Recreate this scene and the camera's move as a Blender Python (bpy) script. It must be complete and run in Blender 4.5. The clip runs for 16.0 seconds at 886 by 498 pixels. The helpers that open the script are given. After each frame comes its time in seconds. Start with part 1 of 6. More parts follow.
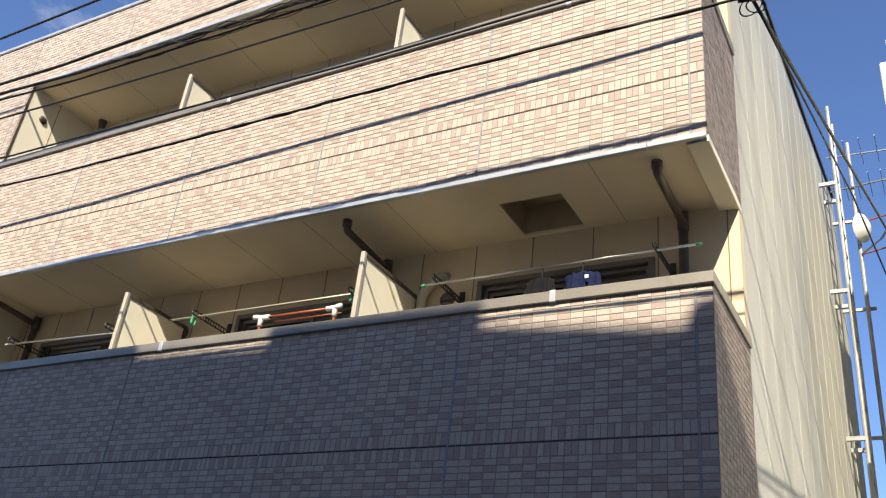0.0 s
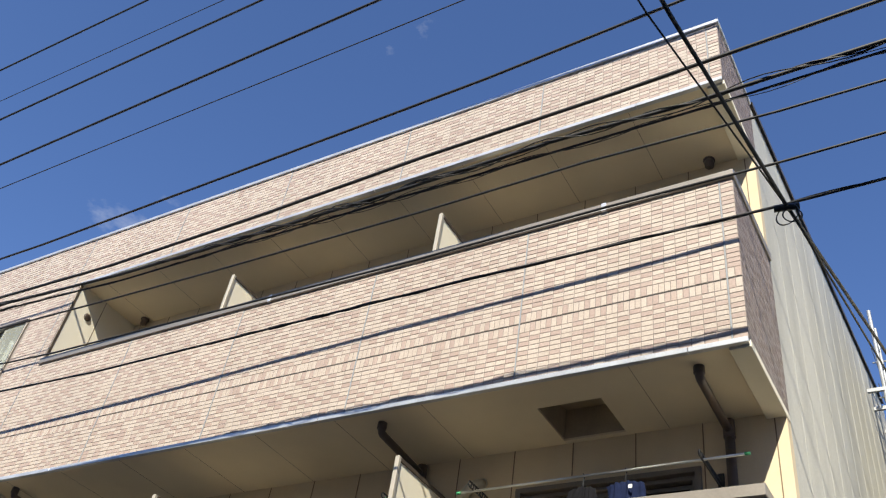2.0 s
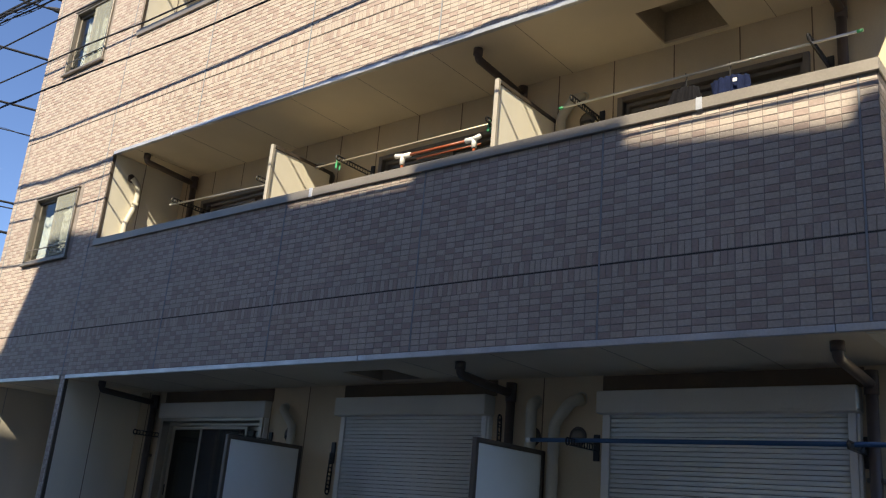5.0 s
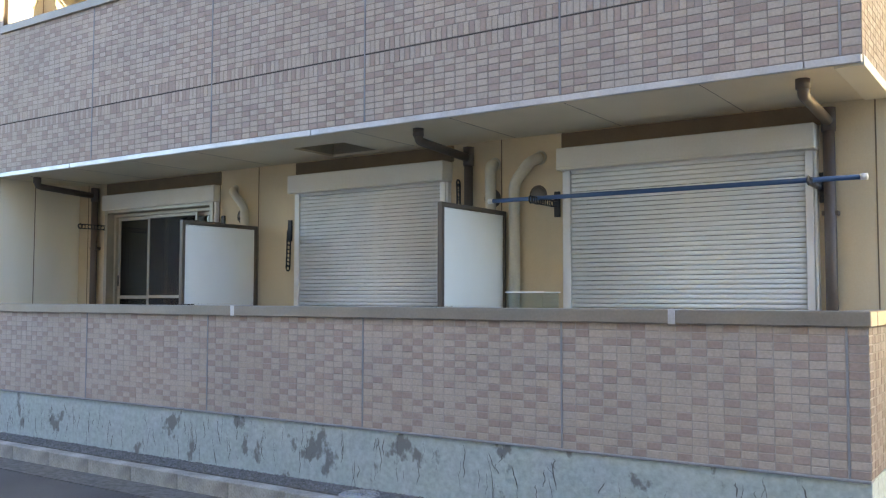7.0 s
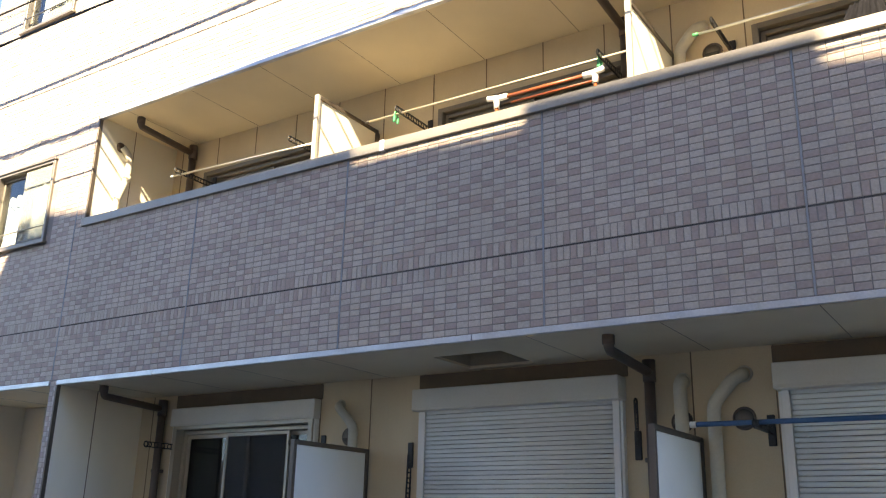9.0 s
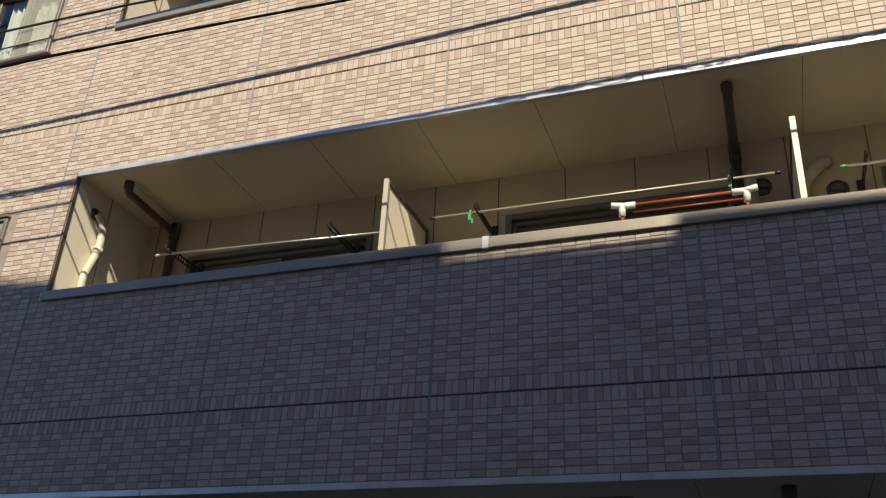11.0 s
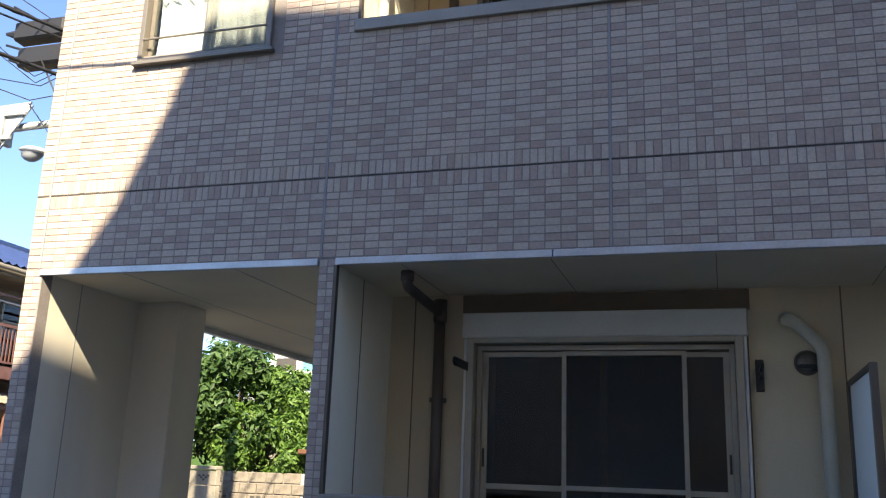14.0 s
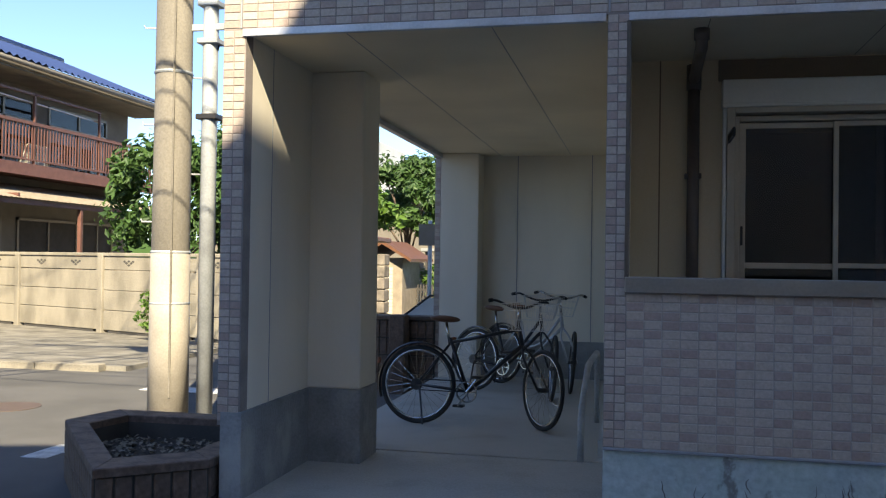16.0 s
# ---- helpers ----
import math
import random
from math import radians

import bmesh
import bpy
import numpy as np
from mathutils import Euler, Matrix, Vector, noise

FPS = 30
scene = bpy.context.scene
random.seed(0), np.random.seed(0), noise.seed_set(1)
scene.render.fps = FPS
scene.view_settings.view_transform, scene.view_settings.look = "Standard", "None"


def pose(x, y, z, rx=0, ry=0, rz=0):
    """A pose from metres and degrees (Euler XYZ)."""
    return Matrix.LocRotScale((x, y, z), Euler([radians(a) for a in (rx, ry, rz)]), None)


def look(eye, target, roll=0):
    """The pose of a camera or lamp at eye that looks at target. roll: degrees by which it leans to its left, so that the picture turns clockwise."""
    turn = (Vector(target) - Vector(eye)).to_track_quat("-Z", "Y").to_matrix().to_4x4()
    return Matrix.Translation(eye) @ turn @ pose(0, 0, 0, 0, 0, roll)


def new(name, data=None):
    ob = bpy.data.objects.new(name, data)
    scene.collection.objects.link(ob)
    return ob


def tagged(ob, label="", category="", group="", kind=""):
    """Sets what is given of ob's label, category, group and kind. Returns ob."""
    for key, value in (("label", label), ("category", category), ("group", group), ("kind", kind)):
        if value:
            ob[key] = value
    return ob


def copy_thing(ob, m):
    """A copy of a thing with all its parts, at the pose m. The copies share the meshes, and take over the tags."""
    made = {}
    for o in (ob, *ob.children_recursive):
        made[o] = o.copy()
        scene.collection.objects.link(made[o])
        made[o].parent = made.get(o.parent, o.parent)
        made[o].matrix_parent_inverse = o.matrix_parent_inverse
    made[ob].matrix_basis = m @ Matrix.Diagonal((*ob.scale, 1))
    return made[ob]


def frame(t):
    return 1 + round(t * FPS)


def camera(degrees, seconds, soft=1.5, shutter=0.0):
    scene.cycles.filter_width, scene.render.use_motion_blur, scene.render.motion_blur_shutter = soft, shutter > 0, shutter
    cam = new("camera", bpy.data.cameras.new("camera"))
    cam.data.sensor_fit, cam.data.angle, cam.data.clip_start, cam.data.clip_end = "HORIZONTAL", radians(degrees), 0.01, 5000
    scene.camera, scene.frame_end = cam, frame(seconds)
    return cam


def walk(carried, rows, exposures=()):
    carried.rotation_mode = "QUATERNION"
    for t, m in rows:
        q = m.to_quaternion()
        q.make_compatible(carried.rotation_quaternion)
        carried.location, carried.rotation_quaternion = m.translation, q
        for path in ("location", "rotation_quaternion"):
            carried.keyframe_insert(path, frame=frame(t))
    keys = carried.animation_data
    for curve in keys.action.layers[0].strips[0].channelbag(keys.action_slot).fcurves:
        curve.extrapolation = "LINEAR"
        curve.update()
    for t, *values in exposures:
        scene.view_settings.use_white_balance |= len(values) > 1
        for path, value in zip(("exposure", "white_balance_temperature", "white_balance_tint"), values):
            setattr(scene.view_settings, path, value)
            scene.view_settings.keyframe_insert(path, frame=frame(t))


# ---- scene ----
cam = camera(52.4, 16.0, soft=1.2)
METRES, EYE, TILT, LEAN, TURN = 10.0, 1.5, 0.0, 0.0, 31.6
ROWS = [
    (0.0, 0.0, 0.0, 0.0, -3.31, 28.47, -6.13),
    (0.5, -0.0003, -0.0006, 0.0009, -4.31, 33.39, -6.21),
    (1.0, -0.0006, 0.0001, 0.002, -4.36, 37.28, -6.57),
    (1.5, -0.0012, 0.0015, 0.0038, -3.68, 40.05, -7.3),
    (2.0, -0.0018, 0.002, 0.005, -1.77, 40.84, -7.88),
    (2.5, -0.0032, 0.0026, 0.0047, 2.67, 38.33, -8.03),
    (3.0, -0.0041, 0.0028, 0.0043, 6.24, 35.77, -7.46),
    (3.5, -0.0046, 0.0034, 0.0028, 6.61, 32.7, -7.21),
    (4.0, -0.0052, 0.0044, 0.0013, 6.31, 27.43, -6.72),
    (4.5, -0.0043, 0.0044, -0.0014, 6.74, 21.79, -5.68),
    (5.0, -0.0021, 0.0062, -0.0042, 6.81, 17.05, -4.78),
    (7.5, -0.055, 0.0319, -0.0114, 2.23, 2.28, 0.21),
    (8.0, -0.0862, 0.062, -0.0114, 3.3, 2.98, 0.27),
    (8.5, -0.1312, 0.0902, -0.0096, 2.32, 8.6, 0.33),
    (9.0, -0.1701, 0.1242, -0.0042, 1.45, 17.33, -1.3),
    (9.5, -0.2192, 0.1537, -0.0032, 1.24, 23.82, -2.12),
    (12.0, -0.4561, 0.3031, 0.0025, -18.39, 27.3, -3.37),
    (12.5, -0.4976, 0.3336, 0.0012, -15.49, 23.67, -2.44),
    (13.0, -0.5423, 0.3652, -0.0015, -15.29, 21.35, -3.0),
    (13.5, -0.5823, 0.395, -0.0036, -14.57, 18.26, -2.46),
    (14.0, -0.6259, 0.4237, -0.0052, -14.62, 14.14, -2.03),
    (14.5, -0.6734, 0.4494, -0.0052, -15.28, 10.41, -1.56),
    (15.0, -0.7173, 0.4819, -0.0072, -16.43, 6.63, -1.8),
    (15.5, -0.7649, 0.5113, -0.0089, -19.54, 3.63, -2.31),
    (16.0, -0.8064, 0.5461, -0.0115, -19.3, 0.84, -0.85),
]
EXPOSURES = [(0.0, 1.04, 7300, 9), (0.5, 0.84, 7100, 9), (3.0, 0.82, 6800, 9), (5.0, 0.88, 7700, 10), (7.3, 3.4, 11200, 9), (8.2, 3.4, 11200, 9), (9.3, 1.95, 8500, 12), (9.7, 1.25, 7900, 10), (11.8, 0.45, 7900, 10), (12.1, 0.6, 7900, 10), (12.5, 0.9, 8000, 10), (13.5, 1.58, 8000, 10), (14.4, 1.95, 8200, 10), (15.0, 1.55, 8000, 10), (16.0, 1.55, 8100, 8)]
walk(cam, [(t, pose(0, 0, EYE, TILT, LEAN, TURN) @ pose(METRES * x, METRES * y, METRES * z, 90 + pitch, roll, yaw)) for t, x, y, z, yaw, pitch, roll in ROWS], EXPOSURES)

# ---- light ----
SUN_TO = Vector((0.37, -1.0, 0.875)).normalized()
SUN_EL = math.asin(SUN_TO.z)
SUN_AZ = math.atan2(SUN_TO.x, SUN_TO.y)
sun_data = bpy.data.lights.new("sun", "SUN")
sun_data.energy, sun_data.angle, sun_data.color = 4.7, radians(0.5), (1.0, 0.96, 0.85)
sun = new("sun", sun_data)
sun.matrix_world = look(tuple(SUN_TO * 60), (0, 0, 0))

world = bpy.data.worlds.new("sky")
scene.world = world
world.use_nodes = True
wn, wl = world.node_tree.nodes, world.node_tree.links
wn.clear()
w_out, w_bg, w_sky = wn.new("ShaderNodeOutputWorld"), wn.new("ShaderNodeBackground"), wn.new("ShaderNodeTexSky")
w_sky.sky_type, w_sky.sun_disc = "NISHITA", False
w_sky.sun_elevation, w_sky.sun_rotation = SUN_EL, SUN_AZ
w_sky.air_density, w_sky.dust_density, w_sky.ozone_density = 0.9, 0.1, 3.5
w_bg.inputs["Strength"].default_value = 0.095
w_co = wn.new("ShaderNodeTexCoord")
w_map = wn.new("ShaderNodeMapping")
w_map.inputs["Scale"].default_value = (1.0, 1.0, 2.2)
w_no = wn.new("ShaderNodeTexNoise")
w_no.inputs["Scale"].default_value, w_no.inputs["Detail"].default_value, w_no.inputs["Roughness"].default_value = 3.2, 7.0, 0.62
w_ra = wn.new("ShaderNodeValToRGB")
w_ra.color_ramp.elements[0].position, w_ra.color_ramp.elements[1].position = 0.62, 0.86
w_ra.color_ramp.elements[0].color, w_ra.color_ramp.elements[1].color = (0, 0, 0, 1), (0.75, 0.75, 0.75, 1)
w_mix = wn.new("ShaderNodeMixRGB")
w_mix.inputs[2].default_value = (6.0, 6.2, 6.6, 1)
wl.new(w_co.outputs["Generated"], w_map.inputs[0])
wl.new(w_map.outputs[0], w_no.inputs["Vector"])
wl.new(w_no.outputs[0], w_ra.inputs[0])
wl.new(w_ra.outputs[0], w_mix.inputs[0])
w_hs = wn.new("ShaderNodeMixRGB")
w_hs.blend_type = "MULTIPLY"
w_hs.inputs[0].default_value = 1.0
w_hs.inputs[2].default_value = (0.78, 0.92, 1.20, 1)
wl.new(w_sky.outputs[0], w_hs.inputs[1])
wl.new(w_hs.outputs[0], w_mix.inputs[1])
wl.new(w_mix.outputs[0], w_bg.inputs[0])
wl.new(w_bg.outputs[0], w_out.inputs[0])


# ---- materials ----
def mat(name, col, rough=0.6, metal=0.0, var=0.12, scale=6.0, bump=0.15, bscale=60.0, col2=None, streak=0.0, spec=0.5, island=None):
    """A surface with large stains, fine grain and relief; island: 'piece' or 'island' varies it from piece to piece."""
    m = bpy.data.materials.new(name)
    m.use_nodes = True
    n, l = m.node_tree.nodes, m.node_tree.links
    b = n["Principled BSDF"]
    b.inputs["Roughness"].default_value, b.inputs["Metallic"].default_value = rough, metal
    b.inputs["Specular IOR Level"].default_value = spec
    co = n.new("ShaderNodeTexCoord")
    if island == "piece":
        geo = n.new("ShaderNodeNewGeometry")
        src = geo.outputs["Position"]
    else:
        src = co.outputs["Object"]
    big, fine = n.new("ShaderNodeTexNoise"), n.new("ShaderNodeTexNoise")
    big.inputs["Scale"].default_value, big.inputs["Detail"].default_value = scale, 6.0
    fine.inputs["Scale"].default_value, fine.inputs["Detail"].default_value = bscale, 4.0
    vec = src
    if streak:
        mp = n.new("ShaderNodeMapping")
        mp.inputs["Scale"].default_value = (1.0, 1.0, streak)
        l.new(src, mp.inputs[0])
        vec = mp.outputs[0]
    l.new(vec, big.inputs["Vector"])
    l.new(src, fine.inputs["Vector"])
    ramp = n.new("ShaderNodeValToRGB")
    c2 = col2 or tuple(c * (1 - 2.2 * var) for c in col)
    ramp.color_ramp.elements[0].position, ramp.color_ramp.elements[1].position = 0.32, 0.62
    ramp.color_ramp.elements[0].color, ramp.color_ramp.elements[1].color = (*c2, 1), (*col, 1)
    l.new(big.outputs[0], ramp.inputs[0])
    grain = n.new("ShaderNodeMixRGB")
    grain.blend_type = "OVERLAY"
    grain.inputs[0].default_value = min(0.6, var * 2.0)
    l.new(ramp.outputs[0], grain.inputs[1])
    l.new(fine.outputs[0], grain.inputs[2])
    l.new(grain.outputs[0], b.inputs["Base Color"])
    if bump:
        bp = n.new("ShaderNodeBump")
        bp.inputs["Strength"].default_value, bp.inputs["Distance"].default_value = bump, 0.01
        l.new(fine.outputs[0], bp.inputs["Height"])
        l.new(bp.outputs[0], b.inputs["Normal"])
    return m


def tile_mat(name, source, tones):
    """Split-faced ceramic tile; the tone changes from tile to tile."""
    m = bpy.data.materials.new(name)
    m.use_nodes = True
    n, l = m.node_tree.nodes, m.node_tree.links
    b = n["Principled BSDF"]
    b.inputs["Roughness"].default_value = 0.62
    geo = n.new("ShaderNodeNewGeometry")
    info = n.new("ShaderNodeObjectInfo")
    rnd = info.outputs["Random"] if source == "piece" else geo.outputs["Random Per Island"]
    ramp = n.new("ShaderNodeValToRGB")
    ramp.color_ramp.interpolation = "CONSTANT"
    els = ramp.color_ramp.elements
    for i, (p, c) in enumerate(tones):
        e = els[i] if i < 2 else els.new(p)
        e.position = p
        e.color = (*c, 1)
    l.new(rnd, ramp.inputs[0])
    big, fine = n.new("ShaderNodeTexNoise"), n.new("ShaderNodeTexNoise")
    big.inputs["Scale"].default_value, big.inputs["Detail"].default_value = 1.1, 5.0
    fine.inputs["Scale"].default_value, fine.inputs["Detail"].default_value = 55.0, 5.0
    for t in (big, fine):
        l.new(geo.outputs["Position"], t.inputs["Vector"])
    shade = n.new("ShaderNodeMapRange")
    shade.inputs[1].default_value, shade.inputs[2].default_value = 0.3, 0.7
    shade.inputs[3].default_value, shade.inputs[4].default_value = 0.92, 1.05
    l.new(big.outputs[0], shade.inputs[0])
    sh2 = n.new("ShaderNodeMapRange")
    sh2.inputs[1].default_value, sh2.inputs[2].default_value = 0.25, 0.75
    sh2.inputs[3].default_value, sh2.inputs[4].default_value = 0.86, 1.1
    l.new(fine.outputs[0], sh2.inputs[0])
    mul = n.new("ShaderNodeMath")
    mul.operation = "MULTIPLY"
    l.new(shade.outputs[0], mul.inputs[0])
    l.new(sh2.outputs[0], mul.inputs[1])
    vm = n.new("ShaderNodeVectorMath")
    vm.operation = "SCALE"
    l.new(ramp.outputs[0], vm.inputs[0])
    l.new(mul.outputs[0], vm.inputs["Scale"])
    l.new(vm.outputs[0], b.inputs["Base Color"])
    bp = n.new("ShaderNodeBump")
    bp.inputs["Strength"].default_value, bp.inputs["Distance"].default_value = 0.35, 0.006
    l.new(fine.outputs[0], bp.inputs["Height"])
    l.new(bp.outputs[0], b.inputs["Normal"])
    return m


LIGHT_A, LIGHT_B, PINK_A, PINK_B = (0.475, 0.402, 0.345), (0.455, 0.382, 0.325), (0.395, 0.305, 0.262), (0.375, 0.285, 0.245)
PALE, ROSE = [(0.0, LIGHT_A), (0.5, LIGHT_B)], [(0.0, PINK_A), (0.55, PINK_B)]
M_TILE_P = [tile_mat("pale_tile_single", "piece", PALE), tile_mat("rose_tile_single", "piece", ROSE)]
M_TILE = [tile_mat("pale_tile_field", "island", PALE), tile_mat("rose_tile_field", "island", ROSE)]
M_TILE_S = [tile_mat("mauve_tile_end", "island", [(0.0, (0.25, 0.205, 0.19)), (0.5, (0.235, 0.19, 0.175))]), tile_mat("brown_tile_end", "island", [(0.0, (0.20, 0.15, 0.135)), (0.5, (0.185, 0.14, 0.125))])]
# Same grout as M_GROUT, its colour lightened for light from the ground
M_GROUT_LIT = mat("grout_lit_from_below", (0.43, 0.385, 0.35), 0.9, var=0.08)
M_GROUT = mat("grout", (0.279, 0.241, 0.220), 0.9, var=0.10)
M_SEAL = mat("sealant", (0.288, 0.304, 0.320), 0.7, var=0.06, bump=0.05)
M_ALU = mat("aluminium_flashing", (0.60, 0.62, 0.65), 0.38, 0.5, var=0.12, scale=3.0, bump=0.04)
M_CAP = mat("bronze_grey_coping", (0.30, 0.268, 0.23), 0.40, 0.4, var=0.08, scale=2.0, bump=0.03)
M_CREAM = mat("cream_render", (0.66, 0.545, 0.375), 0.85, var=0.07, scale=1.8, bump=0.12, bscale=180.0, streak=0.35)
M_CREAM_W = mat("pale_cream_panel", (0.84, 0.78, 0.63), 0.8, var=0.06, scale=1.2, bump=0.10, bscale=160.0, streak=0.35)
M_BAYWALL = mat("grey_cream_render", (0.76, 0.695, 0.575), 0.85, var=0.08, scale=1.1, bump=0.12, bscale=140.0, streak=0.3)
M_CEIL = mat("soffit_board", (0.79, 0.69, 0.51), 0.9, var=0.06, scale=1.0, bump=0.08, bscale=200.0)
M_GREY_SIDE = mat("grey_siding", (0.474, 0.466, 0.422), 0.75, var=0.10, scale=2.2, bump=0.35, bscale=45.0, streak=0.12)
M_JOINT = mat("brown_joint", (0.20, 0.145, 0.095), 0.8, var=0.05)
M_BASE = mat("dark_mortar_base", (0.276, 0.287, 0.287), 0.85, var=0.16, scale=2.5, bump=0.2)
M_FOUND = mat("painted_mortar_foundation", (0.39, 0.48, 0.46), 0.8, var=0.17, scale=5.5, bump=0.3, bscale=30.0, col2=(0.41, 0.48, 0.48), streak=0.4)
def peel(m, col, lo, hi, scale):
    """Adds sharp-edged patches of bare mortar where the paint has come off."""
    n, l = m.node_tree.nodes, m.node_tree.links
    bs = n["Principled BSDF"]
    old = bs.inputs["Base Color"].links[0].from_socket
    co, no, ra, mx, mp = n.new("ShaderNodeTexCoord"), n.new("ShaderNodeTexNoise"), n.new("ShaderNodeValToRGB"), n.new("ShaderNodeMixRGB"), n.new("ShaderNodeMapping")
    mp.inputs["Scale"].default_value = (1.0, 1.0, 0.7)
    no.inputs["Scale"].default_value, no.inputs["Detail"].default_value, no.inputs["Roughness"].default_value = scale, 8.0, 0.6
    ra.color_ramp.elements[0].position, ra.color_ramp.elements[1].position = lo, hi
    mx.inputs[2].default_value = (*col, 1)
    l.new(co.outputs["Object"], mp.inputs[0])
    l.new(mp.outputs[0], no.inputs["Vector"])
    l.new(no.outputs[0], ra.inputs[0])
    l.new(ra.outputs[0], mx.inputs[0])
    l.new(old, mx.inputs[1])
    l.new(mx.outputs[0], bs.inputs["Base Color"])


peel(M_FOUND, (0.20, 0.21, 0.20), 0.575, 0.615, 3.6)
peel(M_BASE, (0.36, 0.36, 0.34), 0.56, 0.68, 2.2)
M_CRACK = mat("crack_fill", (0.13, 0.13, 0.125), 0.9, var=0.1)
M_BROWN = mat("brown_pvc", (0.115, 0.085, 0.07), 0.45, var=0.06, bump=0.03)
M_DKMETAL = mat("dark_bronze_frame", (0.13, 0.105, 0.085), 0.4, 0.4, var=0.05, bump=0.03)
M_BRACK = mat("black_bracket", (0.03, 0.028, 0.027), 0.45, 0.2, var=0.05, bump=0.03)
M_WHITE = mat("white_board", (0.84, 0.87, 0.83), 0.55, var=0.03, scale=1.4, bump=0.03)
M_SHUT = mat("shutter_aluminium", (0.86, 0.88, 0.85), 0.42, 0.0, var=0.05, scale=1.5, bump=0.03)
M_BOX = mat("cream_shutter_box", (0.66, 0.64, 0.57), 0.5, 0.0, var=0.05, scale=1.6, bump=0.03)
M_WHITEFR = mat("white_shutter_guide", (0.80, 0.81, 0.78), 0.4, 0.0, var=0.05, scale=1.5, bump=0.02)
M_FRAME = mat("beige_sash", (0.42, 0.375, 0.30), 0.4, 0.3, var=0.04, bump=0.02)
M_POST = mat("beige_grey_post", (0.47, 0.43, 0.36), 0.45, 0.2, var=0.05, bump=0.02)
M_HATCH = mat("olive_brown_hatch", (0.44, 0.37, 0.26), 0.6, 0.0, var=0.08, scale=3.0, bump=0.03)
M_VENT = mat("dull_brown_steel", (0.17, 0.15, 0.13), 0.45, 0.5, var=0.1, bump=0.03)
M_WINFR = mat("bronze_sash", (0.22, 0.195, 0.165), 0.4, 0.4, var=0.05, bump=0.02)
M_STEEL = mat("steel_pole", (0.55, 0.55, 0.54), 0.3, 0.8, var=0.05, bump=0.02)
M_BLUE = mat("blue_pole", (0.025, 0.095, 0.22), 0.4, var=0.05, bump=0.02)
M_RED = mat("orange_pipe", (0.273, 0.065, 0.023), 0.4, var=0.06, bump=0.02)
M_PVC = mat("white_fitting", (0.75, 0.75, 0.72), 0.4, var=0.04, bump=0.02)
M_GREEN = mat("green_clip", (0.05, 0.33, 0.14), 0.4, var=0.04, bump=0.02)
M_DUCT = mat("cream_duct", (0.56, 0.52, 0.42), 0.5, var=0.05, bump=0.03)
M_CABLE = mat("cable", (0.018, 0.018, 0.02), 0.55, var=0.05, bump=0.05)
M_ASPH = mat("asphalt", (0.102, 0.098, 0.093), 0.9, var=0.14, scale=1.2, bump=0.5, bscale=140.0)
M_CONC = mat("concrete_floor", (0.47, 0.45, 0.395), 0.85, var=0.14, scale=1.6, bump=0.2, bscale=80.0)
peel(M_CONC, (0.34, 0.335, 0.30), 0.46, 0.72, 1.6)
M_FLOOR = mat("pale_balcony_floor", (0.46, 0.44, 0.39), 0.85, var=0.10, scale=2.0)
M_KERB = mat("kerb_concrete", (0.425, 0.416, 0.374), 0.9, var=0.22, scale=4.0, bump=0.4, bscale=60.0)
M_GRAVEL = mat("gravel_bed", (0.16, 0.15, 0.135), 0.9, var=0.2, scale=20.0, bump=0.5)
M_GRAVEL_L = mat("pale_gravel_lot", (0.216, 0.200, 0.168), 0.9, var=0.22, scale=3.0, bump=0.8, bscale=40.0)
M_PAINT = mat("road_paint", (0.576, 0.576, 0.560), 0.8, var=0.15, scale=14.0, bump=0.15)
M_POLE = mat("concrete_pole", (0.215, 0.193, 0.16), 0.85, var=0.16, scale=2.5, bump=0.25, bscale=50.0, streak=0.3)
M_LADDER = mat("grey_ladder_steel", (0.33, 0.34, 0.35), 0.5, 0.3, var=0.1, bump=0.03)
M_SLEEVE = mat("pole_sleeve", (0.37, 0.33, 0.275), 0.7, var=0.12, scale=3.0, bump=0.1)
M_GALV = mat("galvanised_pole", (0.42, 0.44, 0.45), 0.5, 0.15, var=0.15, scale=4.0, bump=0.06)
M_PLANT_BRICK = mat("dark_brown_brick", (0.155, 0.105, 0.078), 0.85, var=0.25, scale=9.0, bump=0.5, bscale=40.0)
M_SOIL = mat("soil", (0.038, 0.031, 0.025), 0.95, var=0.25, scale=15.0, bump=0.8)
M_LEAFLIT = mat("dead_leaf", (0.210, 0.186, 0.144), 0.8, var=0.2, scale=20.0)
M_STONE = mat("dark_pebble", (0.20, 0.20, 0.20), 0.8, var=0.25, scale=30.0)
M_BLOCKWALL = mat("concrete_block_wall", (0.288, 0.256, 0.200), 0.9, var=0.18, scale=2.2, bump=0.35, bscale=40.0, streak=0.5)
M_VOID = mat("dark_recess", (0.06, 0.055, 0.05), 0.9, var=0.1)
M_WOODPOST = mat("red_brown_steel", (0.17, 0.075, 0.055), 0.55, var=0.12, scale=5.0)
M_STUCCO = mat("house_stucco", (0.184, 0.163, 0.133), 0.9, var=0.10, scale=2.0)
M_TIN = mat("awning_sheet", (0.30, 0.25, 0.19), 0.6, var=0.12)
M_ROOFBLUE = mat("blue_glazed_roof_tile", (0.036, 0.060, 0.152), 0.3, var=0.12, scale=3.0, bump=0.1)
M_SKYWALL = mat("far_facade", (0.592, 0.608, 0.576), 0.8, var=0.06, scale=0.6)
M_TEAL = mat("teal_panel", (0.10, 0.42, 0.44), 0.6, var=0.08)
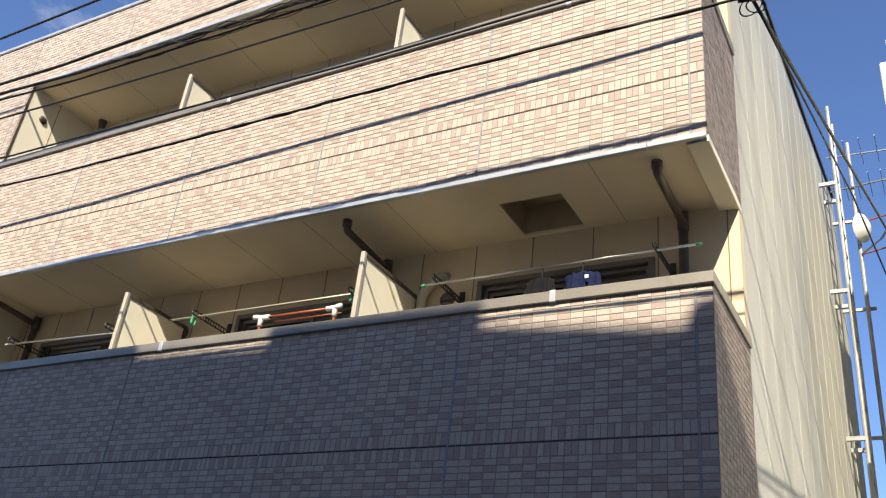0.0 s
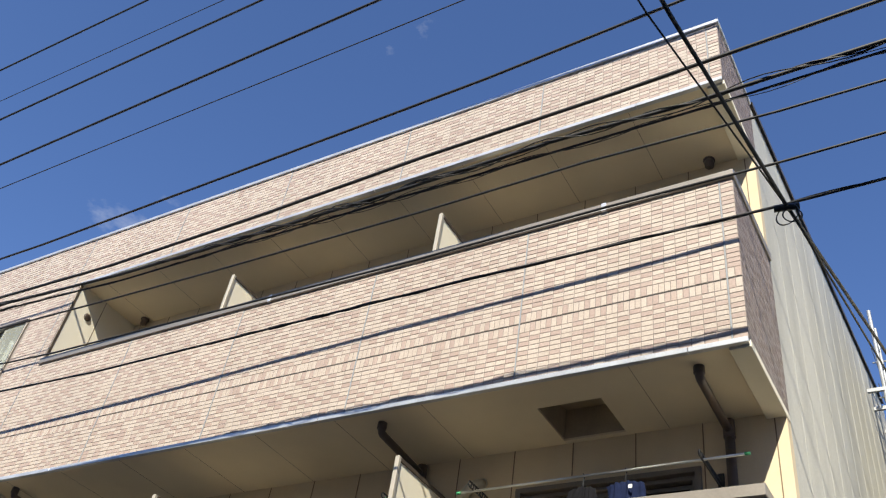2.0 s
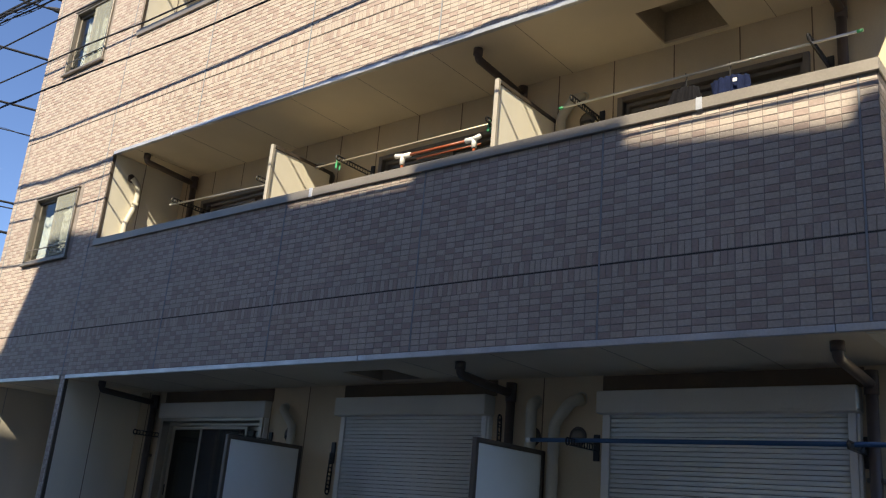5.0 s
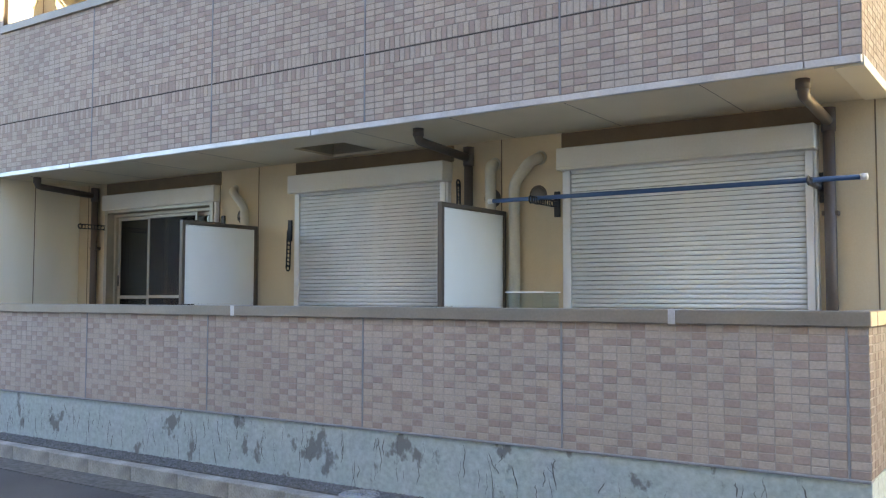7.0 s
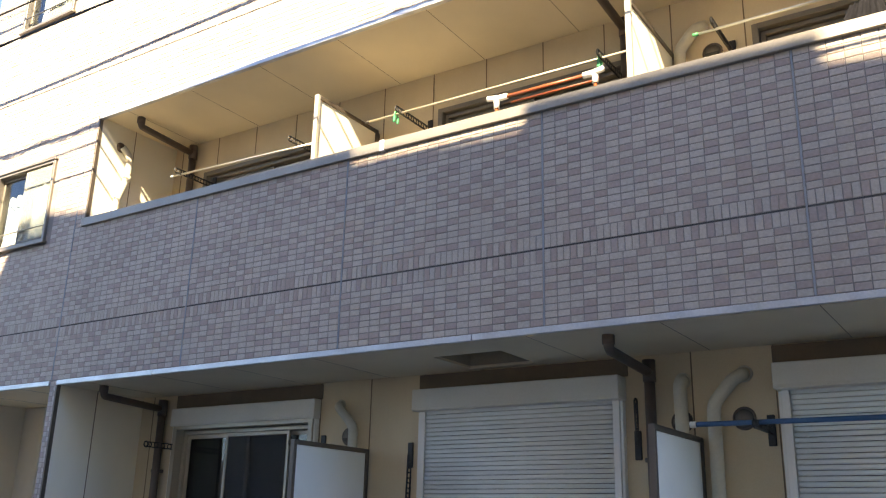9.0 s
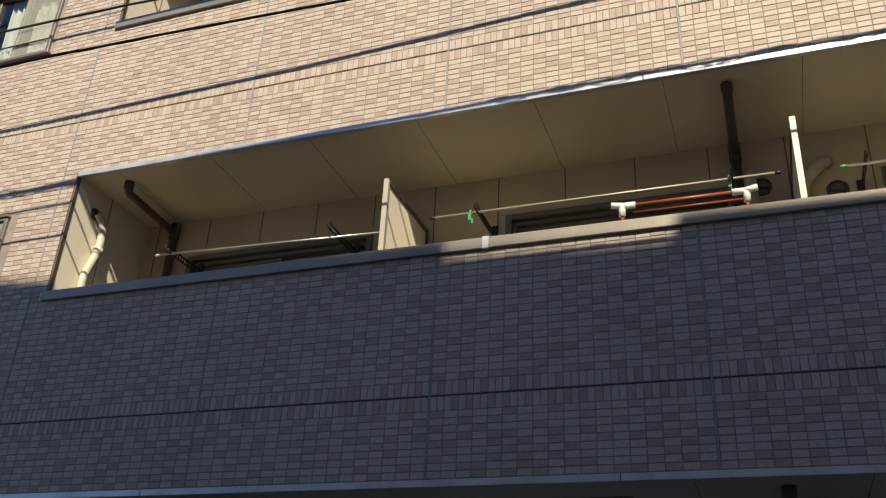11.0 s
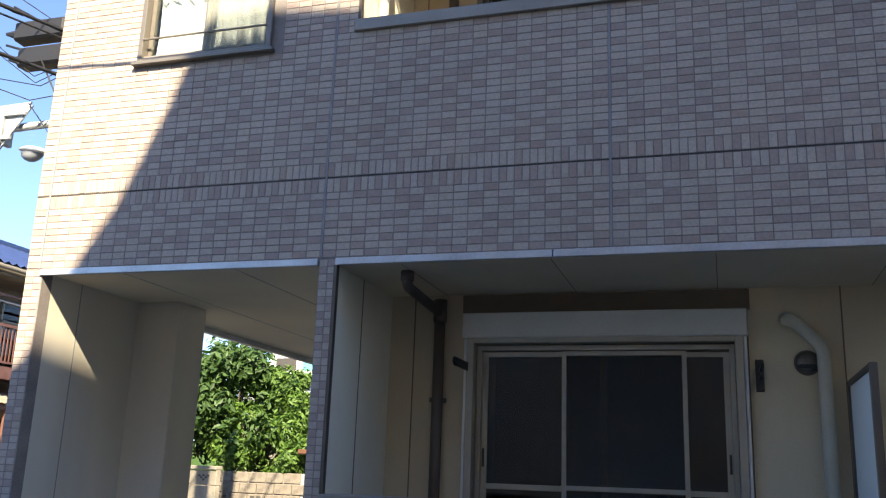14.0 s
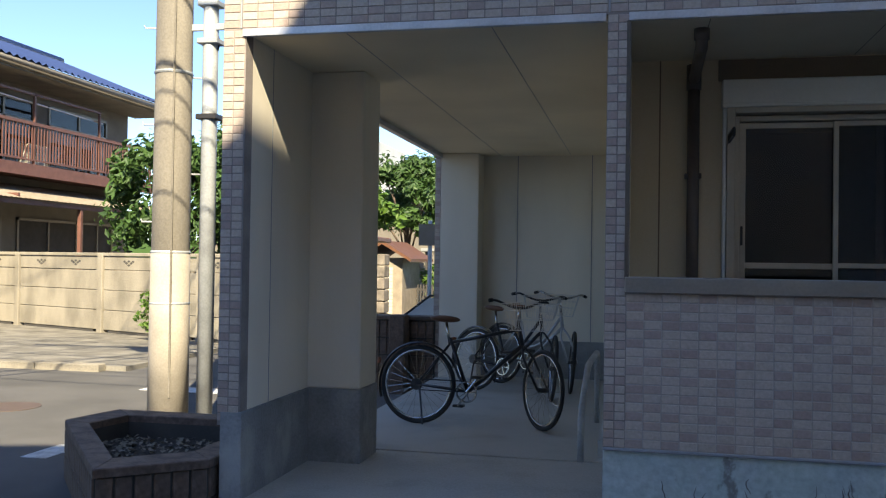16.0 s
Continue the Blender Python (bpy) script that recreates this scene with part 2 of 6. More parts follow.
M_BARK = mat("bark", (0.12, 0.085, 0.06), 0.9, var=0.25, scale=12.0, bump=0.6)
M_RUBBER = mat("tyre_rubber", (0.02, 0.02, 0.02), 0.75, var=0.1)
M_BIKE = mat("black_bike_paint", (0.018, 0.018, 0.022), 0.3, 0.2, var=0.04, bump=0.02)
M_BIKE_S = mat("silver_bike_paint", (0.45, 0.46, 0.47), 0.3, 0.7, var=0.04, bump=0.02)
M_SADDLE = mat("brown_saddle", (0.14, 0.06, 0.03), 0.5, var=0.1)
M_CHROME = mat("chrome", (0.45, 0.45, 0.45), 0.25, 0.95, var=0.04, bump=0.0)
M_CLOTH_G = mat("grey_cloth", (0.014, 0.014, 0.017), 0.95, var=0.14, scale=14.0, spec=0.08)
M_CLOTH_B = mat("blue_cloth", (0.014, 0.021, 0.058), 0.95, var=0.14, scale=14.0, spec=0.08)
M_CURTAIN = mat("white_curtain", (0.78, 0.77, 0.72), 0.9, var=0.05, scale=3.0)
M_ROOM = mat("room_wall", (0.30, 0.29, 0.27), 0.9, var=0.05)
M_BRICKW = mat("rough_block", (0.224, 0.190, 0.151), 0.9, var=0.2, scale=5.0, bump=0.7, bscale=18.0)
M_OPP = mat("opposite_wall", (0.52, 0.49, 0.44), 0.85, var=0.08, scale=1.0)


def glass(name, tint=(0.75, 0.8, 0.8)):
    """Clear pane: gloss that grows towards grazing views over plain transparency."""
    m = bpy.data.materials.new(name)
    m.use_nodes = True
    n, l = m.node_tree.nodes, m.node_tree.links
    n.clear()
    out, mx, tr, gl, lw = (n.new("ShaderNode" + k) for k in ("OutputMaterial", "MixShader", "BsdfTransparent", "BsdfGlossy", "LayerWeight"))
    tr.inputs[0].default_value = (*tint, 1)
    gl.inputs["Roughness"].default_value = 0.02
    lw.inputs[0].default_value = 0.5
    pw, ml = n.new("ShaderNodeMath"), n.new("ShaderNodeMath")
    pw.operation, ml.operation = "POWER", "MULTIPLY_ADD"
    pw.inputs[1].default_value = 4.0
    ml.inputs[1].default_value, ml.inputs[2].default_value = 0.85, 0.05
    l.new(lw.outputs["Facing"], pw.inputs[0])
    l.new(pw.outputs[0], ml.inputs[0])
    l.new(ml.outputs[0], mx.inputs[0])
    l.new(tr.outputs[0], mx.inputs[1])
    l.new(gl.outputs[0], mx.inputs[2])
    l.new(mx.outputs[0], out.inputs[0])
    return m


M_GLASS = glass("window_glass")
M_GLASS_D = glass("tinted_window_glass", (0.40, 0.42, 0.42))


def mesh_mat(name, col, cover):
    """Fine net: plain cloth over clear gaps."""
    m = bpy.data.materials.new(name)
    m.use_nodes = True
    n, l = m.node_tree.nodes, m.node_tree.links
    mx, tr, b = n.new("ShaderNodeMixShader"), n.new("ShaderNodeBsdfTransparent"), n["Principled BSDF"]
    b.inputs["Base Color"].default_value, b.inputs["Roughness"].default_value = (*col, 1), 0.8
    mx.inputs[0].default_value = cover
    l.new(tr.outputs[0], mx.inputs[1])
    l.new(b.outputs[0], mx.inputs[2])
    l.new(mx.outputs[0], n["Material Output"].inputs[0])
    return m


M_SCREEN = mesh_mat("insect_mesh", (0.30, 0.31, 0.27), 0.42)
M_MESH = mesh_mat("dark_insect_mesh", (0.05, 0.05, 0.048), 0.6)
M_PLASTIC = glass("clear_plastic", (0.88, 0.92, 0.92))


def leaf_mat(name, a, b_):
    m = bpy.data.materials.new(name)
    m.use_nodes = True
    n, l = m.node_tree.nodes, m.node_tree.links
    b = n["Principled BSDF"]
    b.inputs["Roughness"].default_value = 0.55
    geo = n.new("ShaderNodeNewGeometry")
    ramp = n.new("ShaderNodeValToRGB")
    ramp.color_ramp.elements[0].color, ramp.color_ramp.elements[1].color = (*a, 1), (*b_, 1)
    l.new(geo.outputs["Random Per Island"], ramp.inputs[0])
    l.new(ramp.outputs[0], b.inputs["Base Color"])
    tl = n.new("ShaderNodeBsdfTranslucent")
    l.new(ramp.outputs[0], tl.inputs[0])
    mx = n.new("ShaderNodeMixShader")
    mx.inputs[0].default_value = 0.35
    l.new(b.outputs[0], mx.inputs[1])
    l.new(tl.outputs[0], mx.inputs[2])
    l.new(mx.outputs[0], n["Material Output"].inputs[0])
    return m


M_LEAF = leaf_mat("leaf_bright", (0.045, 0.11, 0.015), (0.13, 0.235, 0.04))
M_LEAF_D = leaf_mat("leaf_deep", (0.025, 0.065, 0.015), (0.075, 0.15, 0.035))


# ---- mesh helpers ----
def mesh_ob(name, verts, faces, material, smooth=False):
    me = bpy.data.meshes.new(name)
    me.from_pydata([tuple(v) for v in verts], [], faces)
    me.materials.append(material)
    if smooth:
        me.polygons.foreach_set("use_smooth", [True] * len(me.polygons))
    me.update()
    return new(name, me)


def bm_ob(name, bm, material, smooth=False):
    bmesh.ops.recalc_face_normals(bm, faces=bm.faces)
    me = bpy.data.meshes.new(name)
    bm.to_mesh(me)
    bm.free()
    me.materials.append(material)
    if smooth:
        me.polygons.foreach_set("use_smooth", [True] * len(me.polygons))
    return new(name, me)


def part(name, bm, material, parent, label="", smooth=False):
    ob = bm_ob(name, bm, material, smooth)
    ob.parent = parent
    return tagged(ob, label)


def thing(name, at, label, category, group="", kind=""):
    ob = new(name)
    ob.location = at
    ob.empty_display_size = 0.1
    return tagged(ob, label, category, group, kind)


def add_box(bm, lo, hi, bevel=0.0):
    r = bmesh.ops.create_cube(bm, size=1.0)
    vs = r["verts"]
    for v in vs:
        v.co = Vector([lo[i] + (v.co[i] + 0.5) * (hi[i] - lo[i]) for i in range(3)])
    if bevel:
        es = list({e for v in vs for e in v.link_edges})
        bmesh.ops.bevel(bm, geom=es, offset=bevel, segments=1, affect="EDGES", profile=0.5)
    return bm


def box(lo, hi, bevel=0.0):
    return add_box(bmesh.new(), lo, hi, bevel)


def boxes(items, bevel=0.0):
    bm = bmesh.new()
    for lo, hi in items:
        add_box(bm, lo, hi, bevel)
    return bm


def add_tube(bm, pts, r, n=8, caps=True):
    """A round bar along a line of points; r is one radius or one for each point."""
    pts = [Vector(p) for p in pts]
    rs = r if isinstance(r, (list, tuple)) else [r] * len(pts)
    rings, up = [], None
    for i, p in enumerate(pts):
        d = (pts[min(i + 1, len(pts) - 1)] - pts[max(i - 1, 0)]).normalized()
        if up is None:
            up = d.orthogonal().normalized()
        up = (up - d * up.dot(d)).normalized()
        side = d.cross(up)
        rings.append([bm.verts.new(p + (up * math.cos(a) + side * math.sin(a)) * rs[i]) for a in (2 * math.pi * k / n for k in range(n))])
    for a, b in zip(rings, rings[1:]):
        for k in range(n):
            bm.faces.new((a[k], a[(k + 1) % n], b[(k + 1) % n], b[k]))
    if caps:
        bm.faces.new(rings[0][::-1])
        bm.faces.new(rings[-1])
    return bm


def tube(pts, r, n=8):
    return add_tube(bmesh.new(), pts, r, n)


def add_ring(bm, centre, axis, R, r, n=28, k=6, squash=1.0):
    axis = Vector(axis).normalized()
    u = axis.orthogonal().normalized()
    w = axis.cross(u)
    rings = []
    for i in range(n):
        a = 2 * math.pi * i / n
        d = u * math.cos(a) + w * math.sin(a)
        rings.append([bm.verts.new(Vector(centre) + d * (R + r * math.cos(b)) + axis * (r * squash * math.sin(b))) for b in (2 * math.pi * j / k for j in range(k))])
    for i in range(n):
        a, b = rings[i], rings[(i + 1) % n]
        for j in range(k):
            bm.faces.new((a[j], b[j], b[(j + 1) % k], a[(j + 1) % k]))
    return bm


def bend(points, r=0.05, n=4):
    """Rounds the corners of a line of points."""
    pts = [Vector(p) for p in points]
    out = [pts[0]]
    for a, b, c in zip(pts, pts[1:], pts[2:]):
        p, q = b + (a - b).normalized() * r, b + (c - b).normalized() * r
        for i in range(n + 1):
            t = i / n
            out.append(p * (1 - t) ** 2 + b * 2 * t * (1 - t) + q * t * t)
    return out + [pts[-1]]


def structure(name, bm, material, label="", category="", smooth=False):
    ob = bm_ob(name, bm, material, smooth)
    return tagged(ob, label, category, "", "structure")


# ---- plan of the building, metres ----
XL, XR, XO = -12.12, -1.19, -9.74      # outer corners, start of the balconies
F, BW = 5.28, 6.28                     # facade and the balconies' back wall
ROOF = 9.22
PX0, PX1 = -9.908, -9.795              # inner pillar of the bicycle bay
JOINTS = [-12.01, -1.30, -3.02, -4.68, -6.40, -8.12, -9.90]
TP = 0.0024                             # tile thickness

building = {}


def wall(name, lo, hi, material=M_GROUT, label="", bevel=0.0):
    ob = structure(name, box(lo, hi, bevel), material, label or "tiled outer wall of a low apartment block", "wall")
    building[name] = ob
    return ob


W2 = wall("wall_second_floor_front", (XL, F, 2.72), (XR, F + 0.14, 4.25))
W2L = wall("wall_second_floor_left_pier", (XL, F, 4.25), (-11.40, F + 0.14, 5.45))
W2M = wall("wall_second_floor_inner_pier", (-10.39, F, 4.25), (XO, F + 0.14, 5.45))
W2T = wall("wall_second_floor_lintel", (-11.40, F, 5.08), (-10.39, F + 0.14, 5.45))
W3 = wall("wall_third_floor_front", (XL, F, 5.45), (XR, F + 0.14, 6.95))
W3A = wall("wall_third_floor_upper_front", (-10.54, F, 6.95), (XR, F + 0.14, 7.04))
W3L = wall("wall_third_floor_left_pier", (XL, F, 6.95), (-11.47, F + 0.14, 8.34))
W3M = wall("wall_third_floor_inner_pier", (-10.54, F, 7.04), (XO, F + 0.14, 8.34))
W3T = wall("wall_third_floor_lintel", (-11.47, F, 7.89), (-10.54, F + 0.14, 8.34))
WT = wall("wall_roof_parapet", (XL, F, 8.34), (XR, F + 0.14, ROOF - 0.03))
W1 = wall("wall_ground_floor_parapet", (PX1, F, 0.42), (XR, F + 0.14, 1.24), M_GROUT_LIT)
WP = wall("wall_pillar_inner", (PX0, F, 0.42), (PX1, F + 0.30, 2.72))
WQ = wall("wall_pillar_corner", (XL, F, 0.42), (-11.98, F + 0.10, 2.72))
WS2 = wall("wall_second_floor_end", (XR - 0.14, F + 0.14, 2.72), (XR, 6.40, 4.25))
WS3 = wall("wall_third_floor_end", (XR - 0.14, F + 0.14, 5.45), (XR, 6.40, 7.04))
WST = wall("wall_roof_parapet_end", (XR - 0.14, F + 0.14, 8.34), (XR, 6.40, ROOF - 0.03))
WS1 = wall("wall_ground_floor_end", (XR - 0.14, F + 0.14, 0.42), (XR, 6.40, 1.24))

# foundation and the dark bases
found = structure("foundation", box((PX0, F + 0.004, -0.4), (XR, F + 0.20, 0.41), 0.004), M_FOUND, "pale blue-grey painted mortar foundation, cracked and stained", "foundation")
structure("foundation_ledge", box((PX0, F - 0.012, 0.405), (XR, F + 0.1, 0.42), 0.003), M_SEAL, "thin grey drip ledge over the foundation", "ledge")
structure("foundation_end", box((XR - 0.2, F + 0.2, -0.4), (XR, 6.6, 0.41)), M_FOUND, "pale blue-grey mortar foundation round the corner", "foundation")
rc = random.Random(5)
crack = bmesh.new()
for i in range(130):
    x, z = rc.uniform(-9.7, -1.4), rc.uniform(0.10, 0.39)
    ln = rc.uniform(0.06, 0.24)
    pts = []
    for k in range(6):
        pts.append((x, z - ln * k / 5))
        x += rc.uniform(-0.016, 0.016)
    w = rc.uniform(0.001, 0.0042)
    prev = None
    for k, (a, b) in enumerate(pts):
        ww = w * (1.0 if 0 < k < 5 else 0.3)
        pr = [crack.verts.new((a - ww, F + 0.001, b)), crack.verts.new((a + ww, F + 0.001, b))]
        if prev:
            crack.faces.new((prev[0], prev[1], pr[1], pr[0]))
        prev = pr
ck = part("crack", crack, M_CRACK, found, "dark branching cracks in the paint")
ck["kind"] = "stuff"

# floors and soffits: one object a storey
def soffit(name, z, hatch, top):
    y0, y1 = F + 0.02, BW + 0.02
    x0, x1 = XO - 0.2, XR - 0.02
    bm = bmesh.new()
    if hatch:
        h0, h1, g0, g1 = hatch
        for lo, hi in (((x0, y0), (h0, y1)), ((h1, y0), (x1, y1)), ((h0, y0), (h1, g0)), ((h0, g1), (h1, y1))):
            add_box(bm, (*lo, z), (*hi, z + 0.02))
        hb = box((h0 - 0.02, g0 - 0.02, z + 0.30), (h1 + 0.02, g1 + 0.02, z + 0.32))
        for lo, hi in (((h0 - 0.02, g0), (h0, g1)), ((h1, g0), (h1 + 0.02, g1)), ((h0 - 0.02, g0 - 0.02), (h1 + 0.02, g0)), ((h0 - 0.02, g1), (h1 + 0.02, g1 + 0.02))):
            add_box(hb, (*lo, z + 0.021), (*hi, z + 0.30))
    else:
        add_box(bm, (x0, y0, z), (x1, y1, z + 0.02))
    add_box(bm, (x0, y0, top - 0.02), (x1, y1, top))
    ob = structure(name, bm, M_CEIL, "cream painted balcony soffit boards with thin joints", "ceiling")
    if hatch:
        part("escape_hatch", hb, M_HATCH, ob, "brown painted escape hatch recessed in the soffit")
    jn = bmesh.new()
    for i in range(1, 10):
        x = XR - 0.91 * i
        if x > x0 and not (hatch and hatch[0] - 0.02 < x < hatch[1] + 0.02):
            add_box(jn, (x - 0.002, y0 + 0.01, z - 0.001), (x + 0.002, y1 - 0.02, z + 0.003))
    part("joint_line", jn, M_JOINT, ob)["kind"] = "stuff"
    return ob


soffit("ceiling_ground_floor", 2.68, (-5.80, -5.22, 5.66, 6.20), 3.05)
soffit("ceiling_second_floor", 5.44, (-3.01, -2.455, 5.69, 6.23), 5.85)
soffit("ceiling_third_floor", 8.33, None, 8.7)
structure("roof", boxes([((XL + 0.1, F + 0.14, 8.75), (XR - 0.14, 7.5, 8.9)), ((-9.8, 7.5, 8.75), (XR - 0.14, 12.5, 8.9))]), M_CONC, "flat concrete roof deck of the block", "roof")

# flashings and copings
def flashing(x0, x1, z, cuts, y=F):
    ob = thing("trim_flashing", (x0, y, z), "aluminium drip flashing along the slab edge", "trim", "slab flashings", "structure")
    xs = [x0] + sorted(c for c in cuts if x0 < c < x1) + [x1]
    for a, b in zip(xs, xs[1:]):
        p = part("flashing_length", boxes([((a + 0.003 - x0, -0.016, -0.022), (b - 0.003 - x0, 0.03, 0.018)), ((a + 0.003 - x0, -0.016, -0.026), (b - 0.003 - x0, -0.010, -0.02))], 0.002), M_ALU, ob)
    return ob


flashing(XL + 0.12, PX0 - 0.005, 2.705, [])
flashing(PX1 - 0.005, XR, 2.705, [-8.45, -5.22, -1.49])
flashing(XO, XR, 5.435, [-8.55, -4.95, -1.62])
flashing(XO, XR, 8.335, [-5.0, -2.0])
roof_cap = thing("trim_roof_coping", (XL, F, ROOF), "bright aluminium roof-edge coping", "trim", "", "structure")
part("coping_front", box((-0.02, -0.025, -0.05), (XR - XL + 0.02, 0.17, 0.0), 0.004), M_ALU, roof_cap)
part("coping_side", box((XR - XL - 0.15, 0.17, -0.05), (XR - XL + 0.02, 1.1, 0.0), 0.004), M_ALU, roof_cap)


def coping(x0, z, cuts, label, h=0.085):
    ob = thing("trim_coping", (x0, F, z), label, "coping", "balcony copings", "structure")
    xs = [x0] + cuts + [XR + 0.02]
    for a, b in zip(xs, xs[1:]):
        part("coping_length", box((a - x0 + 0.002, -0.03, -h), (b - x0 - 0.002, 0.18, 0), 0.005), M_CAP, ob)
    for c in cuts:
        part("joint_cover", box((c - x0 - 0.022, -0.034, -h - 0.003), (c - x0 + 0.022, 0.18, 0.004), 0.002), M_ALU, ob, "pale aluminium joint cover")
    part("coping_end", box((XR - x0 - 0.16, 0.182, -h), (XR - x0 + 0.02, 1.11, 0), 0.005), M_CAP, ob)
    return ob


coping(PX1 - 0.012, 1.322, [-6.07, -2.27], "brown-grey metal coping on the ground-floor balcony wall")
coping(XO - 0.03, 4.33, [-6.05, -2.29], "brown-grey metal coping on the second-floor balcony wall")
coping(XO - 0.03, 7.12, [-6.05, -2.29], "brown-grey metal coping on the third-floor balcony wall")

for z in (2.705, 5.43, 8.33):
    structure("trim_end_fascia", box((XR - 0.15, F + 0.035, z - 0.035), (XR + 0.006, 6.39, z + 0.025), 0.003), M_CREAM_W, "pale cream fascia along the end of the slab", "trim")

# back wall, with the openings of the balcony windows
WINS = {1: [(-9.21, -7.42), (-6.28, -4.57), (-3.46, -1.65)], 2: [(-9.22, -7.38), (-6.21, -4.42), (-3.45, -1.86)], 3: [(-9.22, -7.38), (-6.17, -4.35), (-3.46, -1.66)]}
FLOORS = {1: (0.45, 2.68, 2.375), 2: (3.15, 5.44, 5.06), 3: (5.9, 8.33, 7.80)}
for fl, nm in ((1, "ground"), (2, "second"), (3, "third")):
    z0, z1, zt = FLOORS[fl]
    bm = bmesh.new()
    edges = [XO - 0.2] + [e for w in WINS[fl] for e in w] + [XR]
    for a, b in zip(edges[0::2], edges[1::2]):
        add_box(bm, (a, BW, z0 - 0.45), (b, BW + 0.15, z1 + 0.35))
    for a, b in WINS[fl]:
        add_box(bm, (a, BW, zt), (b, BW + 0.15, z1 + 0.35))
    ob = structure("wall_" + nm + "_floor_back", bm, M_CREAM, "beige rendered balcony back wall with brown panel joints", "wall")
    jn = bmesh.new()
    for x in [-1.28 - 0.5555 * i for i in range(0, 16)]:
        if x < XO:
            continue
        inside = any(a - 0.02 < x < b + 0.02 for a, b in WINS[fl])
        add_box(jn, (x - 0.0045, BW - 0.003, (zt + 0.07) if inside else z0 - 0.4), (x + 0.0045, BW + 0.01, z1))
    part("panel_joint", jn, M_JOINT, ob)["kind"] = "stuff"
    structure("floor_balcony_" + nm, box((XO - 0.2, F + 0.14, z0 - 0.12), (XR - 0.14, BW, z0 - 0.02)), M_FLOOR, "grey concrete balcony floor", "floor")

# end walls of the balconies and the inner faces of the parapets
for nm, z0, z1, x in (("ground", 0.0, 2.68, PX1), ("second", 3.0, 5.44, XO), ("third", 5.8, 8.33, XO)):
    ob = structure("wall_" + nm + "_floor_left_end", box((x - 0.10, F + 0.03, z0), (x + 0.006, BW, z1)), M_CREAM_W, "pale cream rendered end wall of the balcony", "wall")
    part("panel_joint", box((x + 0.004, 5.72, z0), (x + 0.009, 5.728, z1)), M_JOINT, ob)
    structure("trim_corner_" + nm, box((x - 0.012, F - 0.012, z0 + 1.3), (x + 0.010, F + 0.032, z1), 0.003), M_DKMETAL, "dark metal corner bead of the opening", "trim")
for nm, z0, z1 in (("ground", 0.43, 1.235), ("second", 3.1, 4.245), ("third", 5.85, 7.035)):
    structure("wall_" + nm + "_parapet_lining", boxes([((XO + 0.01, F + 0.141, z0), (XR - 0.15, F + 0.152, z1)), ((XR - 0.152, F + 0.153, z0), (XR - 0.141, 6.27, z1))]), M_CREAM, "cream rendered inner face of the balcony wall", "wall")

# the body behind, its grey side wall and the far end
side = bmesh.new()
D = Vector((0.028, 1.0, 0)).normalized()
NRM = Vector((D.y, -D.x, 0))
P0 = Vector((XR, 6.40, 0))
y = 0.0
SL = 6.2
prof = [(0.0, 0.0)]
step = 0.075
k = 0
while prof[-1][0] < SL:
    prof.append((prof[-1][0] + step, 0.0008 if k % 2 else 0.0))
    k += 1
lo, hi = [], []
for s, d in prof:
    p = P0 + D * s + NRM * d
    lo.append(side.verts.new((p.x, p.y, -0.2)))
    hi.append(side.verts.new((p.x, p.y, ROOF - 0.05)))
for i in range(len(prof) - 1):
    side.faces.new((lo[i], lo[i + 1], hi[i + 1], hi[i]))
end = P0 + D * prof[-1][0]
bl, bh = [side.verts.new((XR - 3, end.y, z)) for z in (-0.2, ROOF - 0.05)]
cl, ch = [side.verts.new((XR - 3, 6.40, z)) for z in (-0.2, ROOF - 0.05)]
side.faces.new((lo[-1], bl, bh, hi[-1]))
side.faces.new((bl, cl, ch, bh))
side.faces.new((cl, lo[0], hi[0], ch))
side.faces.new(hi + [bh, ch])
side.faces.new(lo[::-1] + [cl, bl])
WSIDE = structure("wall_side", side, M_GREY_SIDE, "pale grey ribbed siding on the long side wall", "wall")
seam = bmesh.new()
for s in [0.46 * i for i in range(1, 14)]:
    p = P0 + D * s + NRM * 0.001
    add_box(seam, (p.x - 0.006, p.y - 0.003, -0.2), (p.x + 0.001, p.y + 0.003, ROOF - 0.06))
part("siding_seam", seam, M_GREY_SIDE, WSIDE)["kind"] = "stuff"
cs = bmesh.new()
a, b = P0 + NRM * 0.03, P0 + D * SL + NRM * 0.03
vs = [cs.verts.new(v) for v in ((a.x, a.y, ROOF - 0.05), (b.x, b.y, ROOF - 0.05), (b.x, b.y, ROOF + 0.02), (a.x, a.y, ROOF + 0.02), (a.x - 0.2, a.y, ROOF + 0.02), (b.x - 0.2, b.y, ROOF + 0.02))]
cs.faces.new(vs[:4])
cs.faces.new((vs[3], vs[2], vs[5], vs[4]))
part("side_coping", cs, M_DKMETAL, WSIDE, "thin dark metal roof-edge coping")
structure("wall_body_back", boxes([((-9.86, 12.5, 2.72), (XR - 0.3, 12.6, ROOF - 0.1)), ((XL + 0.02, F + 0.15, 2.85), (XL + 0.12, 7.5, ROOF - 0.05)), ((XL + 0.12, 7.4, 2.85), (-9.86, 7.5, ROOF - 0.1)), ((-9.86, 7.5, 2.85), (-9.76, 12.5, ROOF - 0.1)), ((-9.86, 12.5, 0), (XR - 0.3, 12.6, 2.7))]), M_CREAM_W, "plain rendered walls closing the block", "wall")
structure("wall_rooms_inner", boxes([((XO - 0.2, 9.2, 0), (XR - 0.1, 9.3, 8.6))]), M_ROOM, "plain inner wall behind the balcony rooms", "wall")
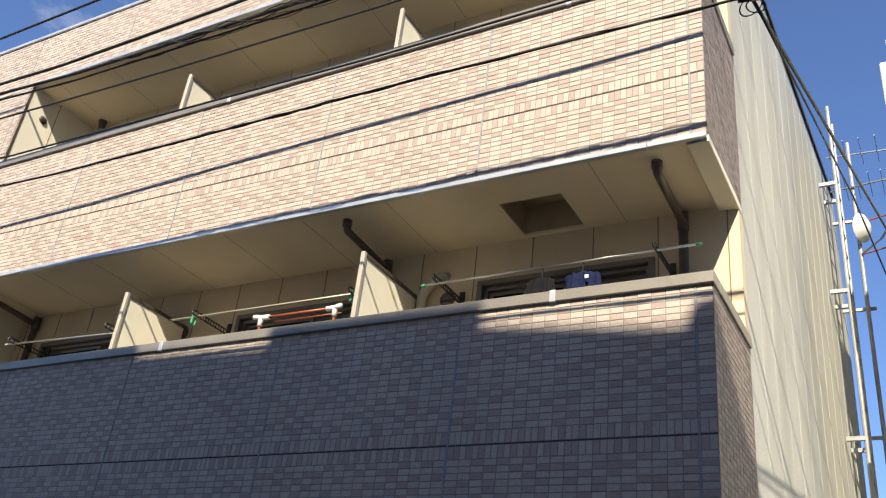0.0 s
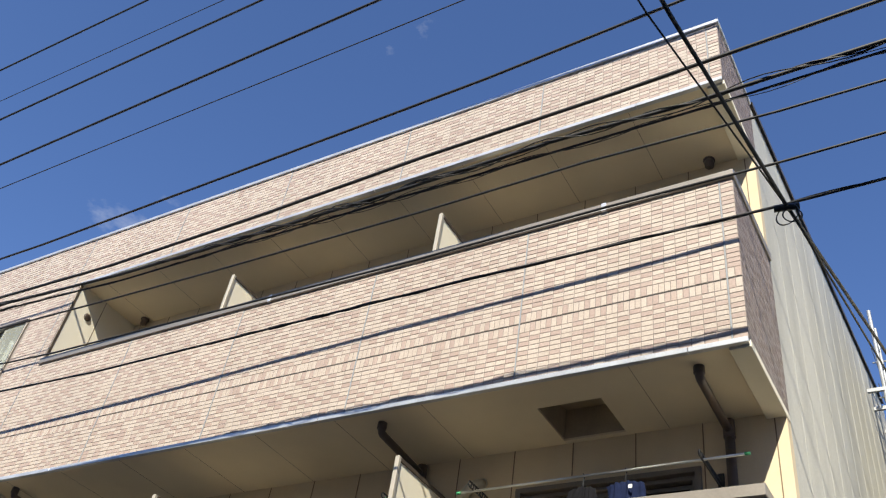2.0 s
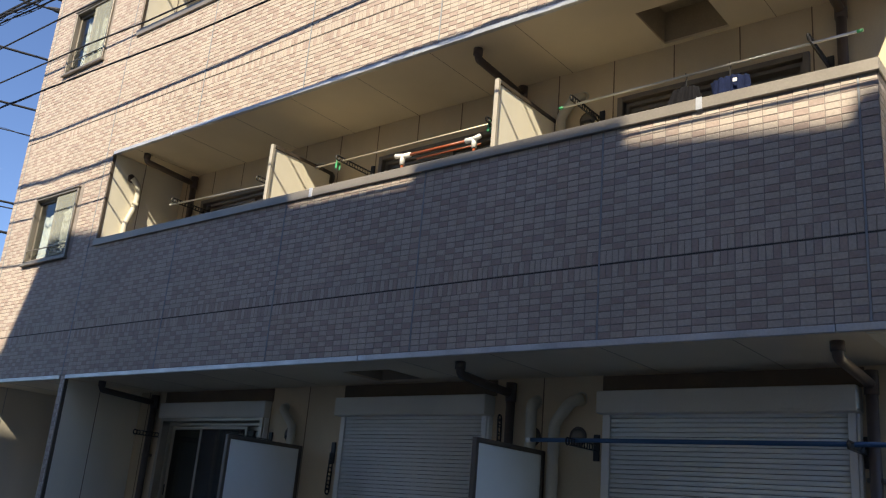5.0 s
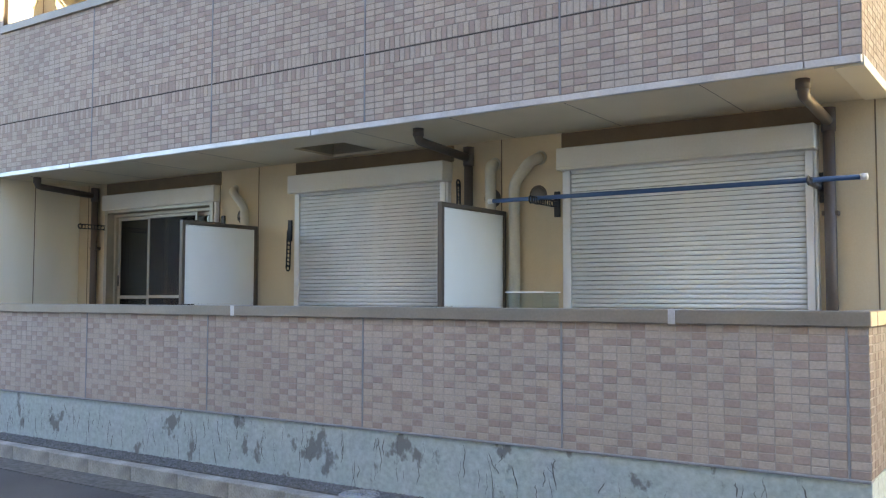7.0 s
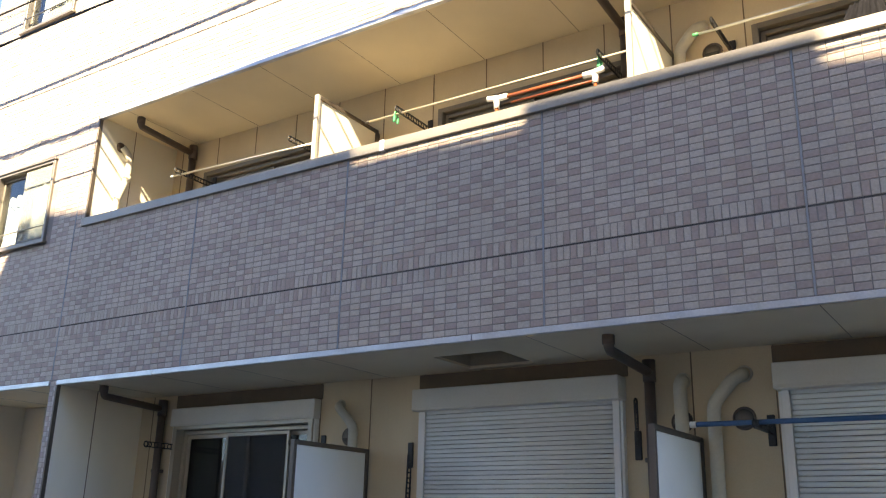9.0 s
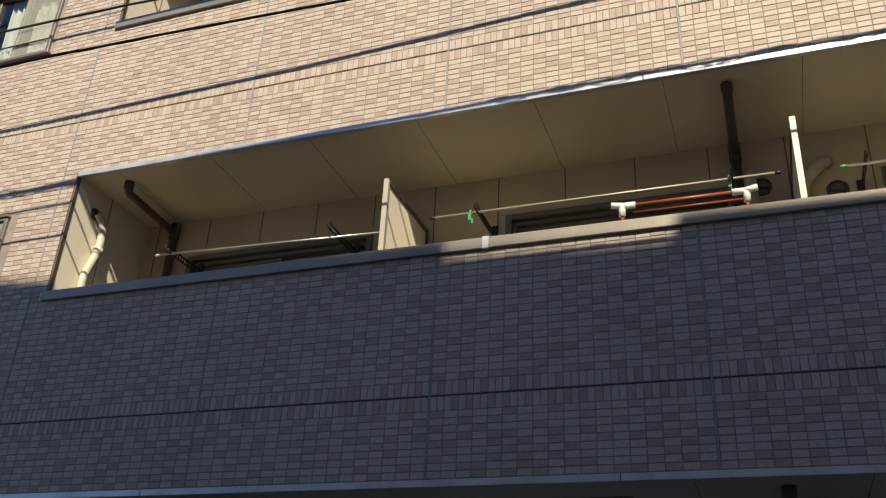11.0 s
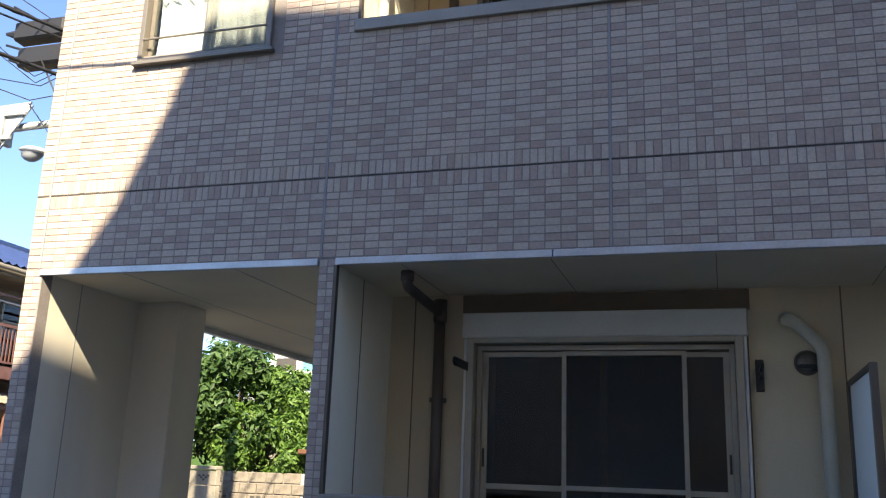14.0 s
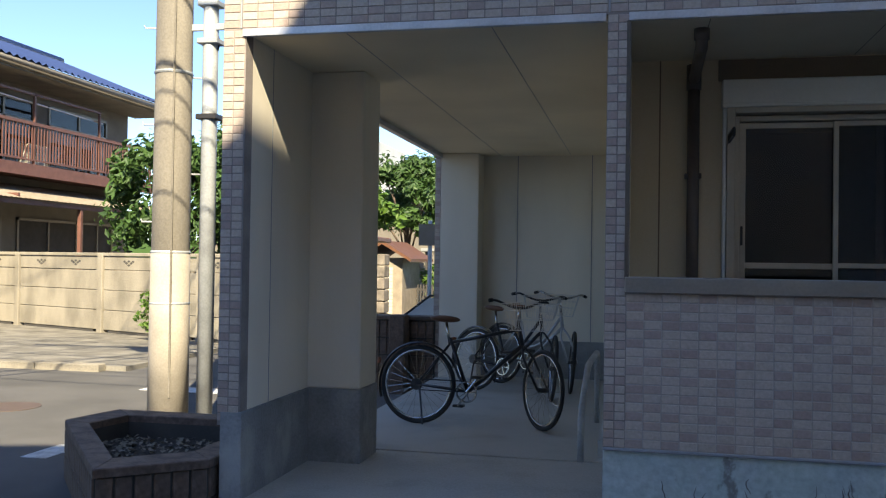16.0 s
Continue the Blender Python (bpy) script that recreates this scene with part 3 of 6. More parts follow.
structure("ceiling_rooms", boxes([((XO - 0.2, BW + 0.16, z), (XR - 0.15, 9.2, z + 0.05)) for z in (2.62, 5.40, 8.2)] + [((XO - 0.2, BW + 0.16, z), (XR - 0.15, 9.2, z + 0.05)) for z in (0.35, 3.05, 5.75)]), M_ROOM, "plain floors and ceilings of the rooms", "ceiling")
for i in (-6.9, -4.2, XO - 0.1):
    structure("wall_rooms_party", box((i, BW + 0.16, 0.3), (i + 0.1, 9.2, 8.6)), M_ROOM, "plain party wall between the rooms", "wall")

# bicycle bay
BZ = 2.70
structure("ceiling_bay", boxes([((XL + 0.02, F + 0.02, BZ), (PX0 - 0.003, 11.55, BZ + 0.1))]), M_CEIL, "cream soffit over the bicycle bay with thin joints", "ceiling")
structure("trim_bay_ceiling_joints", boxes([((x, F + 0.03, BZ - 0.002), (x + 0.004, 11.3, BZ + 0.01)) for x in (-11.4, -10.55)]), M_SEAL, "thin soffit board joints", "trim")
structure("trim_bay_edge", box((XL - 0.01, 6.75, BZ - 0.05), (XL + 0.05, 11.2, BZ + 0.06)), M_ALU, "aluminium edge of the bay soffit", "trim")
structure("wall_bay_left", box((XL + 0.03, F + 0.10, 0.50), (-11.98, 6.50, BZ)), M_BAYWALL, "pale rendered side wall of the bay", "wall")
structure("wall_bay_left_base", box((XL + 0.02, F - 0.005, -0.3), (-11.965, 6.50, 0.50), 0.004), M_BASE, "dark grey mortar base of the bay wall", "wall")
structure("trim_bay_wall_joint", box((-11.981, 5.685, 0.5), (-11.978, 5.692, BZ)), M_SEAL, "thin vertical render joint", "trim")
structure("column_bay", boxes([((XL + 0.03, 6.37, 0.50), (-11.60, 6.76, BZ))], 0.008), M_BAYWALL, "pale rendered square column in the bay", "column")
structure("column_bay_base", boxes([((XL + 0.02, 6.36, -0.3), (-11.59, 6.77, 0.50))], 0.008), M_BASE, "dark grey mortar foot of the column", "column")
structure("column_bay_rear", boxes([((XL + 0.03, 11.05, -0.2), (-11.62, 11.5, BZ))], 0.008), M_BAYWALL, "pale rendered pier at the back of the bay", "column")
strip = structure("wall_pier_rear_edge", box((XL - 0.035, 11.055, -0.2), (XL + 0.03, 11.5, BZ)), M_GROUT, "narrow tiled edge of the rear pier", "wall")
for i in range(56):
    edge_tile = box((XL - 0.034, 11.048, 0.06 + i * 0.0468), (XL + 0.029, 11.0555, 0.06 + i * 0.0468 + 0.0433))
    part("tile", edge_tile, M_TILE_P[i % 3 == 1], strip)
structure("wall_bay_back", boxes([((-11.62, 11.40, 0.45), (-9.81, 11.55, BZ))]), M_BAYWALL, "pale rendered back wall of the bay", "wall")
structure("wall_bay_back_base", boxes([((-11.62, 11.38, -0.2), (-9.81, 11.56, 0.45))]), M_BASE, "dark mortar base of the bay's back wall", "wall")
structure("trim_bay_back_joints", boxes([((x, 11.393, 0.45), (x + 0.01, 11.4, BZ)) for x in (-11.2, -10.3)]), M_SEAL, "thin vertical render joints", "trim")
structure("wall_bay_right", box((PX0 + 0.004, F + 0.30, -0.2), (-9.81, 11.5, BZ + 0.05)), M_BAYWALL, "pale rendered party wall of the bay", "wall")

# ---- ground ----
structure("ground", box((-400, -300, -1.0), (400, 500, -0.18)), M_ASPH, "worn grey asphalt street reaching into the distance", "ground")
structure("floor_bay", boxes([((XL, 6.855, -0.5), (PX0 - 0.003, 11.4, 0.0)), ((XL, 4.93, -0.5), (PX0 - 0.003, 6.845, -0.008))], 0.004), M_CONC, "worn concrete slab of the bicycle bay", "floor")
structure("ground_under_block", box((XL, 5.4, -0.5), (XR, 12.6, -0.03)), M_CONC, "concrete plinth under the block", "ground")
structure("gravel_strip", box((-9.95, 5.03, -0.5), (6, F + 0.1, -0.032)), M_GRAVEL, "narrow strip of dark gravel at the foundation", "gravel")
structure("road_edge_line", box((-60, 3.78, -0.19), (40, 3.90, -0.176)), M_PAINT, "worn white edge line on the road", "road marking")
structure("stop_line", boxes([((-15.5, 10.1, -0.19), (-13.2, 10.45, -0.176)), ((-14.42, 6.6, -0.19), (-14.2, 7.1, -0.176))]), M_PAINT, "worn white stop line and stroke on the side street", "road marking")
kerb_one = None
for i in range(16):
    x = -9.93 + i * 0.6
    bm = box((0.003, 0, -0.3), (0.597, 0.115, 0.0), 0.008)
    if kerb_one is None:
        kerb_one = bm_ob("kerb_stone", bm, M_KERB)
        kerb_one.location = (x, 4.915, -0.042)
        tagged(kerb_one, "weathered concrete kerb stone at the road", "kerb", "kerb stones", "structure")
    else:
        bm.free()
        copy_thing(kerb_one, pose(x, 4.915, -0.042 + random.uniform(-0.004, 0.004)))
structure("road_gutter", box((-9.95, 4.60, -0.4), (6, 4.915, -0.172)), M_GRAVEL, "dark gritty gutter strip below the kerb", "gutter")
rc = random.Random(8)
vs, fs = [], []
for i in range(8200):
    x, y_, s = rc.uniform(-9.9, -0.9), rc.uniform(5.035, F - 0.005), rc.uniform(0.006, 0.014)
    b0 = len(vs)
    z = -0.034
    for dx, dy, dz in ((-1, -.6, 0), (1, -.7, 0), (.2, 1, 0), (rc.uniform(-.4, .4), 0, 1.2)):
        vs.append((x + dx * s, y_ + dy * s, z + dz * s))
    fs += [(b0, b0 + 1, b0 + 3), (b0 + 1, b0 + 2, b0 + 3), (b0 + 2, b0, b0 + 3)]
tagged(mesh_ob("pebbles", vs, fs, M_STONE), "loose dark grey pebbles along the wall", "gravel", "", "stuff")

# the house across the street behind the camera throws its shade on the facade
S = 9.28
prof = [(-15.0, 8.9), (-11.5, 9.2), (-9.4, 9.7), (-8.70, 10.19), (-8.36, 10.87), (-8.14, 11.2), (-7.76, 12.0), (-7.46, 12.53), (-6.95, 12.57), (-6.34, 12.50), (-4.87, 12.43), (-2.92, 12.39), (-2.90, 12.29), (-1.38, 12.23), (-1.36, 12.38), (0.58, 12.36), (0.60, 12.20), (2.10, 12.02), (2.13, 12.2), (3.0, 12.35), (14.0, 12.4)]
ob_bm = bmesh.new()
front = [(x + (0.10 if x < -7.6 else 0.0), -4.0, z + 0.06) for x, z in prof]
f1 = [ob_bm.verts.new(p) for p in front] + [ob_bm.verts.new((14.0, -4.0, -0.2)), ob_bm.verts.new((-15.0, -4.0, -0.2))]
f2 = [ob_bm.verts.new((v.co.x, -4.35, v.co.z)) for v in f1]
ob_bm.faces.new(f1[::-1])
ob_bm.faces.new(f2)
for i in range(len(f1)):
    j = (i + 1) % len(f1)
    ob_bm.faces.new((f1[i], f1[j], f2[j], f2[i]))
# unseen end walls, added to cut low sky light and window reflections
for x0, x1, h in ((-60, -15.05, 3.2), (14.05, 50, 13.0)):
    add_box(ob_bm, (x0, -6.5, -0.2), (x1, -6.1, h))
structure("wall_opposite", ob_bm, M_OPP, "plain wall across the street, with added unseen walls at both ends", "wall")

cov = thing("drain_cover", (-4.55, 5.09, -0.045), "round cast-iron drain cover in the gravel strip", "drain cover")
part("disc", tube([(0, 0, 0), (0, 0, 0.02)], 0.15, 24), M_SEAL, cov)
bm = bmesh.new()
for r_ in (0.06, 0.10, 0.14):
    add_ring(bm, (0, 0, 0.02), (0, 0, 1), r_, 0.005, 24, 4)
part("raised_ring", bm, M_KERB, cov)
mh = thing("manhole_cover", (-16.1, 8.6, -0.182), "rust-brown manhole cover in the side street", "manhole cover")
part("disc", tube([(0, 0, 0), (0, 0, 0.008)], 0.32, 28), M_BROWN, mh)

# ---- windows and shutters of the balconies ----
def window_bay(x0, x1, z0, zt, box_on, closed, opened, group, proud=0.15):
    """A sliding balcony window with its frame; box_on: shutter box above; closed: shutter down."""
    ob = thing("window_balcony", (x0, BW, z0), "sliding balcony window in a beige aluminium frame" + (" behind a lowered roller shutter" if closed else ""), "window", group, "structure")
    w, h = x1 - x0, zt - z0
    y0, y1 = (-0.07 if box_on else -0.03), 0.10
    part("window_frame", boxes([((0, y0, 0), (0.05, y1, h)), ((w - 0.05, y0, 0), (w, y1, h)), ((0.05, y0, h - (0.012 if closed else 0.045)), (w - 0.05, y1, h)), ((0.05, y0, 0), (w - 0.05, y1, 0.04))], 0.003), M_FRAME if opened else M_WHITEFR if box_on else M_WINFR, ob)
    if box_on:
        part("shutter_guide", boxes([((-0.022, -0.055, 0), (-0.002, 0.0, h - 0.012)), ((w + 0.002, -0.055, 0), (w + 0.022, 0.0, h - 0.012))], 0.003), M_WHITEFR, ob)
    part("inner_frame", boxes([((0.052, 0.02, 0.04), (0.085, y1 + 0.02, h - 0.05)), ((w - 0.085, 0.02, 0.04), (w - 0.052, y1 + 0.02, h - 0.05)), ((0.085, 0.02, h - 0.085), (w - 0.085, y1 + 0.02, h - 0.05))], 0.003), M_FRAME if box_on else M_WINFR, ob, "bronze inner frame")
    if box_on:
        part("shutter_box", boxes([((-0.03, -proud, h - 0.01), (w + 0.03, 0.02, h + 0.16)), ((-0.033, -proud - 0.003, h + 0.005), (w + 0.033, 0.02, h + 0.016))], 0.006), M_BOX, ob, "cream roller-shutter box")
    if closed:
        n = int((h - 0.05) / 0.034)
        slat_bm = bmesh.new()
        add_tube(slat_bm, [(0.055, 0, 0.0), (w - 0.055, 0, 0.0)], 0.0158, 8)
        for v in slat_bm.verts:
            v.co.y *= 0.45
        first = None
        for i in range(n):
            if first is None:
                first = part("slat", slat_bm, M_SHUT, ob, "", True)
                first.location = (0, -0.052, h - 0.02)
            else:
                s = first.copy()
                scene.collection.objects.link(s)
                s.location = (0, -0.052, h - 0.02 - i * 0.034)
    sm = w / 2
    for nm, a, b, yy in (("sash", 0.085, sm + 0.03, 0.055), ("sash", sm - 0.03, w - 0.085, 0.085)):
        s = part(nm, boxes([((a, yy, 0.05), (a + 0.04, yy + 0.025, h - 0.09)), ((b - 0.04, yy, 0.05), (b, yy + 0.025, h - 0.09)), ((a + 0.04, yy, h - 0.125), (b - 0.04, yy + 0.025, h - 0.09)), ((a + 0.04, yy, 0.05), (b - 0.04, yy + 0.025, 0.10)), ((a + 0.04, yy, h * 0.475), (b - 0.04, yy + 0.025, h * 0.475 + 0.036))], 0.002), M_FRAME if box_on else M_WINFR, ob)
        g = part("pane", box((a + 0.04, yy + 0.010, 0.10), (b - 0.04, yy + 0.014, h - 0.125)), M_GLASS_D, s)
        g.visible_shadow = False
    if opened:
        a, b, yy = sm * 0.71, sm * 1.61, 0.028
        part("screen_sash", boxes([((a, yy, 0.05), (a + 0.03, yy + 0.02, h - 0.09)), ((b - 0.03, yy, 0.05), (b, yy + 0.02, h - 0.09)), ((a + 0.03, yy, h - 0.12), (b - 0.03, yy + 0.02, h - 0.09)), ((a + 0.03, yy, h * 0.48), (b - 0.03, yy + 0.02, h * 0.48 + 0.03))], 0.002), M_FRAME, ob, "insect screen frame")
        part("screen_mesh", box((a + 0.03, yy + 0.008, 0.05), (b - 0.03, yy + 0.011, h - 0.12)), M_MESH, ob, "dark insect mesh").visible_shadow = False
        part("handle", boxes([((0.095, 0.045, h * 0.55), (0.11, 0.056, h * 0.55 + 0.12)), ((w - 0.11, 0.075, h * 0.55), (w - 0.095, 0.086, h * 0.55 + 0.12))], 0.002), M_BRACK, ob)
    return ob


for i, (a, b) in enumerate(WINS[1]):
    window_bay(a, b, 0.47, 2.375, True, i > 0, i == 0, "ground-floor balcony windows", 0.15 if i else 0.09)
for a, b in WINS[2]:
    window_bay(a, b, 3.17, 5.06, False, False, False, "second-floor balcony windows")
for a, b in WINS[3]:
    window_bay(a, b, 5.95, 7.80, False, False, False, "third-floor balcony windows")


def front_window(x0, x1, z0, z1, open_by, pieces):
    """The bronze two-sash window of the left rooms, with white curtains behind it."""
    ob = thing("window_front", (x0, F, z0), "bronze aluminium sliding window with white curtains, partly open", "window", "front windows", "structure")
    w, h = x1 - x0, z1 - z0
    part("window_frame", boxes([((0, -0.03, 0), (0.035, 0.12, h)), ((w - 0.035, -0.03, 0), (w, 0.12, h)), ((0.035, -0.03, h - 0.035), (w - 0.035, 0.12, h)), ((0.035, -0.03, 0), (w - 0.035, 0.12, 0.035))], 0.003), M_WINFR, ob)
    part("window_sill", box((-0.03, -0.05, -0.02), (w + 0.03, 0.0, 0.004), 0.003), M_WINFR, ob)
    part("hood", box((-0.01, -0.045, h - 0.005), (w + 0.01, 0.0, h + 0.015), 0.003), M_WINFR, ob)
    m = w / 2
    for a, b, yy in ((m - 0.02, w - 0.035, 0.0), (0.035 + open_by, m + 0.02 + open_by, 0.035)):
        s = part("sash", boxes([((a, yy, 0.035), (a + 0.03, yy + 0.025, h - 0.035)), ((b - 0.03, yy, 0.035), (b, yy + 0.025, h - 0.035)), ((a + 0.03, yy, h - 0.07), (b - 0.03, yy + 0.025, h - 0.035)), ((a + 0.03, yy, 0.035), (b - 0.03, yy + 0.025, 0.075))], 0.002), M_WINFR, ob)
        g = part("pane", box((a + 0.03, yy + 0.010, 0.075), (b - 0.03, yy + 0.014, h - 0.07)), M_GLASS, s)
        g.visible_shadow = False
    part("insect_screen", box((m, -0.012, 0.04), (w - 0.04, -0.009, h - 0.04)), M_SCREEN, ob, "fine grey-green insect screen").visible_shadow = False
    rl = part("guard_rail", bmesh.new(), M_WINFR, ob, "low bronze guard rail")
    bmr = bmesh.new()
    add_tube(bmr, [(0.02, -0.025, 0.18), (w - 0.02, -0.025, 0.18)], 0.008, 6)
    bmr.to_mesh(rl.data)
    bmr.free()
    for k, (a, b, top) in enumerate(pieces):
        bm = bmesh.new()
        n = 40
        lo = hi = None
        for j in range(n + 1):
            t = j / n
            xx = a + (b - a) * t
            yy = 0.11 + 0.022 * math.sin(t * 26) + 0.012 * math.sin(t * 61 + k)
            hem = 0.0 if top > 0.9 else 0.035 * math.sin(t * 15 + 2 * k) + 0.02 * math.sin(t * 33)
            p = [bm.verts.new((xx + 0.02 * math.sin(zz * 5 + k), yy + 0.02 * zz, zz)) for zz in (0.05, h * 0.3, h * top * 0.7, h * top + hem)]
            if lo:
                for q in range(3):
                    bm.faces.new((lo[q], p[q], p[q + 1], lo[q + 1]))
            lo = p
        c = bm_ob("curtain", bm, M_CURTAIN, True)
        c.location = (x0, F, z0)
        tagged(c, "white gathered curtain hanging behind the window", "curtain", "front window curtains")
    structure("wall_room_behind_window", boxes([((x0 - 0.2, F + 1.8, z0 - 0.4), (x1 + 0.2, F + 1.85, z1 + 0.3)), ((x0 - 0.25, F + 0.145, z0 - 0.4), (x0 - 0.2, F + 1.8, z1 + 0.3)), ((x1 + 0.2, F + 0.145, z0 - 0.4), (x1 + 0.25, F + 1.8, z1 + 0.3)), ((x0 - 0.2, F + 0.145, z1 + 0.25), (x1 + 0.2, F + 1.8, z1 + 0.3)), ((x0 - 0.2, F + 0.145, z0 - 0.4), (x1 + 0.2, F + 1.8, z0 - 0.35))]), M_ROOM, "plain room walls behind the window", "wall")


# curtains cut short here: the dark gap on top imitates a reflection in the glass
front_window(-11.42, -10.375, 4.19, 5.10, 0.0, [(0.04, 0.50, 0.74), (0.50, 1.01, 0.80)])
front_window(-11.49, -10.52, 6.93, 7.91, 0.0, [(0.14, 0.40, 0.97), (0.50, 0.94, 1.0)])


# ---- partition boards ----
def divider(x, zf, zc, z1, metal, face, group, label, board_label, back=0.0):
    """zf: floor, zc: top of the coping, z1: top of the board."""
    ob = thing("balcony_divider", (x, F + 0.04 + back, zc), label, "balcony divider", group)
    h, d, lo = z1 - zc, 0.92 - back, zf - zc
    part("front_post", box((-0.020, 0, 0), (0.020, 0.035, h), 0.003), metal, ob)
    part("rear_post", box((-0.02, d - 0.035, lo), (0.02, d, h), 0.003), M_DKMETAL, ob)
    part("top_rail", box((-0.018, 0.035, h - 0.035), (0.018, d - 0.035, h), 0.003), M_DKMETAL, ob)
    part("bottom_rail", box((-0.018, 0.17, lo + 0.05), (0.018, d - 0.035, lo + 0.085), 0.003), M_DKMETAL, ob)
    part("board", boxes([((-0.006, 0.036, 0.004), (0.006, d - 0.036, h - 0.036)), ((-0.006, 0.17, lo + 0.086), (0.006, d - 0.036, 0.003))]), face, ob, board_label)


for x in (-6.82, -4.01):
    divider(x, 0.43, 1.327, 2.085, M_DKMETAL, M_WHITE, "ground-floor dividers", "white board balcony divider in a dark bronze frame", "white fibre-cement board")
for x, back in ((-6.88, 0.06), (-4.045, 0.0)):
    divider(x, 3.13, 4.335, 4.97 + 0.5 * back, M_POST, M_CREAM_W, "second-floor dividers", "cream board balcony divider in an aluminium frame", "cream fibre-cement board", back)
    divider(x + back - 0.03, 5.88, 7.125, 7.69, M_POST, M_CREAM_W, "third-floor dividers", "cream board balcony divider in an aluminium frame", "cream fibre-cement board")


# ---- drain pipes ----
def drain(x, z, zb, group):
    ob = thing("drain_pipe", (x, 6.2, z), "dark brown drain pipe under the soffit and down the wall", "drain pipe", group)
    part("outlet", tube([(0, -0.69, 0.0), (0, -0.69, -0.06)], 0.042, 12), M_BROWN, ob, "", True)
    part("arm", tube(bend([(0, -0.69, -0.04), (0, -0.68, -0.095), (0, 0.0, -0.135)], 0.03), 0.034, 12), M_BROWN, ob, "", True)
    part("downpipe", tube([(0, 0.02, -0.06), (0, 0.02, zb - z)], 0.038, 12), M_BROWN, ob, "", True)
    part("socket", tube([(0, 0.02, -0.045), (0, 0.02, -0.20)], 0.046, 12), M_BROWN, ob, "", True)
    part("wall_clip", boxes([((-0.05, 0.0, -0.75), (0.05, 0.075, -0.72))], 0.003), M_BROWN, ob)
    return ob


for x in (-9.41, -4.34, -1.55):
    drain(x, 2.68, 0.45, "ground-floor drain pipes")
for x in (-9.39, -4.415, -1.615):
    drain(x, 5.44, 3.15, "second-floor drain pipes")
for x in (-9.45, -1.60):
    ob = thing("drain_outlet", (x, 6.20, 8.33), "short brown drain stub under the top soffit", "drain outlet", "third-floor drain stubs")
    part("stub", tube([(0, 0, 0.0), (0, 0, -0.09)], 0.045, 12), M_BROWN, ob, "", True)
    part("collar", tube([(0, 0, 0.0), (0, 0, -0.02)], 0.058, 12), M_BROWN, ob, "", True)


# ---- laundry brackets and poles ----
def ladder_plate(bm, length, w, t):
    """A flat arm with round holes along y, as a chain of rings between two bars."""
    n = max(3, int(length / 0.075))
    for i in range(n):
        add_ring(bm, (0, 0.04 + (i + 0.5) * (length - 0.04) / n, 0), (1, 0, 0), w * 0.42, 0.006, 12, 4)
    add_box(bm, (-t, 0, -w / 2), (t, length, -w / 2 + 0.009))
    add_box(bm, (-t, 0, w / 2 - 0.009), (t, length, w / 2))
    add_ring(bm, (0, length, 0), (1, 0, 0), w * 0.45, 0.008, 12, 4)


def bracket(x, z, length, tilt, turn, group):
    ob = thing("laundry_bracket", (x, BW, z), "black metal laundry-pole bracket with round holes on the wall", "bracket", group)
    part("wall_plate", box((-0.025, -0.02, -0.10), (0.025, 0.0, 0.10), 0.004), M_BRACK, ob)
    bm = bmesh.new()
    ladder_plate(bm, length, 0.055, 0.006)
    m = pose(0, -0.02, 0) @ pose(0, 0, 0, 0, 0, 180 + turn) @ pose(0, 0, 0, tilt, 0, 0)
    bmesh.ops.transform(bm, matrix=m, verts=bm.verts)
    part("arm", bm, M_BRACK, ob)
    return ob


for x in (-9.06, -7.52, -6.30, -4.45, -3.60, -1.715):
    bracket(x, 4.88, 0.50, 0, 0, "second-floor laundry brackets")
bracket(-9.20, 2.17, 0.36, 0, 0, "ground-floor laundry brackets")
bracket(-7.33, 2.12, 0.40, 0, 0, "ground-floor laundry brackets")
bracket(-6.40, 2.03, 0.36, -88, 0, "ground-floor laundry brackets")
bracket(-4.46, 2.05, 0.30, 88, 0, "ground-floor laundry brackets")
bracket(-3.55, 2.12, 0.42, 0, 0, "ground-floor laundry brackets")
bracket(-1.60, 2.12, 0.42, 0, 0, "ground-floor laundry brackets")


def pole(name, a, b, r, material, label, ends=None):
    ob = thing(name, a, label, "laundry pole", "laundry poles")
    a, b = Vector(a), Vector(b)
    part("rod", tube([(0, 0, 0), b - a], r, 10), material, ob, "", True)
    d = (b - a).normalized()
    for p in (Vector((0, 0, 0)), b - a):
        part("end_cap", tube([p - d * 0.02, p + d * 0.02], r * 1.25, 10), ends or M_PVC, ob, "", True)
    return ob


pole("laundry_pole", (-9.20, 5.83, 4.865), (-7.0, 5.83, 4.80), 0.010, M_STEEL, "thin steel laundry pole resting in the brackets")
pole("laundry_pole", (-6.67, 5.83, 4.87), (-4.15, 5.83, 4.87), 0.010, M_FRAME, "bronze laundry pole resting in the brackets", M_BRACK)
pole("laundry_pole", (-3.74, 5.83, 4.85), (-1.40, 5.83, 4.87), 0.010, M_STEEL, "thin steel laundry pole with a green end", M_GREEN)
pole("laundry_pole", (-3.96, 5.95, 2.14), (-1.30, 5.95, 2.135), 0.017, M_BLUE, "bright blue laundry pole across the shutter")

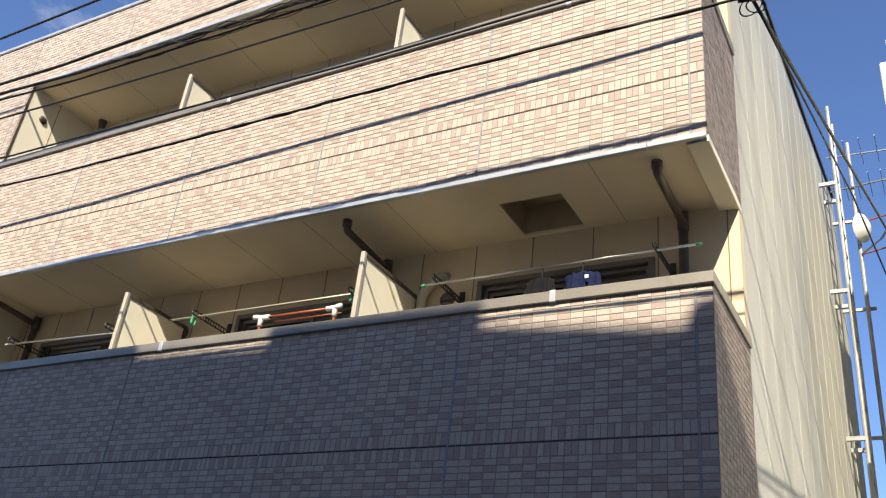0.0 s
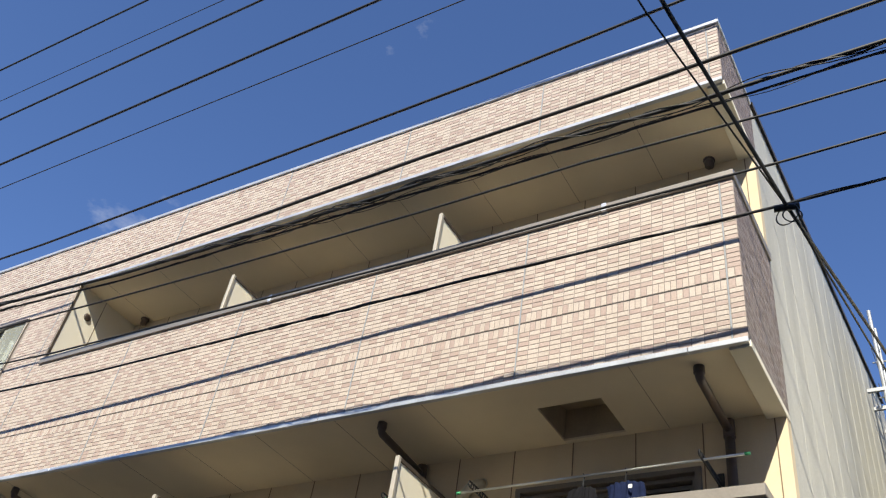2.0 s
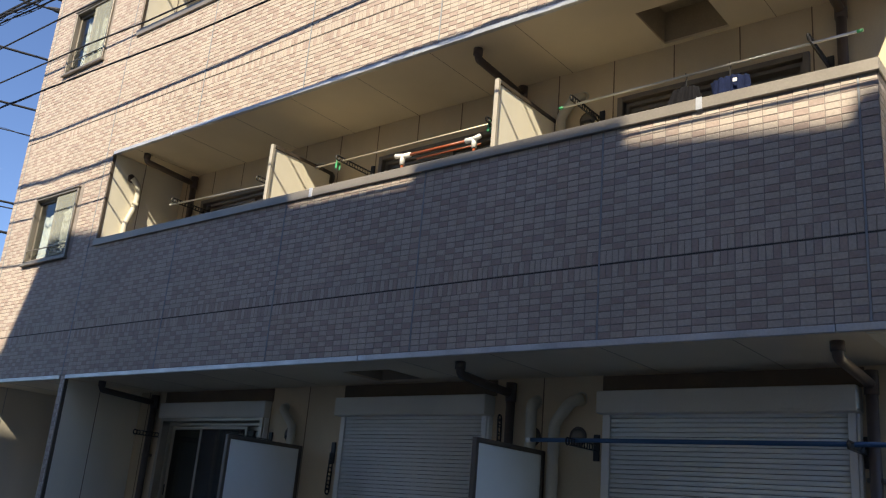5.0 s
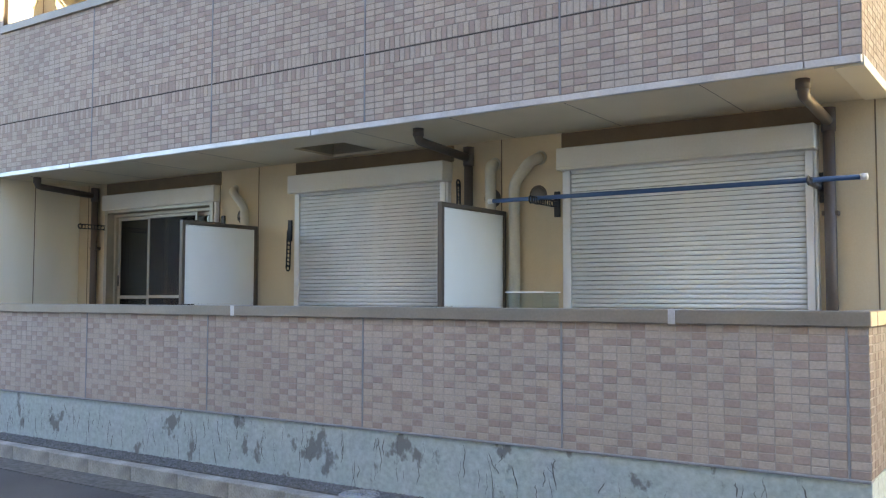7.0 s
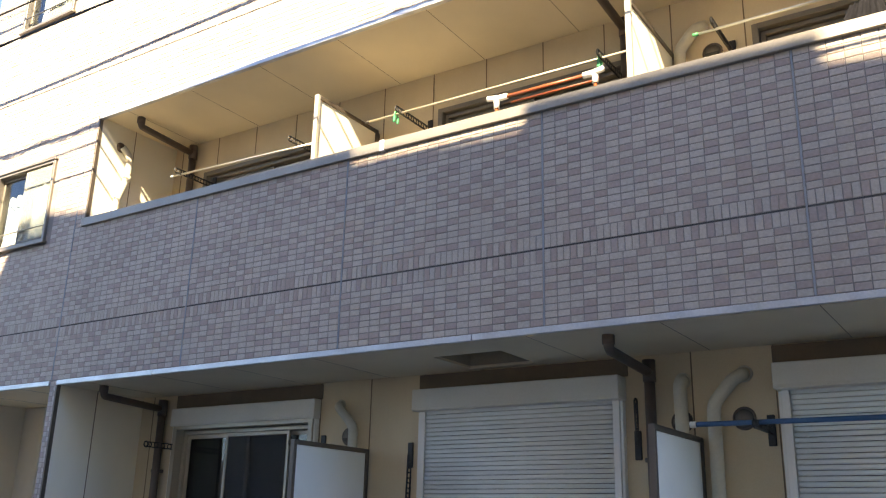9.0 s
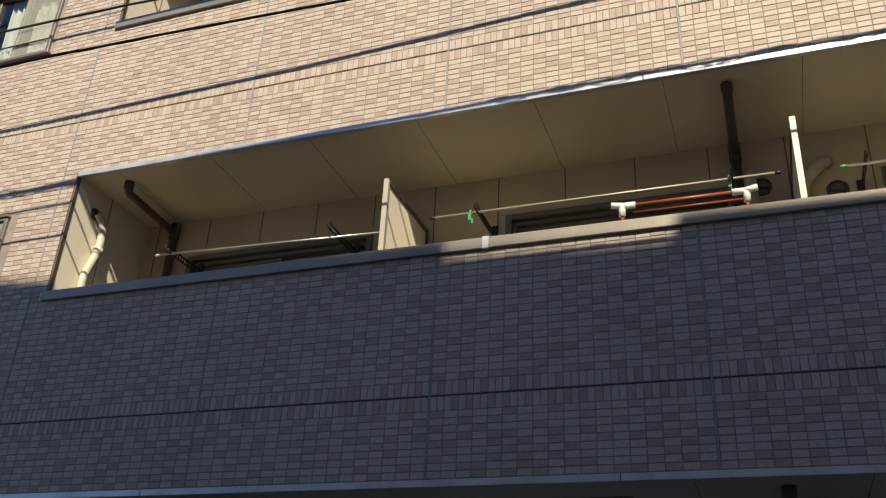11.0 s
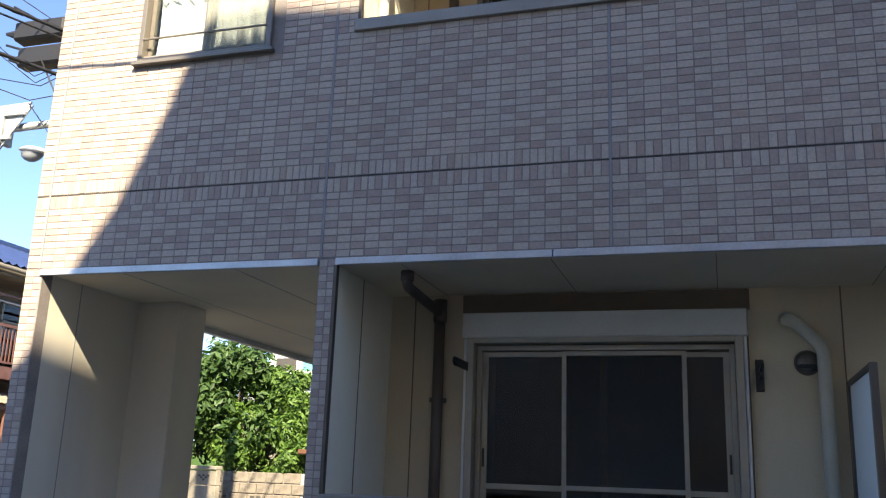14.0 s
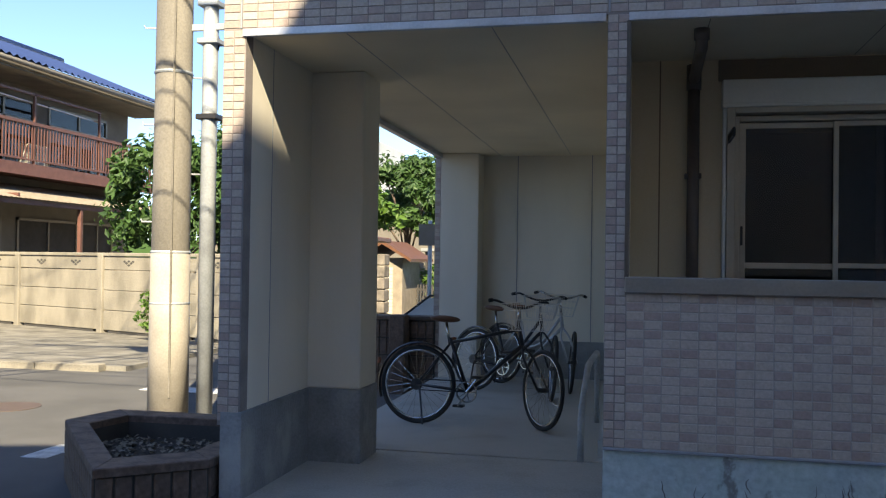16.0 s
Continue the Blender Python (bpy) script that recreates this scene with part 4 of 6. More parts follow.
for x in (-6.36, -4.47):
    ob = thing("laundry_clip", (x, 5.83, 4.87), "bright green plastic pole clip", "clip", "green clips")
    bm = bmesh.new()
    add_ring(bm, (0, 0, 0), (1, 0, 0), 0.022, 0.008, 14, 6)
    part("ring", bm, M_GREEN, ob)
    for y0, y1 in ((-0.03, -0.018), (0.018, 0.03)):
        part("jaw", box((-0.012, y0, -0.08), (0.012, y1, -0.015), 0.003), M_GREEN, ob)

rack = thing("pipe_rack", (-4.77, 5.50, 4.22), "home-made rack of orange pipe with white fittings at the balcony wall", "rack")
RX0, RX1, RZ = -0.40, 0.40, 0.33
for x in (RX0, RX1):
    part("upright", tube([(x, 0, -0.9), (x, 0, RZ)], 0.013, 10), M_RED, rack, "", True)
    part("elbow", tube(bend([(x, 0, RZ - 0.06), (x, 0, RZ + 0.02), (x + (0.09 if x < 0 else -0.09), 0, RZ + 0.02)], 0.02), 0.024, 10), M_PVC, rack, "white pipe elbow", True)
    part("stub", tube([(x + (0.02 if x < 0 else -0.02), 0, RZ + 0.02), (x + (-0.07 if x < 0 else 0.07), -0.02, RZ + 0.025)], 0.022, 10), M_PVC, rack, "white open fitting", True)
part("crossbar", tube([(RX0 + 0.08, 0, RZ + 0.02), (RX1 - 0.08, 0, RZ + 0.02)], 0.013, 10), M_RED, rack, "", True)
part("rear_crossbar", tube([(RX0 + 0.06, 0.12, RZ + 0.03), (RX1 - 0.02, 0.12, RZ + 0.03)], 0.009, 8), M_RED, rack, "", True)


# ---- laundry ----
def garment(name, x, z, w, h, material, label, seed):
    ob = thing(name, (x, 5.83, z), label, "laundry", "hanging laundry")
    r = random.Random(seed)
    bm = bmesh.new()
    n, m = 22, 12
    grid = {}
    for s in (-1, 1):
        for i in range(n + 1):
            for j in range(m + 1):
                u, v = i / n, j / m
                ww = w * (0.55 + 0.45 * min(1.0, v * 2.6)) if name != "hanging_shorts" else w * (0.9 + 0.1 * v)
                thick = 0.05 * math.sin(math.pi * u) ** 0.5 * (0.5 + 0.5 * v)
                fold = 0.022 * math.sin(u * 17 + seed + v * 3) * (0.3 + v) + 0.012 * math.sin(u * 39 + v * 8 + seed)
                grid[s, i, j] = bm.verts.new(((u - 0.5) * ww + 0.01 * math.sin(v * 9 + seed), s * (thick + 0.004) + fold, -v * h - 0.03 * abs(u - 0.5) * (1 - v)))
    for s in (-1, 1):
        for i in range(n):
            for j in range(m):
                q = (grid[s, i, j], grid[s, i + 1, j], grid[s, i + 1, j + 1], grid[s, i, j + 1])
                bm.faces.new(q if s < 0 else q[::-1])
    for j in range(m):
        for i in (0, n):
            bm.faces.new((grid[-1, i, j], grid[1, i, j], grid[1, i, j + 1], grid[-1, i, j + 1]))
    part("cloth", bm, material, ob, "", True)
    part("hanger_hook", tube(bend([(0, 0, -0.02), (0, 0, 0.06), (0, 0.02, 0.10), (0, -0.01, 0.115)], 0.01), 0.005, 6), M_BRACK, ob)
    part("hanger_bar", tube(bend([(-w * 0.26, 0, -0.045), (0, 0, 0.0), (w * 0.26, 0, -0.045)], 0.02), 0.008, 6), M_BRACK, ob)
    return ob


garment("hanging_shirt", -2.64, 4.76, 0.36, 0.60, M_CLOTH_G, "dark grey shirt drying on a hanger", 3)
g = garment("hanging_shorts", -2.30, 4.76, 0.32, 0.52, M_CLOTH_B, "navy blue shorts with a white tag drying on a hanger", 6)
part("care_tag", box((0.05, -0.082, -0.09), (0.08, -0.077, -0.06), 0.001), M_PVC, g, "small white tag")


# ---- vents, ducts ----
def vent(x, z, group, r=0.065):
    ob = thing("vent_hood", (x, BW, z), "round metal vent hood on the wall", "vent", group)
    bm = bmesh.new()
    bmesh.ops.create_uvsphere(bm, u_segments=18, v_segments=10, radius=r)
    for v in bm.verts:
        v.co.y = -abs(v.co.y) * 0.5 if v.co.y < 0 else v.co.y * 0.1
    part("cowl", bm, M_VENT, ob, "", True)
    bm = bmesh.new()
    add_ring(bm, (0, -0.005, 0), (0, 1, 0), r * 1.08, 0.008, 24, 6)
    part("flange", bm, M_BROWN, ob)
    part("slit", boxes([((-r * 0.75, -r * 0.53, -0.035), (r * 0.75, -r * 0.2, -0.012))], 0.002), M_VOID, ob)


def duct(pts, r, group, label="cream air-conditioner duct on the wall"):
    ob = thing("duct", pts[0], label, "duct", group)
    o = Vector(pts[0])
    ps = [Vector(p) - o for p in pts]
    part("pipe_cover", tube(bend(ps, 0.05), r, 12), M_DUCT, ob, "", True)
    bm = bmesh.new()
    add_ring(bm, ps[0] + Vector((0, 0.004, 0)), (0, 1, 0), r * 1.1, 0.008, 18, 6)
    part("wall_flange", bm, M_DUCT, ob)
    return ob


for x, z in ((-7.05, 2.20), (-4.14, 2.20), (-3.72, 2.205)):
    vent(x, z, "ground-floor vents")
for x, z in ((-4.26, 5.03), (-3.75, 4.93), (-6.95, 4.95)):
    vent(x, z, "second-floor vents")
duct([(-7.16, BW - 0.01, 2.47), (-7.12, BW - 0.09, 2.45), (-6.96, BW - 0.07, 2.28), (-6.96, BW - 0.07, 0.5)], 0.04, "ground-floor ducts")
duct([(-4.12, BW - 0.01, 2.48), (-4.12, BW - 0.08, 2.46), (-4.12, BW - 0.07, 2.2), (-4.12, BW - 0.07, 0.5)], 0.045, "ground-floor ducts")
duct([(-3.70, BW - 0.01, 2.50), (-3.75, BW - 0.09, 2.46), (-3.90, BW - 0.07, 2.30), (-3.90, BW - 0.07, 0.5)], 0.045, "ground-floor ducts")
duct([(-3.80, BW - 0.01, 5.16), (-3.84, BW - 0.09, 5.12), (-3.98, BW - 0.07, 4.98), (-3.98, BW - 0.07, 3.2)], 0.045, "second-floor ducts")
duct([(-4.33, BW - 0.01, 5.14), (-4.33, BW - 0.08, 5.12), (-4.33, BW - 0.07, 4.9), (-4.33, BW - 0.07, 3.2)], 0.045, "second-floor ducts")
duct([(-7.10, BW - 0.01, 5.12), (-7.10, BW - 0.08, 5.10), (-7.10, BW - 0.07, 4.9), (-7.10, BW - 0.07, 3.2)], 0.045, "second-floor ducts")
# duct and vent on the left end wall
for z in (5.20, 7.97):
    ob = thing("end_wall_vent", (XO, 5.56, z), "dark round vent over a cream pipe on the end wall", "vent", "end-wall vents")
    bm = bmesh.new()
    bmesh.ops.create_uvsphere(bm, u_segments=16, v_segments=8, radius=0.058)
    for v in bm.verts:
        v.co.x = abs(v.co.x) * 0.6
    part("cowl", bm, M_BROWN, ob, "", True)
    if z < 6:
        part("pipe_cover", tube(bend([(0.035, 0.0, 0.0), (0.05, 0.085, -0.07), (0.05, 0.10, -0.24), (0.05, 0.075, -0.38), (0.05, 0.0, -0.60), (0.05, 0.0, -1.6)], 0.06), 0.036, 10), M_DUCT, ob, "cream pipe cover", True)
        part("pipe_joint", tube([(0.05, 0.092, -0.30), (0.05, 0.08, -0.37)], 0.043, 10), M_DUCT, ob, "", True)

# clear plastic box and the meter on the ground-floor balcony
cb = thing("plastic_box", (-3.36, 5.52, 1.13), "clear plastic storage box standing on a shelf behind the coping", "box")
part("shell", boxes([((-0.14, -0.12, 0.14), (0.14, 0.12, 0.15)), ((-0.14, -0.12, 0.15), (-0.136, 0.12, 0.30)), ((0.136, -0.12, 0.15), (0.14, 0.12, 0.30)), ((-0.136, -0.12, 0.15), (0.136, -0.116, 0.30)), ((-0.136, 0.116, 0.15), (0.136, 0.12, 0.30))]), M_PLASTIC, cb)
for y0, y1 in ((-0.13, -0.118), (0.118, 0.13)):
    part("rim", box((-0.15, y0, 0.295), (0.15, y1, 0.305), 0.002), M_PVC, cb)
sh = thing("shelf_board", (-3.42, 5.52, 0.43), "small white shelf under the plastic box", "shelf")
part("top", box((-0.24, -0.08, 0.795), (0.26, 0.16, 0.836), 0.004), M_WHITE, sh)
for x in (-0.22, 0.18):
    part("leg", box((x, -0.05, 0.0), (x + 0.03, 0.12, 0.795), 0.003), M_WHITE, sh)

# dark sheet over the window heads on the ground floor
for a, b in WINS[1]:
    structure("trim_window_head", boxes([((a - 0.05, BW - 0.015, 2.54), (b + 0.05, BW, 2.672))], 0.003), M_JOINT, "dark brown strip over the shutter box", "trim")


# ---- overhead cables ----
def cable(pts, r, label="black overhead cable across the street", group="overhead cables", wrap=0.0):
    ob = thing("overhead_cable", pts[0], label, "cable", group)
    o = Vector(pts[0])
    ps = []
    for a, b in zip(pts, pts[1:]):
        a, b = Vector(a), Vector(b)
        n = max(2, int((b - a).length / 0.5))
        ps += [a.lerp(b, i / n) - o for i in range(n)]
    ps.append(Vector(pts[-1]) - o)
    part("core", tube(ps, r, 6), M_CABLE, ob, "", True)
    if wrap:
        rr = random.Random(int(wrap * 1000) + len(ps))
        for k in range(3):
            q, ph = [], rr.uniform(0, 6)
            for i in range(len(ps) - 1):
                for s in range(5):
                    p = ps[i].lerp(ps[i + 1], s / 5)
                    a = (i * 5 + s) * (0.55 + 0.2 * k) + ph
                    q.append(p + Vector((0, math.cos(a), math.sin(a))) * (wrap * (0.7 + 0.5 * math.sin(a * 0.13 + k))))
            part("lashing_wire", tube(q, r * 0.32, 4), M_CABLE, ob, "", True)
    return ob


cable([(-30.0, 4.2, 8.9), (-12.81, 4.23, 8.03), (-9.11, 4.25, 7.98), (-6.16, 4.24, 8.00), (-4.44, 4.23, 8.01), (-3.03, 4.22, 8.02), (8.0, 4.2, 8.6)], 0.014)
cable([(-30.0, 4.0, 8.2), (-11.18, 4.08, 7.11), (-9.52, 4.13, 7.09), (-7.36, 4.19, 7.08), (-5.26, 4.22, 7.14), (-3.54, 4.22, 7.20), (-1.77, 4.24, 7.23), (8.0, 4.3, 7.6)], 0.017)
cable([(-30.0, 3.6, 8.0), (-10.79, 3.76, 6.67), (-8.51, 3.86, 6.60), (-6.71, 3.95, 6.58), (-5.17, 3.98, 6.58), (-3.48, 4.00, 6.58), (-2.19, 4.01, 6.60), (-1.15, 4.04, 6.58), (8.0, 4.2, 6.9)], 0.016, "thick black lashed cable bundle over the street", wrap=0.030)
cable([(-30.0, 3.65, 7.9), (-10.79, 3.81, 6.64), (-8.51, 3.91, 6.57), (-6.71, 4.00, 6.55), (-5.17, 4.03, 6.56), (-3.48, 4.05, 6.55), (-1.15, 4.09, 6.55), (8.0, 4.25, 6.8)], 0.010, wrap=0.022)
cable([(-30.0, 3.8, 7.2), (-10.85, 3.90, 6.33), (-8.94, 3.94, 6.34), (-6.93, 4.00, 6.33), (-5.45, 4.04, 6.33), (-3.36, 4.08, 6.34), (-1.94, 4.10, 6.37), (-0.61, 4.14, 6.35), (8.0, 4.3, 6.5)], 0.010)
cable([(-30.0, 3.8, 6.8), (-10.72, 4.01, 5.95), (-8.42, 4.05, 5.93), (-7.41, 4.08, 5.90), (-5.58, 4.11, 5.90), (-3.36, 4.14, 5.89), (-1.80, 4.15, 5.91), (-0.65, 4.17, 5.91), (8.0, 4.3, 6.2)], 0.010)
cable([(-30.0, 3.75, 6.2), (-10.04, 3.855, 5.426), (-7.96, 3.885, 5.396), (-6.34, 3.915, 5.356), (-4.80, 3.925, 5.356), (-2.80, 3.935, 5.356), (-1.70, 3.945, 5.346), (-0.68, 3.955, 5.336), (8.0, 4.1, 5.6)], 0.010, wrap=0.010)


def far_line(y, a, b, r):
    """A cable high over the street: a and b are (x, z) at y = 1.5 seen from the start, moved out to y."""
    k = y / 1.5
    pa, pb = [Vector((p[0] * k, y, 1.54 + (p[1] - 1.54) * k)) for p in (a, b)]
    d = pb - pa
    return cable([tuple(pa - d * 8 / d.length), tuple(pa), tuple(pb), tuple(pb + d * 12 / d.length)], r, "thin overhead power line")


far_line(3.74, (-4.70, 5.95), (-4.13, 5.92), 0.015)
far_line(3.74, (-4.21, 5.21), (-2.83, 5.18), 0.015)
far_line(3.74, (-3.85, 4.67), (-1.93, 4.665), 0.015)
far_line(3.74, (-4.37, 5.46), (-3.17, 5.40), 0.006)
far_line(3.70, (-3.68, 4.42), (-1.45, 4.39), 0.006)

# the drop line that runs back along the side wall
cable([(-1.22, -3.9, 4.9), (-0.69, 2.18, 4.86), (-0.54, 3.44, 4.84), (-0.27, 7.05, 5.70), (0.04, 9.12, 5.70)], 0.011, "black drop cable running back past the side wall")
cable([(-1.5, -3.9, 4.9), (-0.78, 2.14, 4.88), (-0.54, 3.44, 4.83)], 0.005, "thin black drop wire")
cable([(-0.53, 3.47, 4.83), (-0.36, 6.2, 5.30), (-0.12, 7.8, 4.75), (0.04, 9.12, 4.1)], 0.007, "thin sagging black drop wire")
sp = thing("cable_splice", (-0.54, 3.44, 4.83), "small black cable clamp with coiled wire", "clamp")
bm = bmesh.new()
add_ring(bm, (0.0, 0, -0.06), (0.3, 1, 0), 0.06, 0.004, 16, 4)
add_ring(bm, (0.02, 0.02, -0.05), (-0.3, 1, 0), 0.045, 0.004, 16, 4)
part("coil", bm, M_CABLE, sp)
part("clamp_body", tube([(-0.06, 0, 0), (0.06, 0.02, 0)], 0.018, 8), M_BRACK, sp)

# lines of the side-street pole, which cross the main street
PX, PY = -13.98, 8.05
for z0, s in ((10.02, 0.018), (9.82, 0.018), (9.58, 0.018), (8.62, 0.022), (7.65, 0.022), (7.18, 0.010), (5.95, 0.020), (5.86, 0.012), (5.44, 0.024)):
    d = Vector((-0.4, -1.0, 0)).normalized()
    far = Vector((PX, PY, z0)) + d * 26 + Vector((0, 0, 0.6))
    ob = cable([(PX, PY, z0), tuple(Vector((PX, PY, z0)) + d * 8 + Vector((0, 0, -0.06))), tuple(far)], s, "black line from the side-street pole", "side-street lines", wrap=0.02 if z0 in (7.18, 5.95) else 0.0)
    if z0 > 9:
        part("sleeve", tube([d * 1.2, d * 1.32, d * 1.85, d * 2.0], [s, s * 2.8, s * 2.8, s], 8), M_CABLE, ob)
for z0, s in ((9.9, 0.016), (8.5, 0.018), (7.5, 0.018)):
    cable([(PX, PY, z0), (-13.2, PY + 14, z0 - 0.2), (-12.6, PY + 34, z0 + 0.4)], s, "black line along the side street", "side-street lines")
for x0, x1, z0, z1 in ((-15.25, -14.55, 6.12, 6.40), (-15.15, -14.45, 5.80, 6.05)):
    cl = thing("cable_closure", ((x0 + x1) / 2, 8.0, (z0 + z1) / 2), "black cable closure hanging among the lines", "cable closure", "cable closures")
    w = (x1 - x0) / 2
    part("shell", box((-w, -0.10, -0.12), (w, 0.10, 0.12), 0.03), M_CABLE, cl)
    for sg in (-1, 1):
        part("neck", tube([(sg * w, 0, 0), (sg * (w + 0.18), 0, 0.03)], [0.06, 0.02], 8), M_CABLE, cl)
rr = random.Random(12)
for k in range(9):
    z0 = rr.uniform(5.3, 6.6)
    x1 = -14.2 - rr.uniform(0.6, 1.6)
    cable([(-14.05, 8.05, z0), ((-14.1 + x1) / 2, 7.95, z0 - rr.uniform(0.1, 0.5)), (x1, 7.9, z0 + rr.uniform(-0.3, 0.3))], rr.choice((0.006, 0.01, 0.014)), "slack black wire looped at the pole", "side-street lines")

# ---- poles at the corner ----
up = thing("utility_pole", (-13.98, 8.05, -0.18), "weathered concrete utility pole with steel bands", "utility pole")
part("shaft", tube([(0, 0, 0), (0, 0, 2.0), (0, 0, 10.5)], [0.180, 0.172, 0.14], 24), M_POLE, up, "", True)
part("foot_sleeve", tube([(0, 0, 0), (0, 0, 1.62)], [0.186, 0.178], 24), M_SLEEVE, up, "pale plastic sleeve round the foot", True)
for z in (1.15, 1.62, 3.28, 4.05, 5.6):
    bm = bmesh.new()
    add_ring(bm, (0, 0, z), (0, 0, 1), 0.178 - z * 0.003, 0.010, 24, 6, 1.6)
    part("band", bm, M_GALV, up)
for i in range(9):
    z, a = 1.9 + i * 0.45, (0.4 if i % 2 else 3.4)
    part("step_bolt", tube([(0.16 * math.cos(a), 0.16 * math.sin(a), z), (0.27 * math.cos(a), 0.27 * math.sin(a), z), (0.28 * math.cos(a), 0.28 * math.sin(a), z + 0.025)], 0.008, 6), M_GALV, up)
part("conduit", tube([(0.10, -0.165, 0.3), (0.09, -0.16, 3.2), (0.1, -0.15, 6.0)], 0.010, 6), M_POLE, up)
part("transformer_arm", boxes([((-0.9, -0.05, 8.4), (0.9, 0.05, 8.5))], 0.004), M_GALV, up)

lp = thing("lamp_pole", (-13.64, 8.1, -0.18), "galvanised steel pole strapped beside the utility pole", "lamp pole")
part("shaft", tube([(0, 0, 0), (0, 0, 6.0)], [0.075, 0.068], 16), M_GALV, lp, "", True)
for z in (3.55, 2.85, 3.9):
    part("clamp", box((-0.1, -0.085, z), (0.1, 0.085, z + 0.05), 0.006), M_BRACK if z < 3 else M_GALV, lp)
part("tie", box((-0.42, -0.03, 3.68), (0.3, 0.0, 3.74), 0.004), M_GALV, lp)
part("wrapped_cable", tube([(0.07 * math.cos(i * 0.35), 0.085 * math.sin(i * 0.35), 3.5 + i * 0.05) for i in range(50)], 0.012, 5), M_CABLE, lp)

sl = thing("street_lamp", (-14.14, 8.05, 4.0), "street lamp with a glass bowl on a curved white arm", "street lamp")
part("arm", tube(bend([(0, 0, 0), (-0.02, 0, 0.50), (-0.20, 0, 0.66), (-0.46, 0, 0.74)], 0.12), 0.028, 10), M_PVC, sl, "", True)
part("collar", tube([(-0.40, 0, 0.715), (-0.50, 0, 0.75)], 0.04, 10), M_BASE, sl, "", True)
bm = bmesh.new()
bmesh.ops.create_uvsphere(bm, u_segments=18, v_segments=10, radius=1.0)
for v in bm.verts:
    v.co = Vector((v.co.x * 0.20 - 0.68, v.co.y * 0.11, (v.co.z * 0.06 if v.co.z > 0 else v.co.z * 0.02) + 0.80 - v.co.x * 0.03))
part("head", bm, M_PVC, sl, "white lamp housing", True)
bm = bmesh.new()
bmesh.ops.create_uvsphere(bm, u_segments=16, v_segments=8, radius=1.0)
for v in bm.verts:
    v.co = Vector((v.co.x * 0.14 - 0.70, v.co.y * 0.09, min(v.co.z, 0.2) * 0.10 + 0.785))
part("bowl", bm, M_SEAL, sl, "grey glass bowl", True)
sb = thing("sign_back", (-15.35, 7.95, 5.08), "triangular road sign seen from behind on a horizontal arm", "road sign")
part("arm", tube([(1.35, 0.08, 0.05), (-2.2, 0.08, -0.05)], 0.045, 10), M_GALV, sb, "", True)
bm = bmesh.new()
tri = [(-0.58, -0.02, 0.24), (0.56, -0.02, 0.28), (-0.04, -0.02, -0.52)]
v1 = [bm.verts.new(p) for p in tri]
v2 = [bm.verts.new((a, b + 0.02, c)) for a, b, c in tri]
bm.faces.new(v1)
bm.faces.new(v2[::-1])
for i in range(3):
    bm.faces.new((v1[i], v1[(i + 1) % 3], v2[(i + 1) % 3], v2[i]))
bmesh.ops.bevel(bm, geom=[e for e in bm.edges if abs(e.verts[0].co.y - e.verts[1].co.y) > 0.01], offset=0.06, segments=3, affect="EDGES")
part("plate", bm, M_GALV, sb, "bare aluminium sign plate")
for z in (0.14, -0.14):
    part("stiffener", box((-0.42 - z * 0.3, -0.055, z - 0.022), (0.38 + z * 0.6, -0.02, z + 0.022), 0.003), M_GALV, sb)
for x in (-0.2, 0.15):
    part("sign_clamp", box((x - 0.03, -0.06, -0.2), (x + 0.03, 0.13, 0.2), 0.006), M_GALV, sb)

# ---- planter at the corner ----
PZ = -0.18
pl = thing("planter", (-12.9, 5.8, PZ), "dark brown brick planter with soil and dead leaves at the corner", "planter")
outer = [(-0.66, 0.78), (-0.76, 0.28), (0.29, -0.98), (0.76, -0.58), (0.76, 0.80)]
H, TH = 0.365, 0.13
cx, cy = sum(p[0] for p in outer) / 5, sum(p[1] for p in outer) / 5
inner = [(cx + (x - cx) * 0.74, cy + (y - cy) * 0.74) for x, y in outer]
bm = bmesh.new()
rings = []
for ps, z in ((outer, 0.0), (outer, H), (inner, H), (inner, H - 0.14)):
    rings.append([bm.verts.new((x, y, z)) for x, y in ps])
for a, b in zip(rings, rings[1:]):
    for i in range(5):
        bm.faces.new((a[i], a[(i + 1) % 5], b[(i + 1) % 5], b[i]))
part("core_wall", bm, M_VOID, pl, "dark mortar core")
sbm = bmesh.new()
sbm.faces.new([sbm.verts.new((x, y, H - 0.11)) for x, y in inner])
part("soil", sbm, M_SOIL, pl, "dark soil")
first = None
brick_bm = box((-0.045, -0.012, 0.0), (0.045, 0.012, 0.17), 0.006)
for i in range(5):
    a, b = Vector((*outer[i], 0)), Vector((*outer[(i + 1) % 5], 0))
    L = (b - a).length
    n = max(1, int(L / 0.098))
    ang = math.degrees(math.atan2(b.y - a.y, b.x - a.x))
    for j in range(n):
        for row in range(2):
            p = a.lerp(b, (j + 0.5) / n)
            m = pose(p.x, p.y, 0.01 + row * 0.18, 0, 0, ang + random.uniform(-1.5, 1.5))
            if first is None:
                first = part("brick", brick_bm, M_PLANT_BRICK, pl)
                o = first
            else:
                o = first.copy()
                scene.collection.objects.link(o)
            o.matrix_basis = m
capb = None
